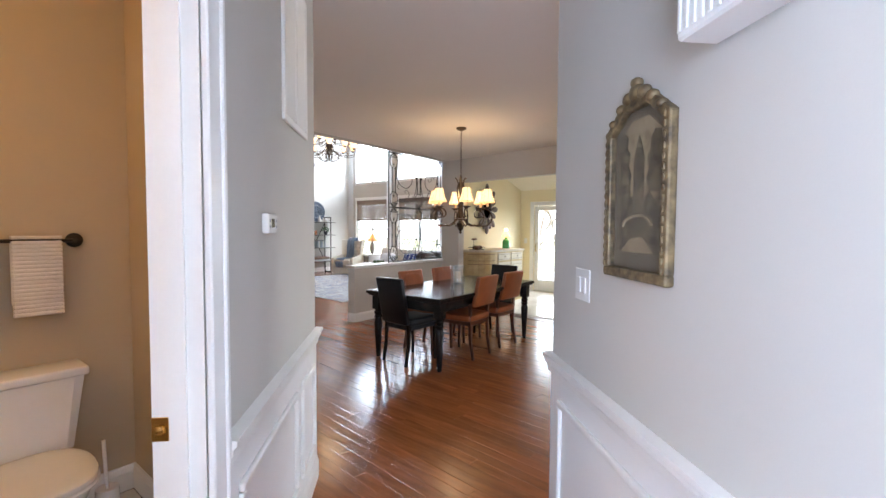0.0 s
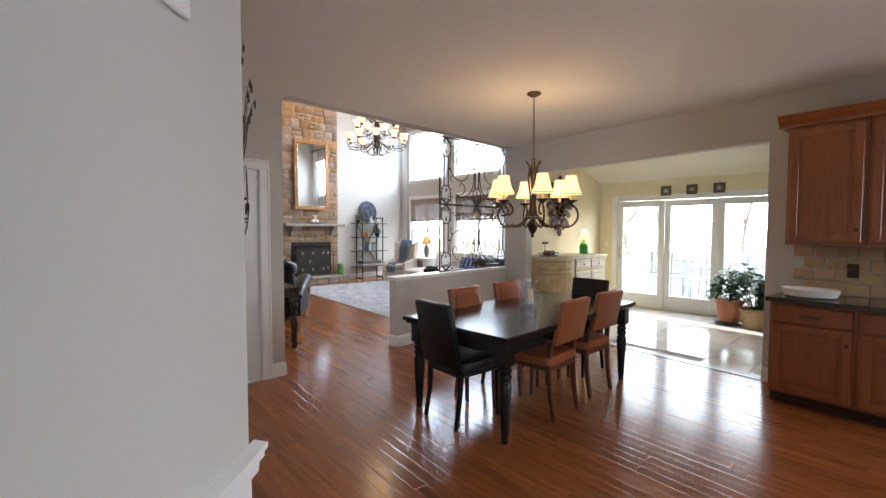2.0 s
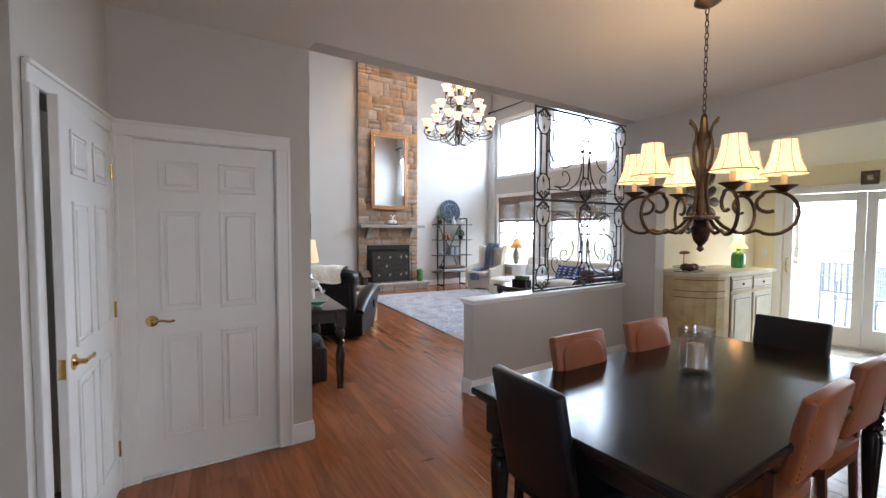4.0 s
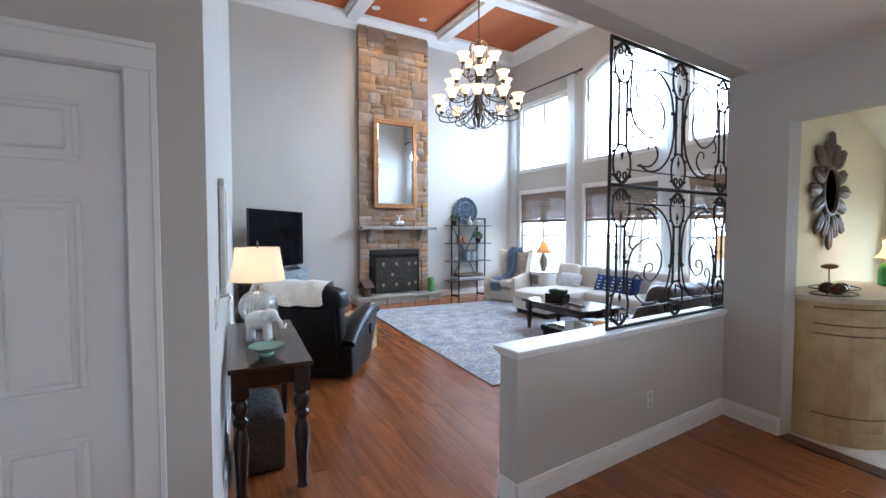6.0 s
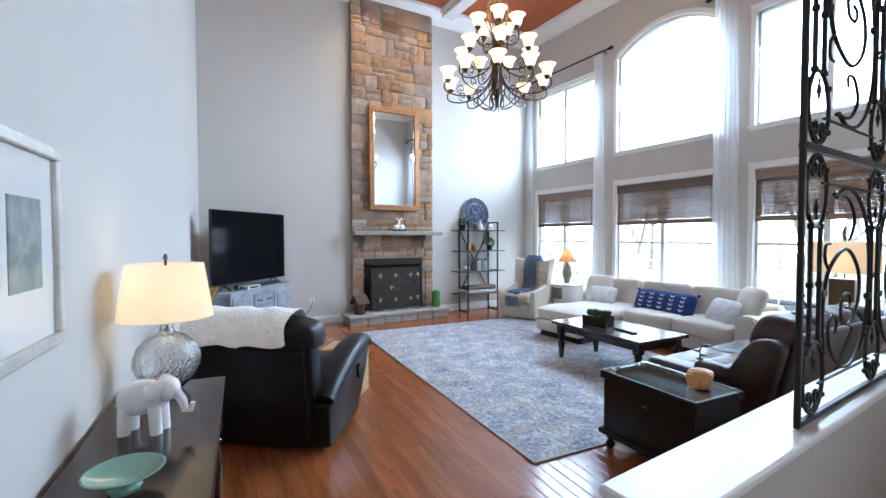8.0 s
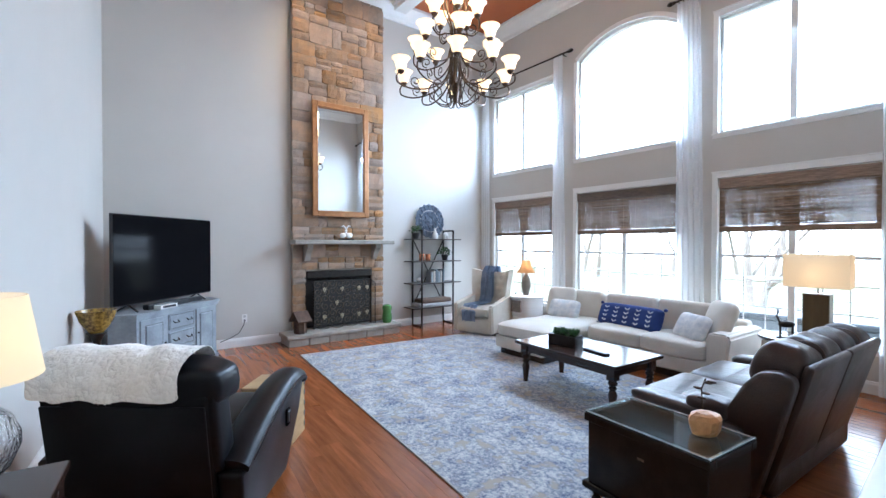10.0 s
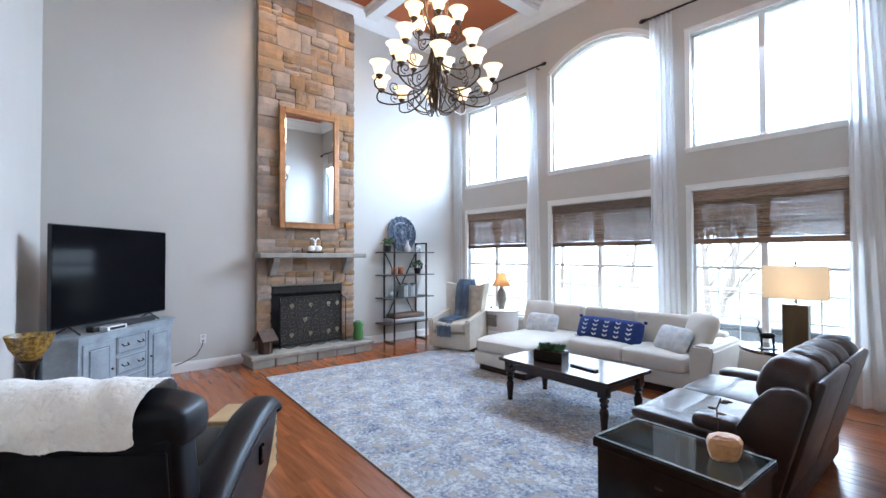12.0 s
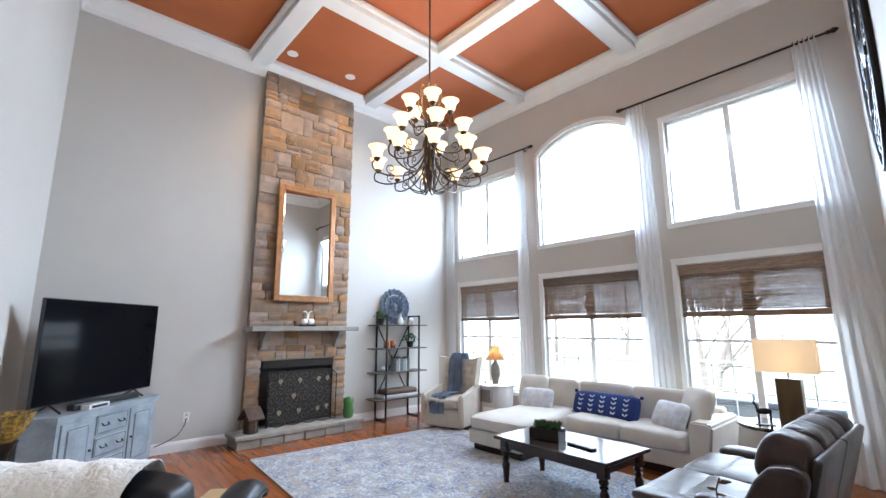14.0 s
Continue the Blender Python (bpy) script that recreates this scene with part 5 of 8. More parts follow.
part("outer_ring", ring_bm(0.20, 0.022), BLUEGREY, md)
part("inner_ring", ring_bm(0.09, 0.016, 24), BLUEGREY, md)
part("boss", lathe([(0.05, -0.01), (0.05, 0.008), (0.02, 0.018), (0.0, 0.02)], 18, m=RY), BLUEGREY, md)
bm = bmesh.new()
for k in range(18):
    a = k * 2 * math.pi / 18
    ring_bm(0.055, 0.014, 12, bm, 0.265 * math.cos(a), 0.265 * math.sin(a))
    if k % 2 == 0:
        ring_bm(0.045, 0.010, 12, bm, 0.135 * math.cos(a), 0.135 * math.sin(a))
part("carved_scrolls", bm, BLUEGREY, md)
for k in range(18):
    a = k * 2 * math.pi / 18 + 0.17
    part("petal", blob(0, 0.31 * math.cos(a), 0.31 * math.sin(a), 0.012, 0.028, 0.028, 0.8, 1, 8, 6), BLUEGREY, md)

# hearth ornaments and fire screen
t = thing("green_urn", pose(-11.70, 7.18, 0.175), "green glazed ceramic jar on the hearth", "vase")
part("body", lathe([(0.06, 0), (0.075, 0.02), (0.085, 0.10), (0.07, 0.20), (0.085, 0.25), (0.07, 0.30), (0.03, 0.315), (0, 0.315)], 20), GREENGLAZE, t, smooth=True)
t = thing("birdhouse", pose(-11.66, 5.66, 0.175, 0, 0, 15), "small rustic bark birdhouse on the hearth", "birdhouse")
RUSTIC = surf("dark_twigs", (0.09, 0.05, 0.03), (0.05, 0.03, 0.02), 15, 0.85, bump=0.5)
part("walls", lathe([(0.085, 0), (0.085, 0.20), (0.0, 0.27)], 10), RUSTIC, t)
part("roof", prism([(-0.13, 0.19), (0.0, 0.34), (0.13, 0.19), (0.12, 0.17), (0.0, 0.31), (-0.12, 0.17)], -0.12, 0.12, m=UP), RUSTIC, t)
for k in range(8):
    a = k * 2 * math.pi / 8
    part("twig", tube([(0.09 * math.cos(a), 0.09 * math.sin(a), 0), (0.09 * math.cos(a), 0.09 * math.sin(a), 0.2)], 0.008), RUSTIC, t)
fs_ = thing("fire_screen", pose(-11.80, 6.42, 0.175), "black wrought-iron fire screen with scrolls and pale fleurs-de-lis", "fire screen")
for p in (((0, -0.50, 0.06), (0, 0.50, 0.06)), ((0, -0.50, 0.76), (0, 0.50, 0.76)), ((0, -0.50, 0), (0, -0.50, 0.77)), ((0, 0.50, 0), (0, 0.50, 0.77))):
    part("frame_bar", tube(p, 0.010, 6), IRON, fs_)


def spiral(cy, cz, r, turns, start, sgn=1, n=22, x=0.0):
    return [(x, cy + r * (1 - 0.8 * k / n) * math.cos(start + sgn * turns * 2 * math.pi * k / n), cz + r * (1 - 0.8 * k / n) * math.sin(start + sgn * turns * 2 * math.pi * k / n)) for k in range(n + 1)]


GILT = surf("dark_gilt_iron", (0.17, 0.13, 0.085), (0.07, 0.052, 0.036), 20, 0.4, metal=0.7)
for j in range(8):
    for k in range(6):
        y, z = -0.437 + j * 0.125, 0.125 + k * 0.117
        s = 1 if (j + k) % 2 else -1
        part("scroll", tube(spiral(y, z, 0.066, 1.25, 0.6 + 1.57 * ((j * 3 + k * 5) % 4), s, 18), 0.0055, 5), GILT, fs_)
for y in (-0.36, -0.12, 0.12, 0.36):
    part("foot_loop", tube([(0.03 + 0.03 * math.sin(g), y + 0.11 * math.cos(g), 0.06 - 0.055 * math.sin(g)) for g in (j * math.pi / 10 for j in range(11))], 0.006, 5), GILT, fs_)
for s in (-1, 1):
    part("side_wing", tube([(0, s * 0.50, 0.02), (0.10, s * 0.53, 0.02), (0.10, s * 0.53, 0.70), (0.0, s * 0.50, 0.75)], 0.007, 5), IRON, fs_)
FLEUR = surf("old_gold", (0.40, 0.34, 0.22), None, 20, 0.4, metal=0.4)
for y, z in [(-0.33 + j * 0.30, zz) for j in range(3) for zz in (0.18, 0.62)] + [(-0.12, 0.40), (0.42, 0.62), (0.42, 0.20)]:
    bm = bmesh.new()
    for a in (-0.9, 0, 0.9):
        blob(0.016, y + 0.026 * math.sin(a), z + 0.022 * math.cos(a), 0.006, 0.010, 0.026, 1, 1, 8, 6, bm)
    box(0.010, 0.022, y - 0.028, y + 0.028, z - 0.006, z + 0.004, 0.002, 1, bm)
    blob(0.016, y, z - 0.022, 0.006, 0.014, 0.014, 1, 1, 8, 6, bm)
    part("fleur", bm, FLEUR, fs_, smooth=True)
# Opaque black sheet, added for the darkness behind the open scrolls.
part("mesh_backing", box(-0.014, -0.012, -0.5, 0.5, 0.03, 0.76), surf("black_shade_backing", (0.010, 0.009, 0.008), (0.022, 0.020, 0.018), 60, 0.6), fs_)

# mirror over the mantel
mr = thing("wall_mirror", Matrix.Translation((-11.87, 6.41, 2.0)) @ Matrix.Rotation(radians(-0.7), 4, "Y"), "tall mirror in a warm gilt wooden frame on the chimney", "mirror")
bm = bmesh.new()
for a, b, c, d in ((-0.49, -0.41, -0.02, 1.83), (0.41, 0.49, -0.02, 1.83), (-0.41, 0.41, -0.02, 0.06), (-0.41, 0.41, 1.75, 1.83)):
    box(0, 0.045, a, b, c, d, 0.012, 2, bm)
part("frame", bm, GOLDFRAME, mr)
bm = bmesh.new()
for a, b, c, d in ((-0.425, -0.405, 0.05, 1.76), (0.405, 0.425, 0.05, 1.76), (-0.405, 0.405, 0.05, 0.07), (-0.405, 0.405, 1.74, 1.76)):
    box(0.03, 0.052, a, b, c, d, 0.004, 1, bm)
part("inner_bead", bm, GOLDFRAME, mr)
bm = bmesh.new()
o = [bm.verts.new(p) for p in ((0.022, -0.41, 0.06), (0.022, 0.41, 0.06), (0.022, 0.41, 1.75), (0.022, -0.41, 1.75))]
i_ = [bm.verts.new(p) for p in ((0.025, -0.385, 0.085), (0.025, 0.385, 0.085), (0.025, 0.385, 1.725), (0.025, -0.385, 1.725))]
bm.faces.new(i_)
for k in range(4):
    bm.faces.new((o[k], o[(k + 1) % 4], i_[(k + 1) % 4], i_[k]))
part("glass", bm, MIRROR, mr)
sw = thing("swan_figurine", pose(-11.76, 6.45, 1.60), "white porcelain swan pair figurine on the mantel", "figurine")
bm = box(-0.05, 0.05, -0.12, 0.12, 0, 0.025, 0.004)
part("base", bm, BLACKWOOD, sw)
bm = bmesh.new()
for s in (-1, 1):
    blob(0, s * 0.055, 0.075, 0.035, 0.055, 0.045, 0.9, 0.9, 12, 8, bm)
    tube([(0, s * 0.02, 0.09), (0, s * -0.01, 0.15), (0, s * 0.02, 0.21), (0, s * 0.05, 0.235), (0, s * 0.075, 0.22)], 0.016, 8, bm, 0.008)
part("swans", bm, PORCELAIN, sw, smooth=True)

# television and its cabinet in the corner
tvdir = math.atan2(1.12, -1.20)
TVM = Matrix.Translation((-11.22, 3.88, 0)) @ Matrix.Rotation(tvdir - math.pi, 4, "Z")
cb = thing("media_cabinet", TVM @ Matrix.Translation((0, 0, 0)), "worn grey-blue corner media cabinet with drawers and doors", "cabinet")
part("body", prism([(-0.66, 0.22), (0.66, 0.22), (0.80, 0.02), (0.40, -0.45), (-0.40, -0.45), (-0.80, 0.02)], 0.06, 0.76, m=Matrix.Identity(4)), GREYPAINT, cb)
part("top", prism([(-0.69, 0.25), (0.69, 0.25), (0.84, 0.02), (0.42, -0.48), (-0.42, -0.48), (-0.84, 0.02)], 0.76, 0.80), GREYPAINT, cb)
part("foot_moulding", prism([(-0.68, 0.24), (0.68, 0.24), (0.82, 0.02), (0.40, -0.46), (-0.40, -0.46), (-0.82, 0.02)], 0.0, 0.07), GREYPAINT, cb)
for k in range(3):
    z = 0.12 + k * 0.21
    dr = part("drawer", box(-0.21, 0.21, 0.215, 0.235, z, z + 0.18, 0.006), GREYPAINT, cb)
    for x in (-0.11, 0.11):
        part("handle", tube([(x - 0.04, 0.236, z + 0.10), (x - 0.035, 0.258, z + 0.08), (x + 0.035, 0.258, z + 0.08), (x + 0.04, 0.236, z + 0.10)], 0.006), IRON, dr)
for x0, x1 in ((-0.62, -0.25), (0.25, 0.62)):
    dr = part("door", box(x0, x1, 0.215, 0.235, 0.12, 0.72, 0.006), GREYPAINT, cb)
    part("door_panel", box(x0 + 0.07, x1 - 0.07, 0.23, 0.243, 0.19, 0.65, 0.008, 2), GREYPAINT, dr)
    part("knob", blob((x0 + 0.03) if x0 > 0 else (x1 - 0.03), 0.245, 0.42, 0.012, 0.012, 0.012, 1, 1, 10, 6), IRON, dr)
GLAZE = surf("dark_glaze", (0.07, 0.078, 0.085), (0.12, 0.13, 0.14), 20, 0.6)
part("top_moulding", prism([(-0.675, 0.235), (0.675, 0.235), (0.82, 0.02), (0.41, -0.465), (-0.41, -0.465), (-0.82, 0.02)], 0.725, 0.757), GREYPAINT, cb)
for x0, x1, z0, z1 in [(-0.20, 0.20, 0.13 + k * 0.21, 0.29 + k * 0.21) for k in range(3)] + [(-0.56, -0.31, 0.18, 0.66), (0.31, 0.56, 0.18, 0.66)]:
    yy = 0.2352 if x1 - x0 > 0.3 else 0.2355
    for a, b, lo, hi in ((x0, x1, z0, z0 + 0.006), (x0, x1, z1 - 0.006, z1), (x0, x0 + 0.006, z0 + 0.006, z1 - 0.006), (x1 - 0.006, x1, z0 + 0.006, z1 - 0.006)):
        part("glaze_line", box(a, b, yy - 0.001, yy + 0.0012, lo, hi), GLAZE, cb)
tv = thing("television", TVM @ Matrix.Translation((0, 0.02, 0.80)), "large black flat-screen television on the corner cabinet", "television")
part("cabinet_shell", box(-0.84, 0.74, -0.04, 0.0, 0.07, 1.06, 0.008), BLACKPLASTIC, tv)
part("screen", box(-0.83, 0.73, -0.001, 0.004, 0.085, 1.05), SCREEN, tv)
for x in (-0.55, 0.55):
    part("foot", tube([(x, 0.12, 0.006), (x, 0.0, 0.08), (x, -0.14, 0.006)], 0.010), BLACKPLASTIC, tv)
t = thing("soundbar", TVM @ Matrix.Translation((-0.05, 0.10, 0.80)), "black soundbar below the television", "soundbar")
part("body", box(-0.45, 0.45, -0.04, 0.04, 0, 0.06, 0.012, 2), BLACKPLASTIC, t)
t = thing("cable_box", TVM @ Matrix.Translation((0.20, 0.19, 0.80)), "white cable box with a dark front", "cable box")
part("body", box(-0.13, 0.13, -0.05, 0.04, 0, 0.045, 0.004), PORCELAIN, t)
part("front", box(-0.10, 0.10, 0.04, 0.042, 0.01, 0.035), BLACKPLASTIC, t)
t = thing("mosaic_bowl", pose(-10.0, 3.285, 0), "amber mosaic glass bowl on a tall dark pedestal", "bowl")
part("stand", lathe([(0.11, 0.0), (0.11, 0.02), (0.03, 0.05), (0.025, 0.35), (0.04, 0.40), (0.025, 0.45), (0.03, 0.66), (0.06, 0.72), (0.08, 0.74)], 16), IRON, t, smooth=True)
part("bowl", lathe([(0.05, 0.742), (0.075, 0.77), (0.125, 0.85), (0.155, 0.945), (0.148, 0.945), (0.118, 0.855), (0.07, 0.78), (0.0, 0.765)], 24), surf("amber_mosaic", (0.40, 0.25, 0.05), (0.10, 0.06, 0.02), 30, 0.25, fine=60), t, smooth=True)

# outlet and cord on the chimney wall


def plate(m, label, kind_, w=0.075, h=0.12):
    t = thing("wall_plate", m, label, kind_)
    part("cover", box(-w / 2, w / 2, 0, 0.006, -h / 2, h / 2, 0.002), PORCELAIN, t)
    if kind_ == "outlet":
        for z in (-0.03, 0.03):
            part("socket", box(-0.018, 0.018, 0.005, 0.008, z - 0.018, z + 0.018, 0.002), surf("socket_grey", (0.5, 0.5, 0.48), None, 30, 0.4), t)
    else:
        n = max(1, round(w / 0.05) - 0)
        for k in range(n):
            x = (k - (n - 1) / 2) * 0.046
            part("toggle", box(x - 0.013, x + 0.013, 0.005, 0.011, -0.03, 0.03, 0.002), PORCELAIN, t)
    return t


plate(pose(-12.045, 4.95, 0.42, 0, 0, -90), "white wall outlet with a plugged-in black cord", "outlet")
t = thing("power_cord", pose(0, 0, 0), "thin black power cord at the wall outlet", "cord")
part("cord", tube([(-12.03, 4.95, 0.40), (-12.0, 4.93, 0.33), (-11.98, 4.86, 0.22), (-11.98, 4.72, 0.15), (-11.95, 4.6, 0.12)], 0.006), BLACKPLASTIC, t)
m = along(HW1, HW0)[0]
plate(m @ Matrix.Translation((1.05, 0.0, 0.34)), "white wall outlet in the half wall", "outlet")

# recliner with plush throw
RM = pose(-8.10, 3.80, 0, 0, 0, -127)
rc = thing("recliner", RM, "black leather recliner armchair with sloping arms beside the console", "armchair")
part("base", box(-0.40, 0.40, -0.24, 0.38, 0.05, 0.36, 0.03, 2), BLACKLEATHER, rc, smooth=True)
part("footrest", blob(0, -0.40, 0.30, 0.37, 0.09, 0.17, 0.4, 0.3), BLACKLEATHER, rc, smooth=True)
part("seat_cushion", blob(0, -0.10, 0.40, 0.37, 0.36, 0.10, 0.4, 0.3), BLACKLEATHER, rc, smooth=True)
LEAN = Matrix.Translation((0, 0.385, 0.05)) @ Matrix.Rotation(radians(-8), 4, "X")
bk = part("backrest", blob(0, -0.05, 0.47, 0.40, 0.11, 0.32, 0.3, 0.3, 32, 16, m=LEAN), BLACKLEATHER, rc, smooth=True)
part("back_panel", box(-0.415, 0.44, 0.0, 0.05, 0.0, 0.755, 0.022, 3, m=LEAN), BLACKLEATHER, bk, smooth=True)
part("back_flap", box(-0.405, 0.43, 0.045, 0.062, 0.05, 0.70, 0.008, 2, m=LEAN), BLACKLEATHER, bk, smooth=True)
part("side_gusset", blob(-0.40, -0.045, 0.56, 0.05, 0.085, 0.26, 0.5, 0.5, 20, 14, m=LEAN), BLACKLEATHER, bk, smooth=True)
part("side_gusset", blob(0.40, -0.045, 0.56, 0.05, 0.085, 0.26, 0.5, 0.5, 20, 14, m=LEAN), BLACKLEATHER, bk, smooth=True)
part("head_cushion", blob(-0.02, -0.085, 0.765, 0.455, 0.14, 0.13, 0.5, 0.42, 36, 16, m=LEAN), BLACKLEATHER, bk, smooth=True)
SIDE = Matrix(((0, 0, 1, 0), (1, 0, 0, 0), (0, 1, 0, 0), (0, 0, 0, 1)))
for x in (-0.475, 0.475):
    bm = prism([(-0.19, 0.055), (0.41, 0.04), (0.43, 0.34), (0.30, 0.40), (0.05, 0.49), (-0.25, 0.565), (-0.50, 0.575), (-0.52, 0.52), (-0.43, 0.38)], -0.075, 0.075, m=Matrix.Translation((x * 0.98, 0, 0)) @ SIDE)
    bmesh.ops.bevel(bm, geom=bm.edges[:], offset=0.02, segments=3, affect="EDGES", profile=0.6)
    arm = part("arm", bm, BLACKLEATHER, rc, smooth=True)
    pad = flow([(x, 0.40, 0.365), (x, 0.26, 0.435), (x, 0.05, 0.515), (x, -0.20, 0.58), (x, -0.42, 0.60), (x, -0.53, 0.575), (x, -0.545, 0.535)], 4)
    bm = tube(pad, 0.062, 14, taper=0.058)
    for v_ in bm.verts:
        v_.co.x = x * 0.96 + (v_.co.x - x) * 1.75
    part("arm_pad", bm, BLACKLEATHER, arm, smooth=True)
    part("pad_seam", tube([(p[0] + 0.092 * (1 if x > 0 else -1), p[1], p[2] - 0.012) for p in pad[2:-4]], 0.004, 5), BLACKLEATHER, arm)
part("lever", box(-0.556, -0.546, -0.22, -0.185, 0.36, 0.44, 0.004), BLACKPLASTIC, rc)
# Solid near-black pad imitates the dark of the lever's recess.
part("lever_hole", box(-0.5465, -0.5385, -0.235, -0.17, 0.345, 0.455, 0.012, 2), SCREEN, rc)
for x in (-0.3, 0.3):
    part("foot", box(x - 0.04, x + 0.04, -0.2, 0.34, 0, 0.055, 0.005), BLACKPLASTIC, rc)
fur = drape([(0.22, 0.74), (0.19, 0.82), (0.23, 0.93), (0.32, 1.0), (0.42, 1.015), (0.52, 0.99), (0.59, 0.92), (0.605, 0.84), (0.605, 0.78)], 0.75, 0.035, FUR, "plush_throw", RM @ Matrix.Translation((0.065, 0, 0)), "thick cream plush throw over the recliner's back", "blanket")
tex = bpy.data.textures.new("plush_relief", "CLOUDS")
tex.noise_scale = 0.035
cl = fur.children[0]
sub = cl.modifiers.new("fine", "SUBSURF")
sub.levels = sub.render_levels = 3
dm = cl.modifiers.new("plush", "DISPLACE")
dm.texture, dm.strength, dm.texture_coords = tex, 0.022, "LOCAL"
t = thing("dovetail_crate", pose(-8.56, 4.44, 0, 0, 0, -37), "pale wooden crate stool with black plates for its shaded notches", "stool")
PINE = surf("pale_pine", (0.50, 0.34, 0.16), (0.40, 0.26, 0.11), 6, 0.5, bump=0.1, stretch=(1, 1, 4))
part("body", box(-0.18, 0.18, -0.18, 0.18, 0, 0.46, 0.006), PINE, t)
# Thin black plates imitate the shade inside the corner notches.
for k in range(5):
    for u, w in ((0.14, 0.045), (-0.165, 0.025)):
        part("notch", box(0.1795, 0.183, u - w / 2, u + w / 2, 0.045 + k * 0.085, 0.085 + k * 0.085), BLACKPLASTIC, t)
        part("notch", box(u - w / 2, u + w / 2, 0.1795, 0.183, 0.045 + k * 0.085, 0.085 + k * 0.085), BLACKPLASTIC, t)

# console table along the slanted wall
CM = along(LW0, CORNER)[0]
ct = thing("console_table", CM @ Matrix.Translation((5.60, 0.255, 0)), "dark espresso console table with turned legs against the wall", "console table")
part("tabletop", box(-0.65, 0.65, -0.225, 0.225, 0.73, 0.76, 0.006, 2), ESPRESSO, ct)
part("apron", box(-0.60, 0.60, -0.18, 0.18, 0.63, 0.73, 0.004), ESPRESSO, ct)
for x in (-0.58, 0.58):
    for y in (-0.165, 0.165):
        turned_leg(x, y, 0.73, 0.15, ct, ESPRESSO, 1.15)
t = thing("storage_basket", CM @ Matrix.Translation((5.75, 0.20, 0)), "dark woven basket with a folded throw under the console", "basket")
part("basket", box(-0.22, 0.22, -0.15, 0.15, 0, 0.34, 0.03, 2), surf("dark_wicker", (0.03, 0.022, 0.016), (0.07, 0.05, 0.035), 60, 0.7, bump=0.6), t)
part("throw", blob(0, 0, 0.36, 0.20, 0.13, 0.07, 0.6, 0.5), surf("charcoal_fleece", (0.03, 0.03, 0.032), (0.12, 0.11, 0.10), 30, 0.95, bump=0.5), t, smooth=True)
lp = shade_lamp("table_lamp", CM @ Matrix.Translation((5.08, 0.23, 0.76)), "round clear glass table lamp with a lit white drum shade", [(0.055, 0), (0.07, 0.008), (0.075, 0.02), (0.12, 0.065), (0.146, 0.13), (0.145, 0.17), (0.125, 0.225), (0.08, 0.268), (0.038, 0.285), (0.03, 0.30), (0.03, 0.34), (0.024, 0.34), (0.024, 0.30), (0.032, 0.281), (0.075, 0.262), (0.119, 0.222), (0.139, 0.17), (0.14, 0.13), (0.114, 0.069), (0.07, 0.026), (0.0, 0.02)], SEEDED, 0.36, 0.62, 0.205, 0.165, SHADE)
part("collar", lathe([(0.033, 0.325), (0.036, 0.335), (0.03, 0.355), (0.012, 0.37)], 16), STEEL, lp)
el = thing("elephant_figurine", CM @ Matrix.Translation((5.575, 0.215, 0.76)) @ Matrix.Rotation(radians(70), 4, "Z") @ Matrix.Diagonal((0.93, 0.93, 0.93, 1)), "white ceramic elephant figurine on the console", "figurine")
bm = blob(0, 0, 0.145, 0.095, 0.06, 0.07, 0.85, 0.85)
blob(0.09, 0, 0.175, 0.05, 0.045, 0.052, 0.9, 0.9, 14, 9, bm)
for x in (-0.055, 0.055):
    for y in (-0.03, 0.03):
        tube([(x, y, 0.12), (x * 1.1, y, 0.06), (x * 1.15, y, 0.0)], 0.026, 10, bm, 0.024)
tube([(0.125, 0, 0.165), (0.155, 0, 0.125), (0.165, 0, 0.085), (0.185, 0, 0.085), (0.195, 0, 0.115)], 0.02, 8, bm, 0.010)
for y in (-1, 1):
    blob(0.06, y * 0.055, 0.18, 0.035, 0.010, 0.042, 0.9, 0.9, 12, 7, bm)
part("body", bm, PORCELAIN, el, smooth=True)
part("bowl", lathe([(0.04, 0), (0.045, 0.012), (0.035, 0.02), (0.07, 0.04), (0.105, 0.062), (0.10, 0.064), (0.06, 0.046), (0.0, 0.035)], 28), surf("celadon_glaze", (0.22, 0.36, 0.28), (0.17, 0.30, 0.23), 8, 0.15), thing("footed_bowl", CM @ Matrix.Translation((6.02, 0.24, 0.76)), "pale celadon green footed bowl on the console", "bowl"), smooth=True)
pc = thing("framed_picture", CM @ Matrix.Translation((5.98, 0.004, 1.48)) @ Matrix.Diagonal((1.06, 1, 1.1, 1)), "pale framed landscape print on the wall above the console", "picture")
part("frame", merge(box(-0.22, 0.22, 0, 0.03, 0.25, 0.285, 0.004), merge(box(-0.22, 0.22, 0, 0.03, -0.285, -0.25, 0.004), merge(box(-0.22, -0.185, 0, 0.03, -0.25, 0.25, 0.004), box(0.185, 0.22, 0, 0.03, -0.25, 0.25, 0.004)))), surf("silver_leaf", (0.62, 0.60, 0.54), (0.50, 0.47, 0.41), 14, 0.4, metal=0.4), pc)
part("mat", box(-0.185, 0.185, 0.004, 0.012, -0.25, 0.25), PORCELAIN, pc)
part("print", box(-0.10, 0.10, 0.012, 0.014, -0.11, 0.13), surf("landscape_print", (0.36, 0.40, 0.36), (0.16, 0.22, 0.20), 18, 0.6), pc)
part("glass", box(-0.185, 0.185, 0.018, 0.020, -0.25, 0.25), PANE, pc)
plate(CM @ Matrix.Translation((6.70, 0.0, 1.15)), "white double light switch plate", "switch", 0.12)
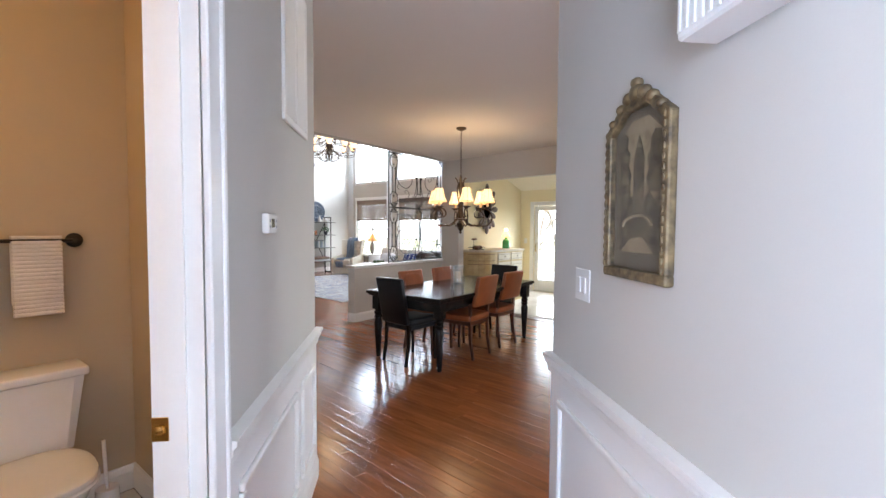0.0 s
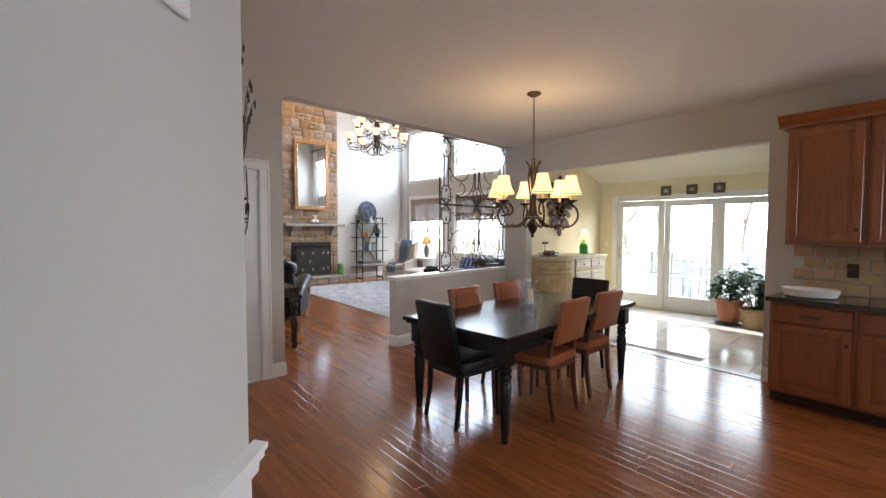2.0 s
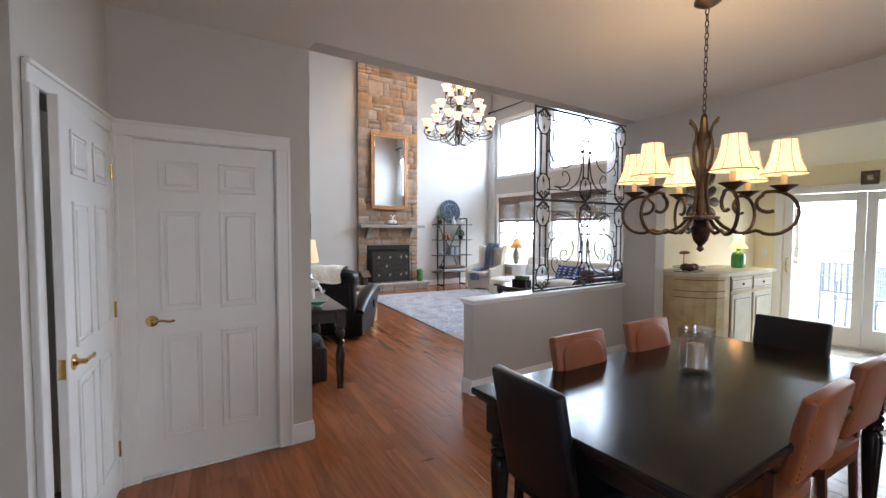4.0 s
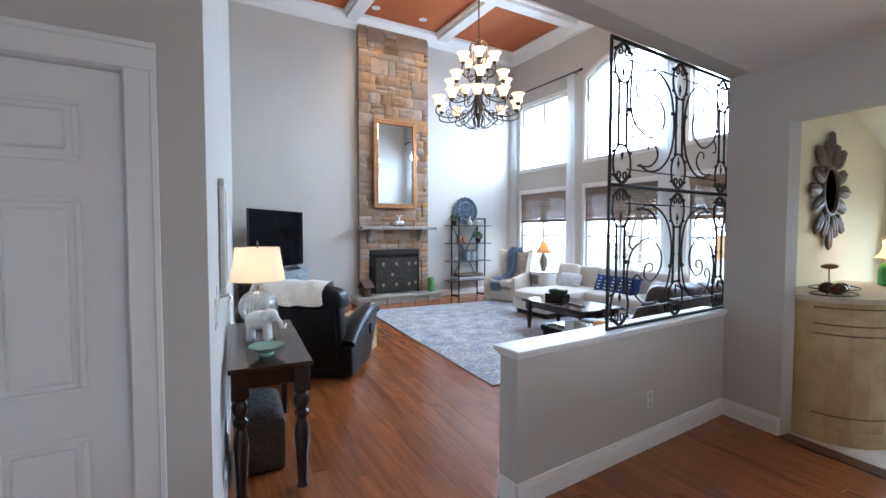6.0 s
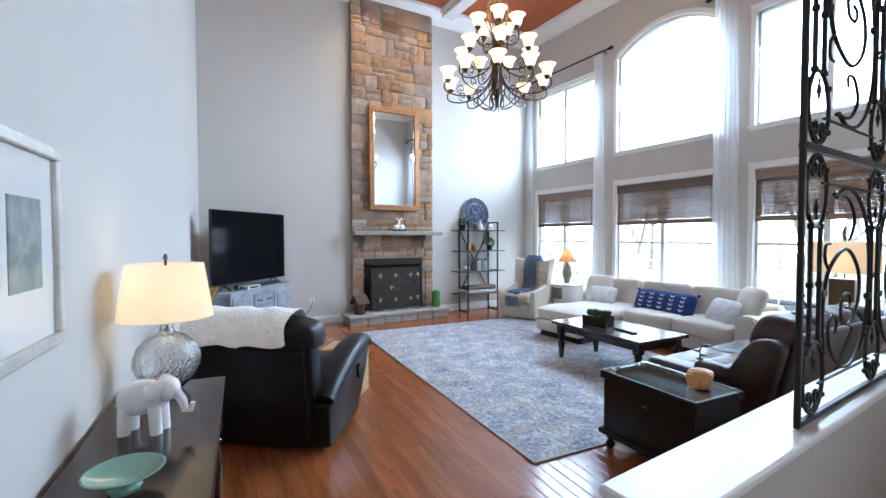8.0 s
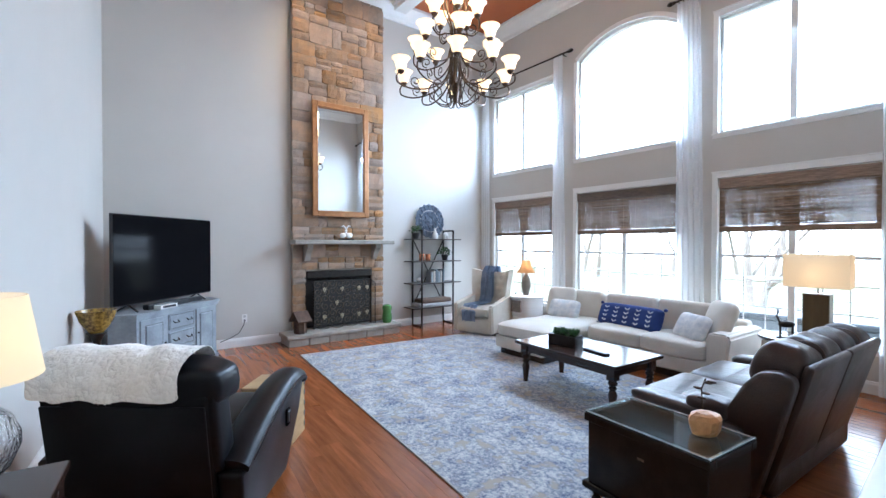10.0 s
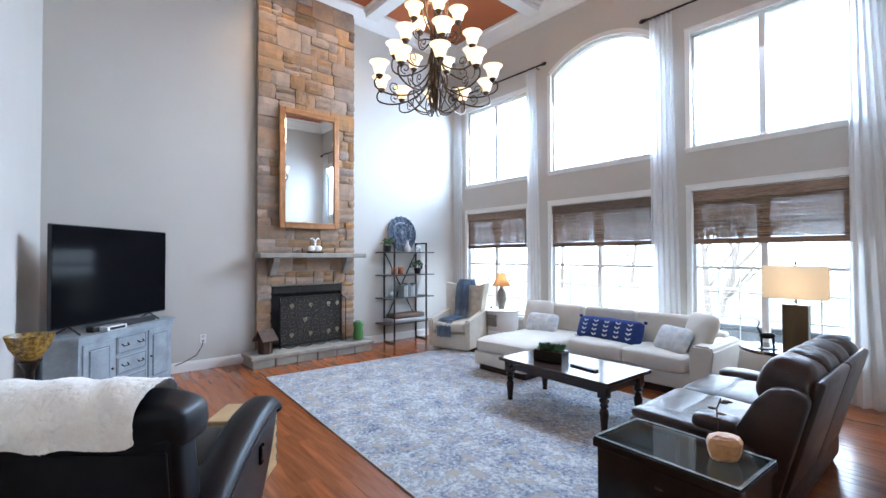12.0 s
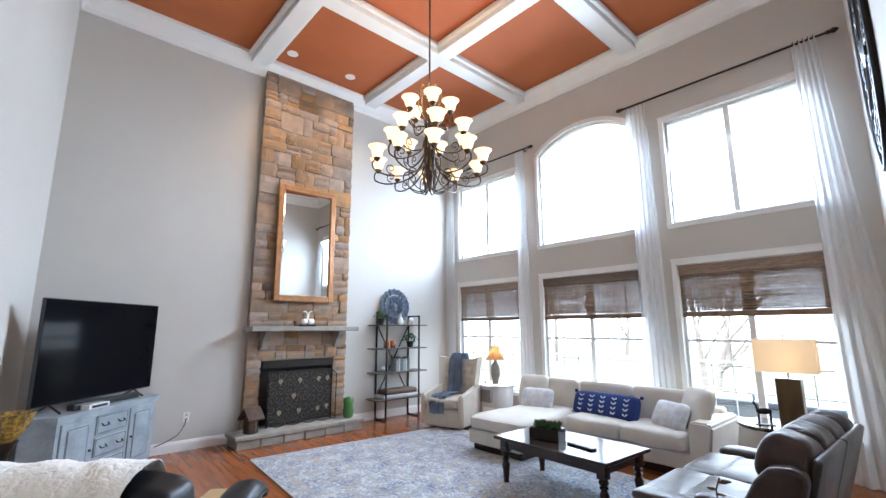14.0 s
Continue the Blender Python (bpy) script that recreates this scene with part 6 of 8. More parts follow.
plate(CM @ Matrix.Translation((6.55, 0.0, 1.19)), "white single light switch plate", "switch")
t = thing("key_hook", CM @ Matrix.Translation((6.53, 0.012, 1.17)), "small grey hook with a white tag hanging at the switch", "hook")
part("hook", tube([(0, 0, 0.03), (0, 0.04, 0.04), (0, 0.05, 0.02)], 0.008), STEEL, t)
part("tag", box(-0.03, 0.03, 0.035, 0.05, -0.10, 0.02, 0.008, 2), PORCELAIN, t)

# display trunk
tk = thing("display_chest", pose(-6.22, 5.90, 0, 0, 0, -4) @ Matrix.Diagonal((0.86, 0.88, 1, 1)), "black display chest with a glass top and bun feet", "chest")
part("body", box(-0.40, 0.40, -0.24, 0.24, 0.12, 0.50, 0.008, 2), BLACKWOOD, tk)
fr = part("top_frame", merge(box(-0.42, 0.42, -0.26, -0.20, 0.50, 0.545, 0.004), merge(box(-0.42, 0.42, 0.20, 0.26, 0.50, 0.545, 0.004), merge(box(-0.42, -0.36, -0.20, 0.20, 0.50, 0.545, 0.004), box(0.36, 0.42, -0.20, 0.20, 0.50, 0.545, 0.004)))), BLACKWOOD, tk)
part("glass_top", box(-0.415, 0.415, -0.255, 0.255, 0.546, 0.554, 0.002), glassy("smoked_top_glass", (0.75, 0.88, 0.90)), tk)
part("lid_panel", box(-0.36, 0.36, -0.20, 0.20, 0.505, 0.515), BLACKWOOD, tk)
part("keyhole", box(-0.022, 0.022, -0.245, -0.24, 0.40, 0.412, 0.001), BRONZE, tk)
part("side_moulding", box(-0.43, 0.43, -0.27, 0.27, 0.10, 0.14, 0.012, 2), BLACKWOOD, tk)
EDGE = surf("bevelled_glass_edge", (0.70, 0.82, 0.84), None, 4, 0.06, metal=0.8)
for a, b, c, d in ((-0.417, 0.417, -0.257, -0.238), (-0.417, 0.417, 0.238, 0.257), (-0.417, -0.398, -0.238, 0.238), (0.398, 0.417, -0.238, 0.238)):
    part("glass_bevel", box(a, b, c, d, 0.5545, 0.558, 0.0015), EDGE, tk)
for x in (-0.36, 0.36):
    for y in (-0.20, 0.20):
        part("foot", lathe([(0.02, 0), (0.036, 0.02), (0.03, 0.045), (0.02, 0.055), (0.038, 0.09), (0.03, 0.12)], 14, m=Matrix.Translation((x, y, 0))), BLACKWOOD, tk, smooth=True)
t = thing("crystal_lamp", pose(-6.02, 5.93, 0.554, 0, 0, 20), "rough orange salt crystal on the display chest", "crystal")
bm = blob(0, 0, 0.06, 0.075, 0.055, 0.062, 0.6, 0.7, 10, 7)
for v_ in bm.verts:
    v_.co += Vector((noise.noise(v_.co * 18), noise.noise(v_.co * 18 + Vector((5, 0, 0))), noise.noise(v_.co * 18 + Vector((0, 5, 0))))) * 0.014
part("crystal", bm, surf("salt_crystal", (0.75, 0.40, 0.16), (0.55, 0.26, 0.09), 14, 0.4, bump=0.4), t)
t = thing("metal_sprig", pose(-6.09, 6.05, 0.554), "small dark metal leaf sprig ornament", "ornament")
part("stem", tube([(0, 0, 0), (0.005, 0, 0.10), (0.0, 0, 0.2), (0.02, 0, 0.26)], 0.004), BRONZE, t)
bm = bmesh.new()
for k, (x, z) in enumerate(((0.0, 0.15), (0.02, 0.18), (-0.02, 0.2), (0.03, 0.24), (0.05, 0.25))):
    blob(x, 0.0, z, 0.025, 0.012, 0.008, 1, 1, 8, 5, bm)
part("leaves", bm, BRONZE, t)
part("foot", lathe([(0.03, 0), (0.03, 0.006), (0.0, 0.01)], 12), BRONZE, t)

# brown leather reclining love seat, its back to the half wall
bs = thing("leather_loveseat", pose(-6.27, 7.27, 0, 0, 0, -92), "dark brown leather reclining love seat with a tufted pillow back", "sofa")
part("base", box(-0.76, 0.76, -0.38, 0.30, 0.06, 0.33, 0.03, 2), BROWNLEATHER, bs, smooth=True)
part("rear_skirt", box(-0.70, 0.70, 0.24, 0.40, 0.03, 0.24, 0.05, 3), BROWNLEATHER, bs, smooth=True)
for x in (-0.6, 0.6):
    for y in (-0.3, 0.25):
        part("foot", box(x - 0.04, x + 0.04, y - 0.04, y + 0.04, 0, 0.065, 0.008), BLACKPLASTIC, bs)
RECLINE = Matrix.Translation((0, 0.33, 0.14)) @ Matrix.Rotation(radians(-15), 4, "X")
# Seam colour holds both the tan stitching and the highlight along it.
SEAM = surf("stitching_with_highlight", (0.10, 0.055, 0.038), None, 20, 0.35)
for x in (-0.355, 0.355):
    part("footrest_pad", blob(x, -0.44, 0.25, 0.345, 0.075, 0.17, 0.35, 0.3, 28, 14), BROWNLEATHER, bs, smooth=True)
    part("seat_roll", blob(x, -0.335, 0.425, 0.35, 0.15, 0.075, 0.55, 0.3, 32, 12), BROWNLEATHER, bs, smooth=True)
    part("seat_cushion", blob(x, -0.03, 0.415, 0.35, 0.235, 0.085, 0.5, 0.3, 32, 12), BROWNLEATHER, bs, smooth=True)
    bk = part("backrest", blob(x, -0.13, 0.40, 0.35, 0.10, 0.24, 0.45, 0.3, 32, 16, m=RECLINE), BROWNLEATHER, bs, smooth=True)
    for dx in (-0.178, 0.178):
        part("head_pillow", blob(x + dx, -0.115, 0.66, 0.186, 0.135, 0.155, 0.72, 0.36, 32, 18, m=RECLINE), BROWNLEATHER, bk, smooth=True)
    part("tuft_seam", tube(flow([RECLINE @ Vector((x, -0.20 + 0.02 * abs(k - 3) / 3, 0.52)) if k == 0 else RECLINE @ Vector((x, -0.115 - 0.128 * math.cos(k * 0.52), 0.66 + 0.15 * math.sin(k * 0.52 - 0.25))) for k in range(0, 7)]), 0.005, 5), SEAM, bk)
    part("cross_seam", tube(flow([RECLINE @ Vector((x + u * 0.30, -0.246 + 0.05 * abs(u) ** 2 + 0.02 * math.cos(u * 9), 0.675)) for u in (-1, -0.66, -0.33, 0, 0.33, 0.66, 1)]), 0.004, 5), SEAM, bk)
    part("back_panel", box(x - 0.352, x + 0.352, 0.0, 0.05, -0.06, 0.76, 0.022, 3, m=RECLINE), BROWNLEATHER, bs, smooth=True)
for x in (-0.79, 0.79):
    am = part("arm", blob(x, -0.08, 0.27, 0.085, 0.38, 0.21, 0.3, 0.25, 28, 14), BROWNLEATHER, bs, smooth=True)
    part("arm_pad", blob(x, -0.15, 0.48, 0.098, 0.29, 0.05, 0.6, 0.4, 28, 12), BROWNLEATHER, am, smooth=True)
    part("arm_step", blob(x, 0.08, 0.535, 0.09, 0.13, 0.065, 0.6, 0.5, 24, 12), BROWNLEATHER, am, smooth=True)
    wing = bmesh.new()
    prism([(-0.03, 0.08), (0.34, 0.05), (0.44, 0.44), (0.525, 0.76), (0.515, 0.81), (0.45, 0.835), (0.35, 0.815), (0.275, 0.73), (0.16, 0.50)], -0.055, 0.055, wing, Matrix.Translation((x, 0, 0)) @ Matrix(((0, 0, 1, 0), (1, 0, 0, 0), (0, 1, 0, 0), (0, 0, 0, 1))))
    bmesh.ops.bevel(wing, geom=wing.edges[:], offset=0.03, segments=3, affect="EDGES", profile=0.6)
    part("wing", wing, BROWNLEATHER, bs, smooth=True)

# side table and square lamp by the windows
t = thing("round_end_table", pose(-6.42, 8.86, 0), "round dark wooden end table beside the love seat", "end table")
part("tabletop", lathe([(0, 0.60), (0.31, 0.60), (0.32, 0.615), (0.31, 0.63), (0, 0.63)], 30), ESPRESSO, t)
part("pedestal", lathe([(0.05, 0.06), (0.04, 0.2), (0.06, 0.35), (0.035, 0.5), (0.08, 0.6)], 16), ESPRESSO, t, smooth=True)
for k in range(3):
    a = k * 2.094
    part("leg", tube([(0.03 * math.cos(a), 0.03 * math.sin(a), 0.16), (0.18 * math.cos(a), 0.18 * math.sin(a), 0.10), (0.27 * math.cos(a), 0.27 * math.sin(a), 0.015)], 0.022, 8), ESPRESSO, t)
shade_lamp("table_lamp", pose(-6.27, 8.90, 0.63, 0, 0, 4), "square brown wooden table lamp with a lit rectangular cream shade", None, surf("brown_lamp_wood", (0.14, 0.085, 0.03), (0.09, 0.055, 0.02), 6, 0.35, stretch=(3, 3, 0.5)), 0.505, 0.82, 0.245, 0.245, shade_cloth("lit_cream_shade", (1.0, 0.74, 0.42), 0.20, (0.56, 0.46, 0.34)), True)
dr = thing("deer_figurine", pose(-6.47, 8.74, 0.63, 0, 0, 30), "small dark metal deer figurine on the end table", "figurine")
bm = blob(0, 0, 0.13, 0.07, 0.025, 0.03, 0.9, 0.9, 12, 8)
for x in (-0.05, 0.05):
    for y in (-0.015, 0.015):
        tube([(x, y, 0.12), (x, y, 0.0)], 0.006, 6, bm)
tube([(-0.05, 0, 0.14), (-0.07, 0, 0.19), (-0.085, 0, 0.215)], 0.012, 8, bm)
for y in (-1, 1):
    tube([(-0.08, 0, 0.215), (-0.07, y * 0.02, 0.25), (-0.08, y * 0.03, 0.285)], 0.004, 5, bm)
box(-0.08, 0.08, -0.03, 0.03, 0, 0.008, bm=bm)
part("body", bm, IRON, dr, smooth=True)

# ---------- living room chandelier ----------
cx, cy = -8.90, 6.50
lc = thing("chandelier", pose(cx, cy, 0), "large bronze scroll chandelier with three tiers of lit amber glass shades", "chandelier")
part("chain", tube([(0, 0, 4.5), (0, 0, 5.88)], 0.010), BRONZE, lc)
part("canopy", lathe([(0.07, 5.88), (0.07, 5.86), (0.03, 5.83), (0, 5.82)], 18), BRONZE, lc)
part("spindle", lathe([(0.0, 3.10), (0.03, 3.14), (0.02, 3.20), (0.05, 3.28), (0.03, 3.4), (0.018, 3.6), (0.018, 4.3), (0.03, 4.35), (0.01, 4.42), (0.01, 4.52)], 14), BRONZE, lc, smooth=True)
for k in range(8):
    a = k * math.pi / 4
    c_, s_ = math.cos(a), math.sin(a)
    part("cage_rod", tube(flow([(r * c_, r * s_, z) for r, z in ((0.03, 3.25), (0.06, 3.5), (0.045, 3.75), (0.05, 3.95), (0.12, 4.12), (0.15, 4.27), (0.12, 4.38), (0.06, 4.38), (0.055, 4.30), (0.09, 4.27))]), 0.008), BRONZE, lc)
PT = lambda pts, a: [(r * math.cos(a), r * math.sin(a), z) for r, z in pts]
for k in range(10):
    a = k * math.pi / 5 + 0.31
    part("basket_loop", tube(flow(PT([(0.03, 3.42), (0.07, 3.26), (0.05, 3.14), (0.10, 3.10), (0.20, 3.13), (0.29, 3.22), (0.28, 3.31), (0.21, 3.33), (0.19, 3.27), (0.23, 3.25)], a)), 0.007), BRONZE, lc)
for tier, (n, R, Z, r0, z0) in enumerate(((10, 0.62, 3.40, 0.04, 3.62), (7, 0.44, 3.72, 0.035, 3.80), (5, 0.25, 4.06, 0.03, 3.95))):
    for k in range(n):
        a = k * 2 * math.pi / n + tier * 0.35
        drop = 0.16 if tier == 0 else 0.2
        dip = Z - drop
        pts = [(r0, z0), (r0 + 0.03, z0 - (z0 - dip) * 0.35), (R * 0.22, dip + (z0 - dip) * 0.30), (R * 0.48, dip + 0.015), (R * 0.80, dip - 0.01), (R * 1.04, dip + drop * 0.22), (R * 1.08, Z - drop * 0.35), (R * 1.03, Z - drop * 0.05), (R, Z)]
        arm = part("arm", tube(flow(PT(pts, a)), 0.009), BRONZE, lc)
        for off, rad in ((0.74, 0.06),):
            sp = [(R * off + rad * (1 - 0.75 * j / 14) * math.cos(-1.6 + j * 0.55), dip + rad + 0.01 + rad * (1 - 0.75 * j / 14) * math.sin(-1.6 + j * 0.55)) for j in range(15)]
            part("scroll", tube(PT(sp, a), 0.006, 5), BRONZE, arm)
        mm = Matrix.Translation((R * math.cos(a), R * math.sin(a), Z))
        part("bobeche", lathe([(0.012, -0.03), (0.032, -0.008), (0.042, 0.012), (0.02, 0.02)], 12, m=mm), BRONZE, arm)
        part("glass_shade", lathe([(0.026, 0.012), (0.052, 0.04), (0.062, 0.08), (0.072, 0.115), (0.102, 0.145), (0.096, 0.147), (0.066, 0.115), (0.0, 0.03)], 18, m=mm), BULBGLASS, arm, smooth=True)
lamp("chandelier_light", "POINT", pose(cx, cy, 4.35), 34, WARM, 0.25)
for x, y in ((-11.52, 5.86), (-11.49, 6.88)):
    t = thing("recessed_light", pose(x, y, 5.88), "lit round recessed ceiling light", "ceiling light", "recessed lights")
    part("trim_ring", lathe([(0.055, -0.006), (0.085, -0.006), (0.085, 0.0), (0.055, 0.0)], 20), WHITE, t)
    part("lens", lathe([(0.0, -0.003), (0.055, -0.003)], 20), glow("lit_lens", (1.0, 0.82, 0.6), 6), t)
for y in (5.86, 6.88):
    sp = lamp("downlight", "SPOT", look((-11.5, y, 5.86), (-11.7, y, 0)), 62, (1.0, 0.70, 0.42), 0.05)
    sp.data.spot_size, sp.data.spot_blend = radians(95), 0.9

# scroll-work panel high on the east wall
em, _ = along((-5.19, 6.5), (X0, WIN_Y))
wa = thing("iron_wall_art", em @ Matrix.Translation((1.28, 0.02, 3.62)), "large dark oval scroll-work iron panel high on the wall", "wall ornament")
for k, rad in ((1.0, 0.022), (0.86, 0.010)):
    part("oval_rim", tube([(0.62 * k * math.cos(g), 0.0, 0.92 * k * math.sin(g)) for g in (j * math.pi / 24 for j in range(49))], rad, 8), IRON, wa)
for k in range(12):
    g = k * math.pi / 6
    m_ = Matrix.Translation((0.40 * math.cos(g), 0.0, 0.60 * math.sin(g)))
    part("wall_scroll", tube([m_ @ Vector((p[1], 0, p[2])) for p in spiral(0, 0, 0.15, 1.5, g, 1 if k % 2 else -1, 26)], 0.012, 6), IRON, wa)
    part("spoke", tube([(0.10 * math.cos(g), 0, 0.14 * math.sin(g)), (0.54 * math.cos(g), 0, 0.80 * math.sin(g))], 0.009, 6), IRON, wa)
part("hub", lathe([(0.12, -0.012), (0.12, 0.01), (0.05, 0.025), (0.0, 0.03)], 20, m=Matrix.Rotation(radians(-90), 4, "X")), IRON, wa)

# ---------- wrought-iron grille over the half wall ----------
gr = thing("iron_grille", pose(-4.84, 0, 0, 0, 0, 3.15), "tall black wrought-iron scroll grille standing on the half wall", "grille")
GY0, GY1, GZ0, GZ1 = 4.90, 6.44, 0.874, 2.734
zm = (GZ0 + GZ1) / 2
for y in (GY0, GY1):
    part("end_post", box(-0.009, 0.009, y - 0.009, y + 0.009, GZ0, GZ1, 0.003), IRON, gr)
for z in (GZ0 + 0.012, GZ1 - 0.012):
    part("rail", box(-0.010, 0.010, GY0, GY1, z - 0.010, z + 0.010, 0.003), IRON, gr)
part("middle_rail", box(-0.014, 0.014, GY0, GY1, zm - 0.012, zm + 0.012, 0.003), IRON, gr)


def arc_pts(cy_, cz_, r, a0, a1, n=16, tall=1.0):
    return [(0, cy_ + r * math.cos(a0 + (a1 - a0) * k / n), cz_ + r * tall * math.sin(a0 + (a1 - a0) * k / n)) for k in range(n + 1)]


# scrolls of one field: (across from the outer column, up) in shares of the field
SWEEP = ((0.24, 0.05), (0.42, 0.0), (0.68, 0.04), (0.90, 0.20), (0.98, 0.48), (0.90, 0.80), (0.68, 0.96), (0.42, 0.98), (0.20, 0.88), (0.14, 0.75), (0.22, 0.68), (0.30, 0.72), (0.27, 0.78))
VOLUTE = ((0.05, 0.84), (0.03, 0.63), (0.14, 0.43), (0.46, 0.33), (0.72, 0.45), (0.74, 0.62), (0.56, 0.75), (0.39, 0.71), (0.40, 0.60), (0.53, 0.58), (0.56, 0.64), (0.49, 0.66))
HOOK = ((0.20, 0.04), (0.46, 0.05), (0.62, 0.16), (0.54, 0.27), (0.42, 0.27), (0.42, 0.21))
SPUR = ((0.14, 0.44), (0.06, 0.38), (0.07, 0.31), (0.15, 0.30))
for z0, z1, up_ in ((GZ0 + 0.024, zm - 0.016, False), (zm + 0.016, GZ1 - 0.024, True)):
    for y in (GY0 + 0.125, GY0 + 0.79, GY1 - 0.125):
        for zc, s_ in ((z0 + 0.125, 1), (z1 - 0.125, -1)):
            oval = part("oval", tube(arc_pts(y, zc, 0.092, 0, 2 * math.pi, 28, 1.34), 0.0068, 7), IRON, gr)
            for s in (-1, 1):
                heart = [(0.0, y + s * 0.036 + p[1], zc - s_ * 0.068 + p[2]) for p in spiral(0, 0, 0.036, 1.15, math.pi / 2 - s * math.pi / 2, -s * s_, 16)]
                part("curl", tube([(0, y + s * 0.004, zc - s_ * 0.118)] + heart, 0.0058, 6), IRON, oval)
                for dz in (-0.075, 0.075):
                    part("bead", blob(0, y + s * 0.088, zc + dz, 0.010, 0.012, 0.012, 1, 1, 10, 6), IRON, oval, smooth=True)
            part("spear", lathe([(0.004, 0.0), (0.007, 0.012), (0.004, 0.02), (0.014, 0.04), (0.009, 0.056), (0.0, 0.085)], 8, m=Matrix.Translation((0, y, zc + s_ * 0.10)) @ Matrix.Rotation(0 if s_ < 0 else math.pi, 4, "X") @ Matrix.Diagonal((0.6, 1, 1, 1))), IRON, oval)
        for dy in (-0.042, 0.042):
            part("bar", box(-0.0065, 0.0065, y + dy - 0.0065, y + dy + 0.0065, z0 + 0.235, z1 - 0.235, 0.002), IRON, gr)
            for zz in (z0 + 0.245, (z0 + z1) / 2, z1 - 0.245):
                part("collar", box(-0.010, 0.010, y + dy - 0.010, y + dy + 0.010, zz - 0.010, zz + 0.010, 0.003), IRON, gr)
    for yo, yi in ((GY0 + 0.185, GY0 + 0.735), (GY1 - 0.185, GY0 + 0.845)):
        lo, hi = z0 + 0.10, z1 - 0.10
        for nm, pts, rad, end in (("sweep_scroll", SWEEP, 0.0075, 0.005), ("volute", VOLUTE, 0.0072, 0.0045), ("hook_scroll", HOOK, 0.0068, 0.0045), ("spur", SPUR, 0.006, 0.0045)):
            part(nm, tube(flow([(0, yo + (yi - yo) * u, lo + (hi - lo) * (v if up_ else 1 - v)) for u, v in pts], 5), rad, 7, taper=end), IRON, gr, smooth=True)
        for u, v in ((0.97, 0.62), (0.02, 0.55)):
            part("collar", box(-0.010, 0.010, yo + (yi - yo) * u - 0.022, yo + (yi - yo) * u + 0.022, lo + (hi - lo) * (v if up_ else 1 - v) - 0.013, lo + (hi - lo) * (v if up_ else 1 - v) + 0.013, 0.003), IRON, gr)
        for zz in (z0 + 0.095, z1 - 0.095):
            part("link", tube([(0, min(yo, yi) - 0.01, zz), (0, max(yo, yi) + 0.01, zz)], 0.005), IRON, gr)

# ---------- dining room ----------
TABM = pose(-3.03, 4.07, 0, 0, 0, 1.5)
dt = thing("dining_table", TABM, "long black-painted dining table with turned legs", "dining table")
part("tabletop", box(-0.53, 0.53, -1.04, 1.04, 0.725, 0.76, 0.010, 2), BLACKWOOD, dt)
part("edge_moulding", box(-0.51, 0.51, -1.02, 1.02, 0.705, 0.725, 0.006), BLACKWOOD, dt)
part("apron", box(-0.44, 0.44, -0.94, 0.94, 0.60, 0.705), BLACKWOOD, dt)
for x in (-0.44, 0.44):
    for y in (-0.93, 0.93):
        turned_leg(x, y, 0.705, 0.16, dt, BLACKWOOD, 1.2, ((0.020, 0.0), (0.027, 0.03), (0.024, 0.06), (0.029, 0.09), (0.040, 0.50), (0.046, 0.70), (0.040, 0.78), (0.030, 0.80), (0.045, 0.83), (0.045, 0.86), (0.034, 0.88), (0.046, 0.91), (0.046, 0.94), (0.036, 0.96), (0.044, 1.0)))
COGNAC = surf("cognac_leather", (0.30, 0.088, 0.026), (0.21, 0.058, 0.018), 5, 0.38, bump=0.12, fine=140)
CHAIRWOOD = surf("red_brown_wood", (0.10, 0.035, 0.018), (0.06, 0.022, 0.012), 8, 0.3, stretch=(3, 3, 0.5))


def dining_chair(m, black):
    leather, wood = (BLACKLEATHER, BLACKWOOD) if black else (COGNAC, CHAIRWOOD)
    t = thing("dining_chair", m, "black leather parsons dining chair pushed up to the table" if black else "cognac leather dining chair with red-brown wooden legs", "dining chair", "chairs round the dining table")
    part("seat", blob(0, -0.01, 0.455, 0.215, 0.23, 0.045, 0.4, 0.18), leather, t, smooth=True)
    part("seat_frame", box(-0.195, 0.195, -0.21, 0.21, 0.375, 0.425, 0.006), leather if black else wood, t)
    tilt = Matrix.Translation((0, 0.215, 0.44)) @ Matrix.Rotation(radians(-11), 4, "X")
    z0 = 0.0 if black else 0.16
    bk_ = part("backrest", box(-0.205, 0.205, -0.022, 0.030, z0, 0.50, 0.016, 3, m=tilt), leather, t, smooth=True)
    if not black:
        part("back_pad", blob(0, -0.022, (z0 + 0.5) / 2, 0.165, 0.014, 0.135, 0.6, 0.35, m=tilt), leather, bk_, smooth=True)
        for k in range(15):
            for s in (-1, 1):
                part("nailhead", blob(s * 0.19, 0.031, z0 + 0.02 + k * 0.022, 0.004, 0.003, 0.004, 1, 1, 6, 4, m=tilt), BRASS, bk_)
    for x in (-0.18, 0.18):
        part("leg", tube([(x, -0.19, 0.40), (x, -0.20, 0.0)], 0.022, 4, taper=0.015), wood, t)
        part("leg", tube([(x, 0.20, 0.62 if not black else 0.45), (x, 0.195, 0.40), (x, 0.205, 0.2), (x, 0.24, 0.0)], 0.024, 4, taper=0.017), wood, t)
    return t


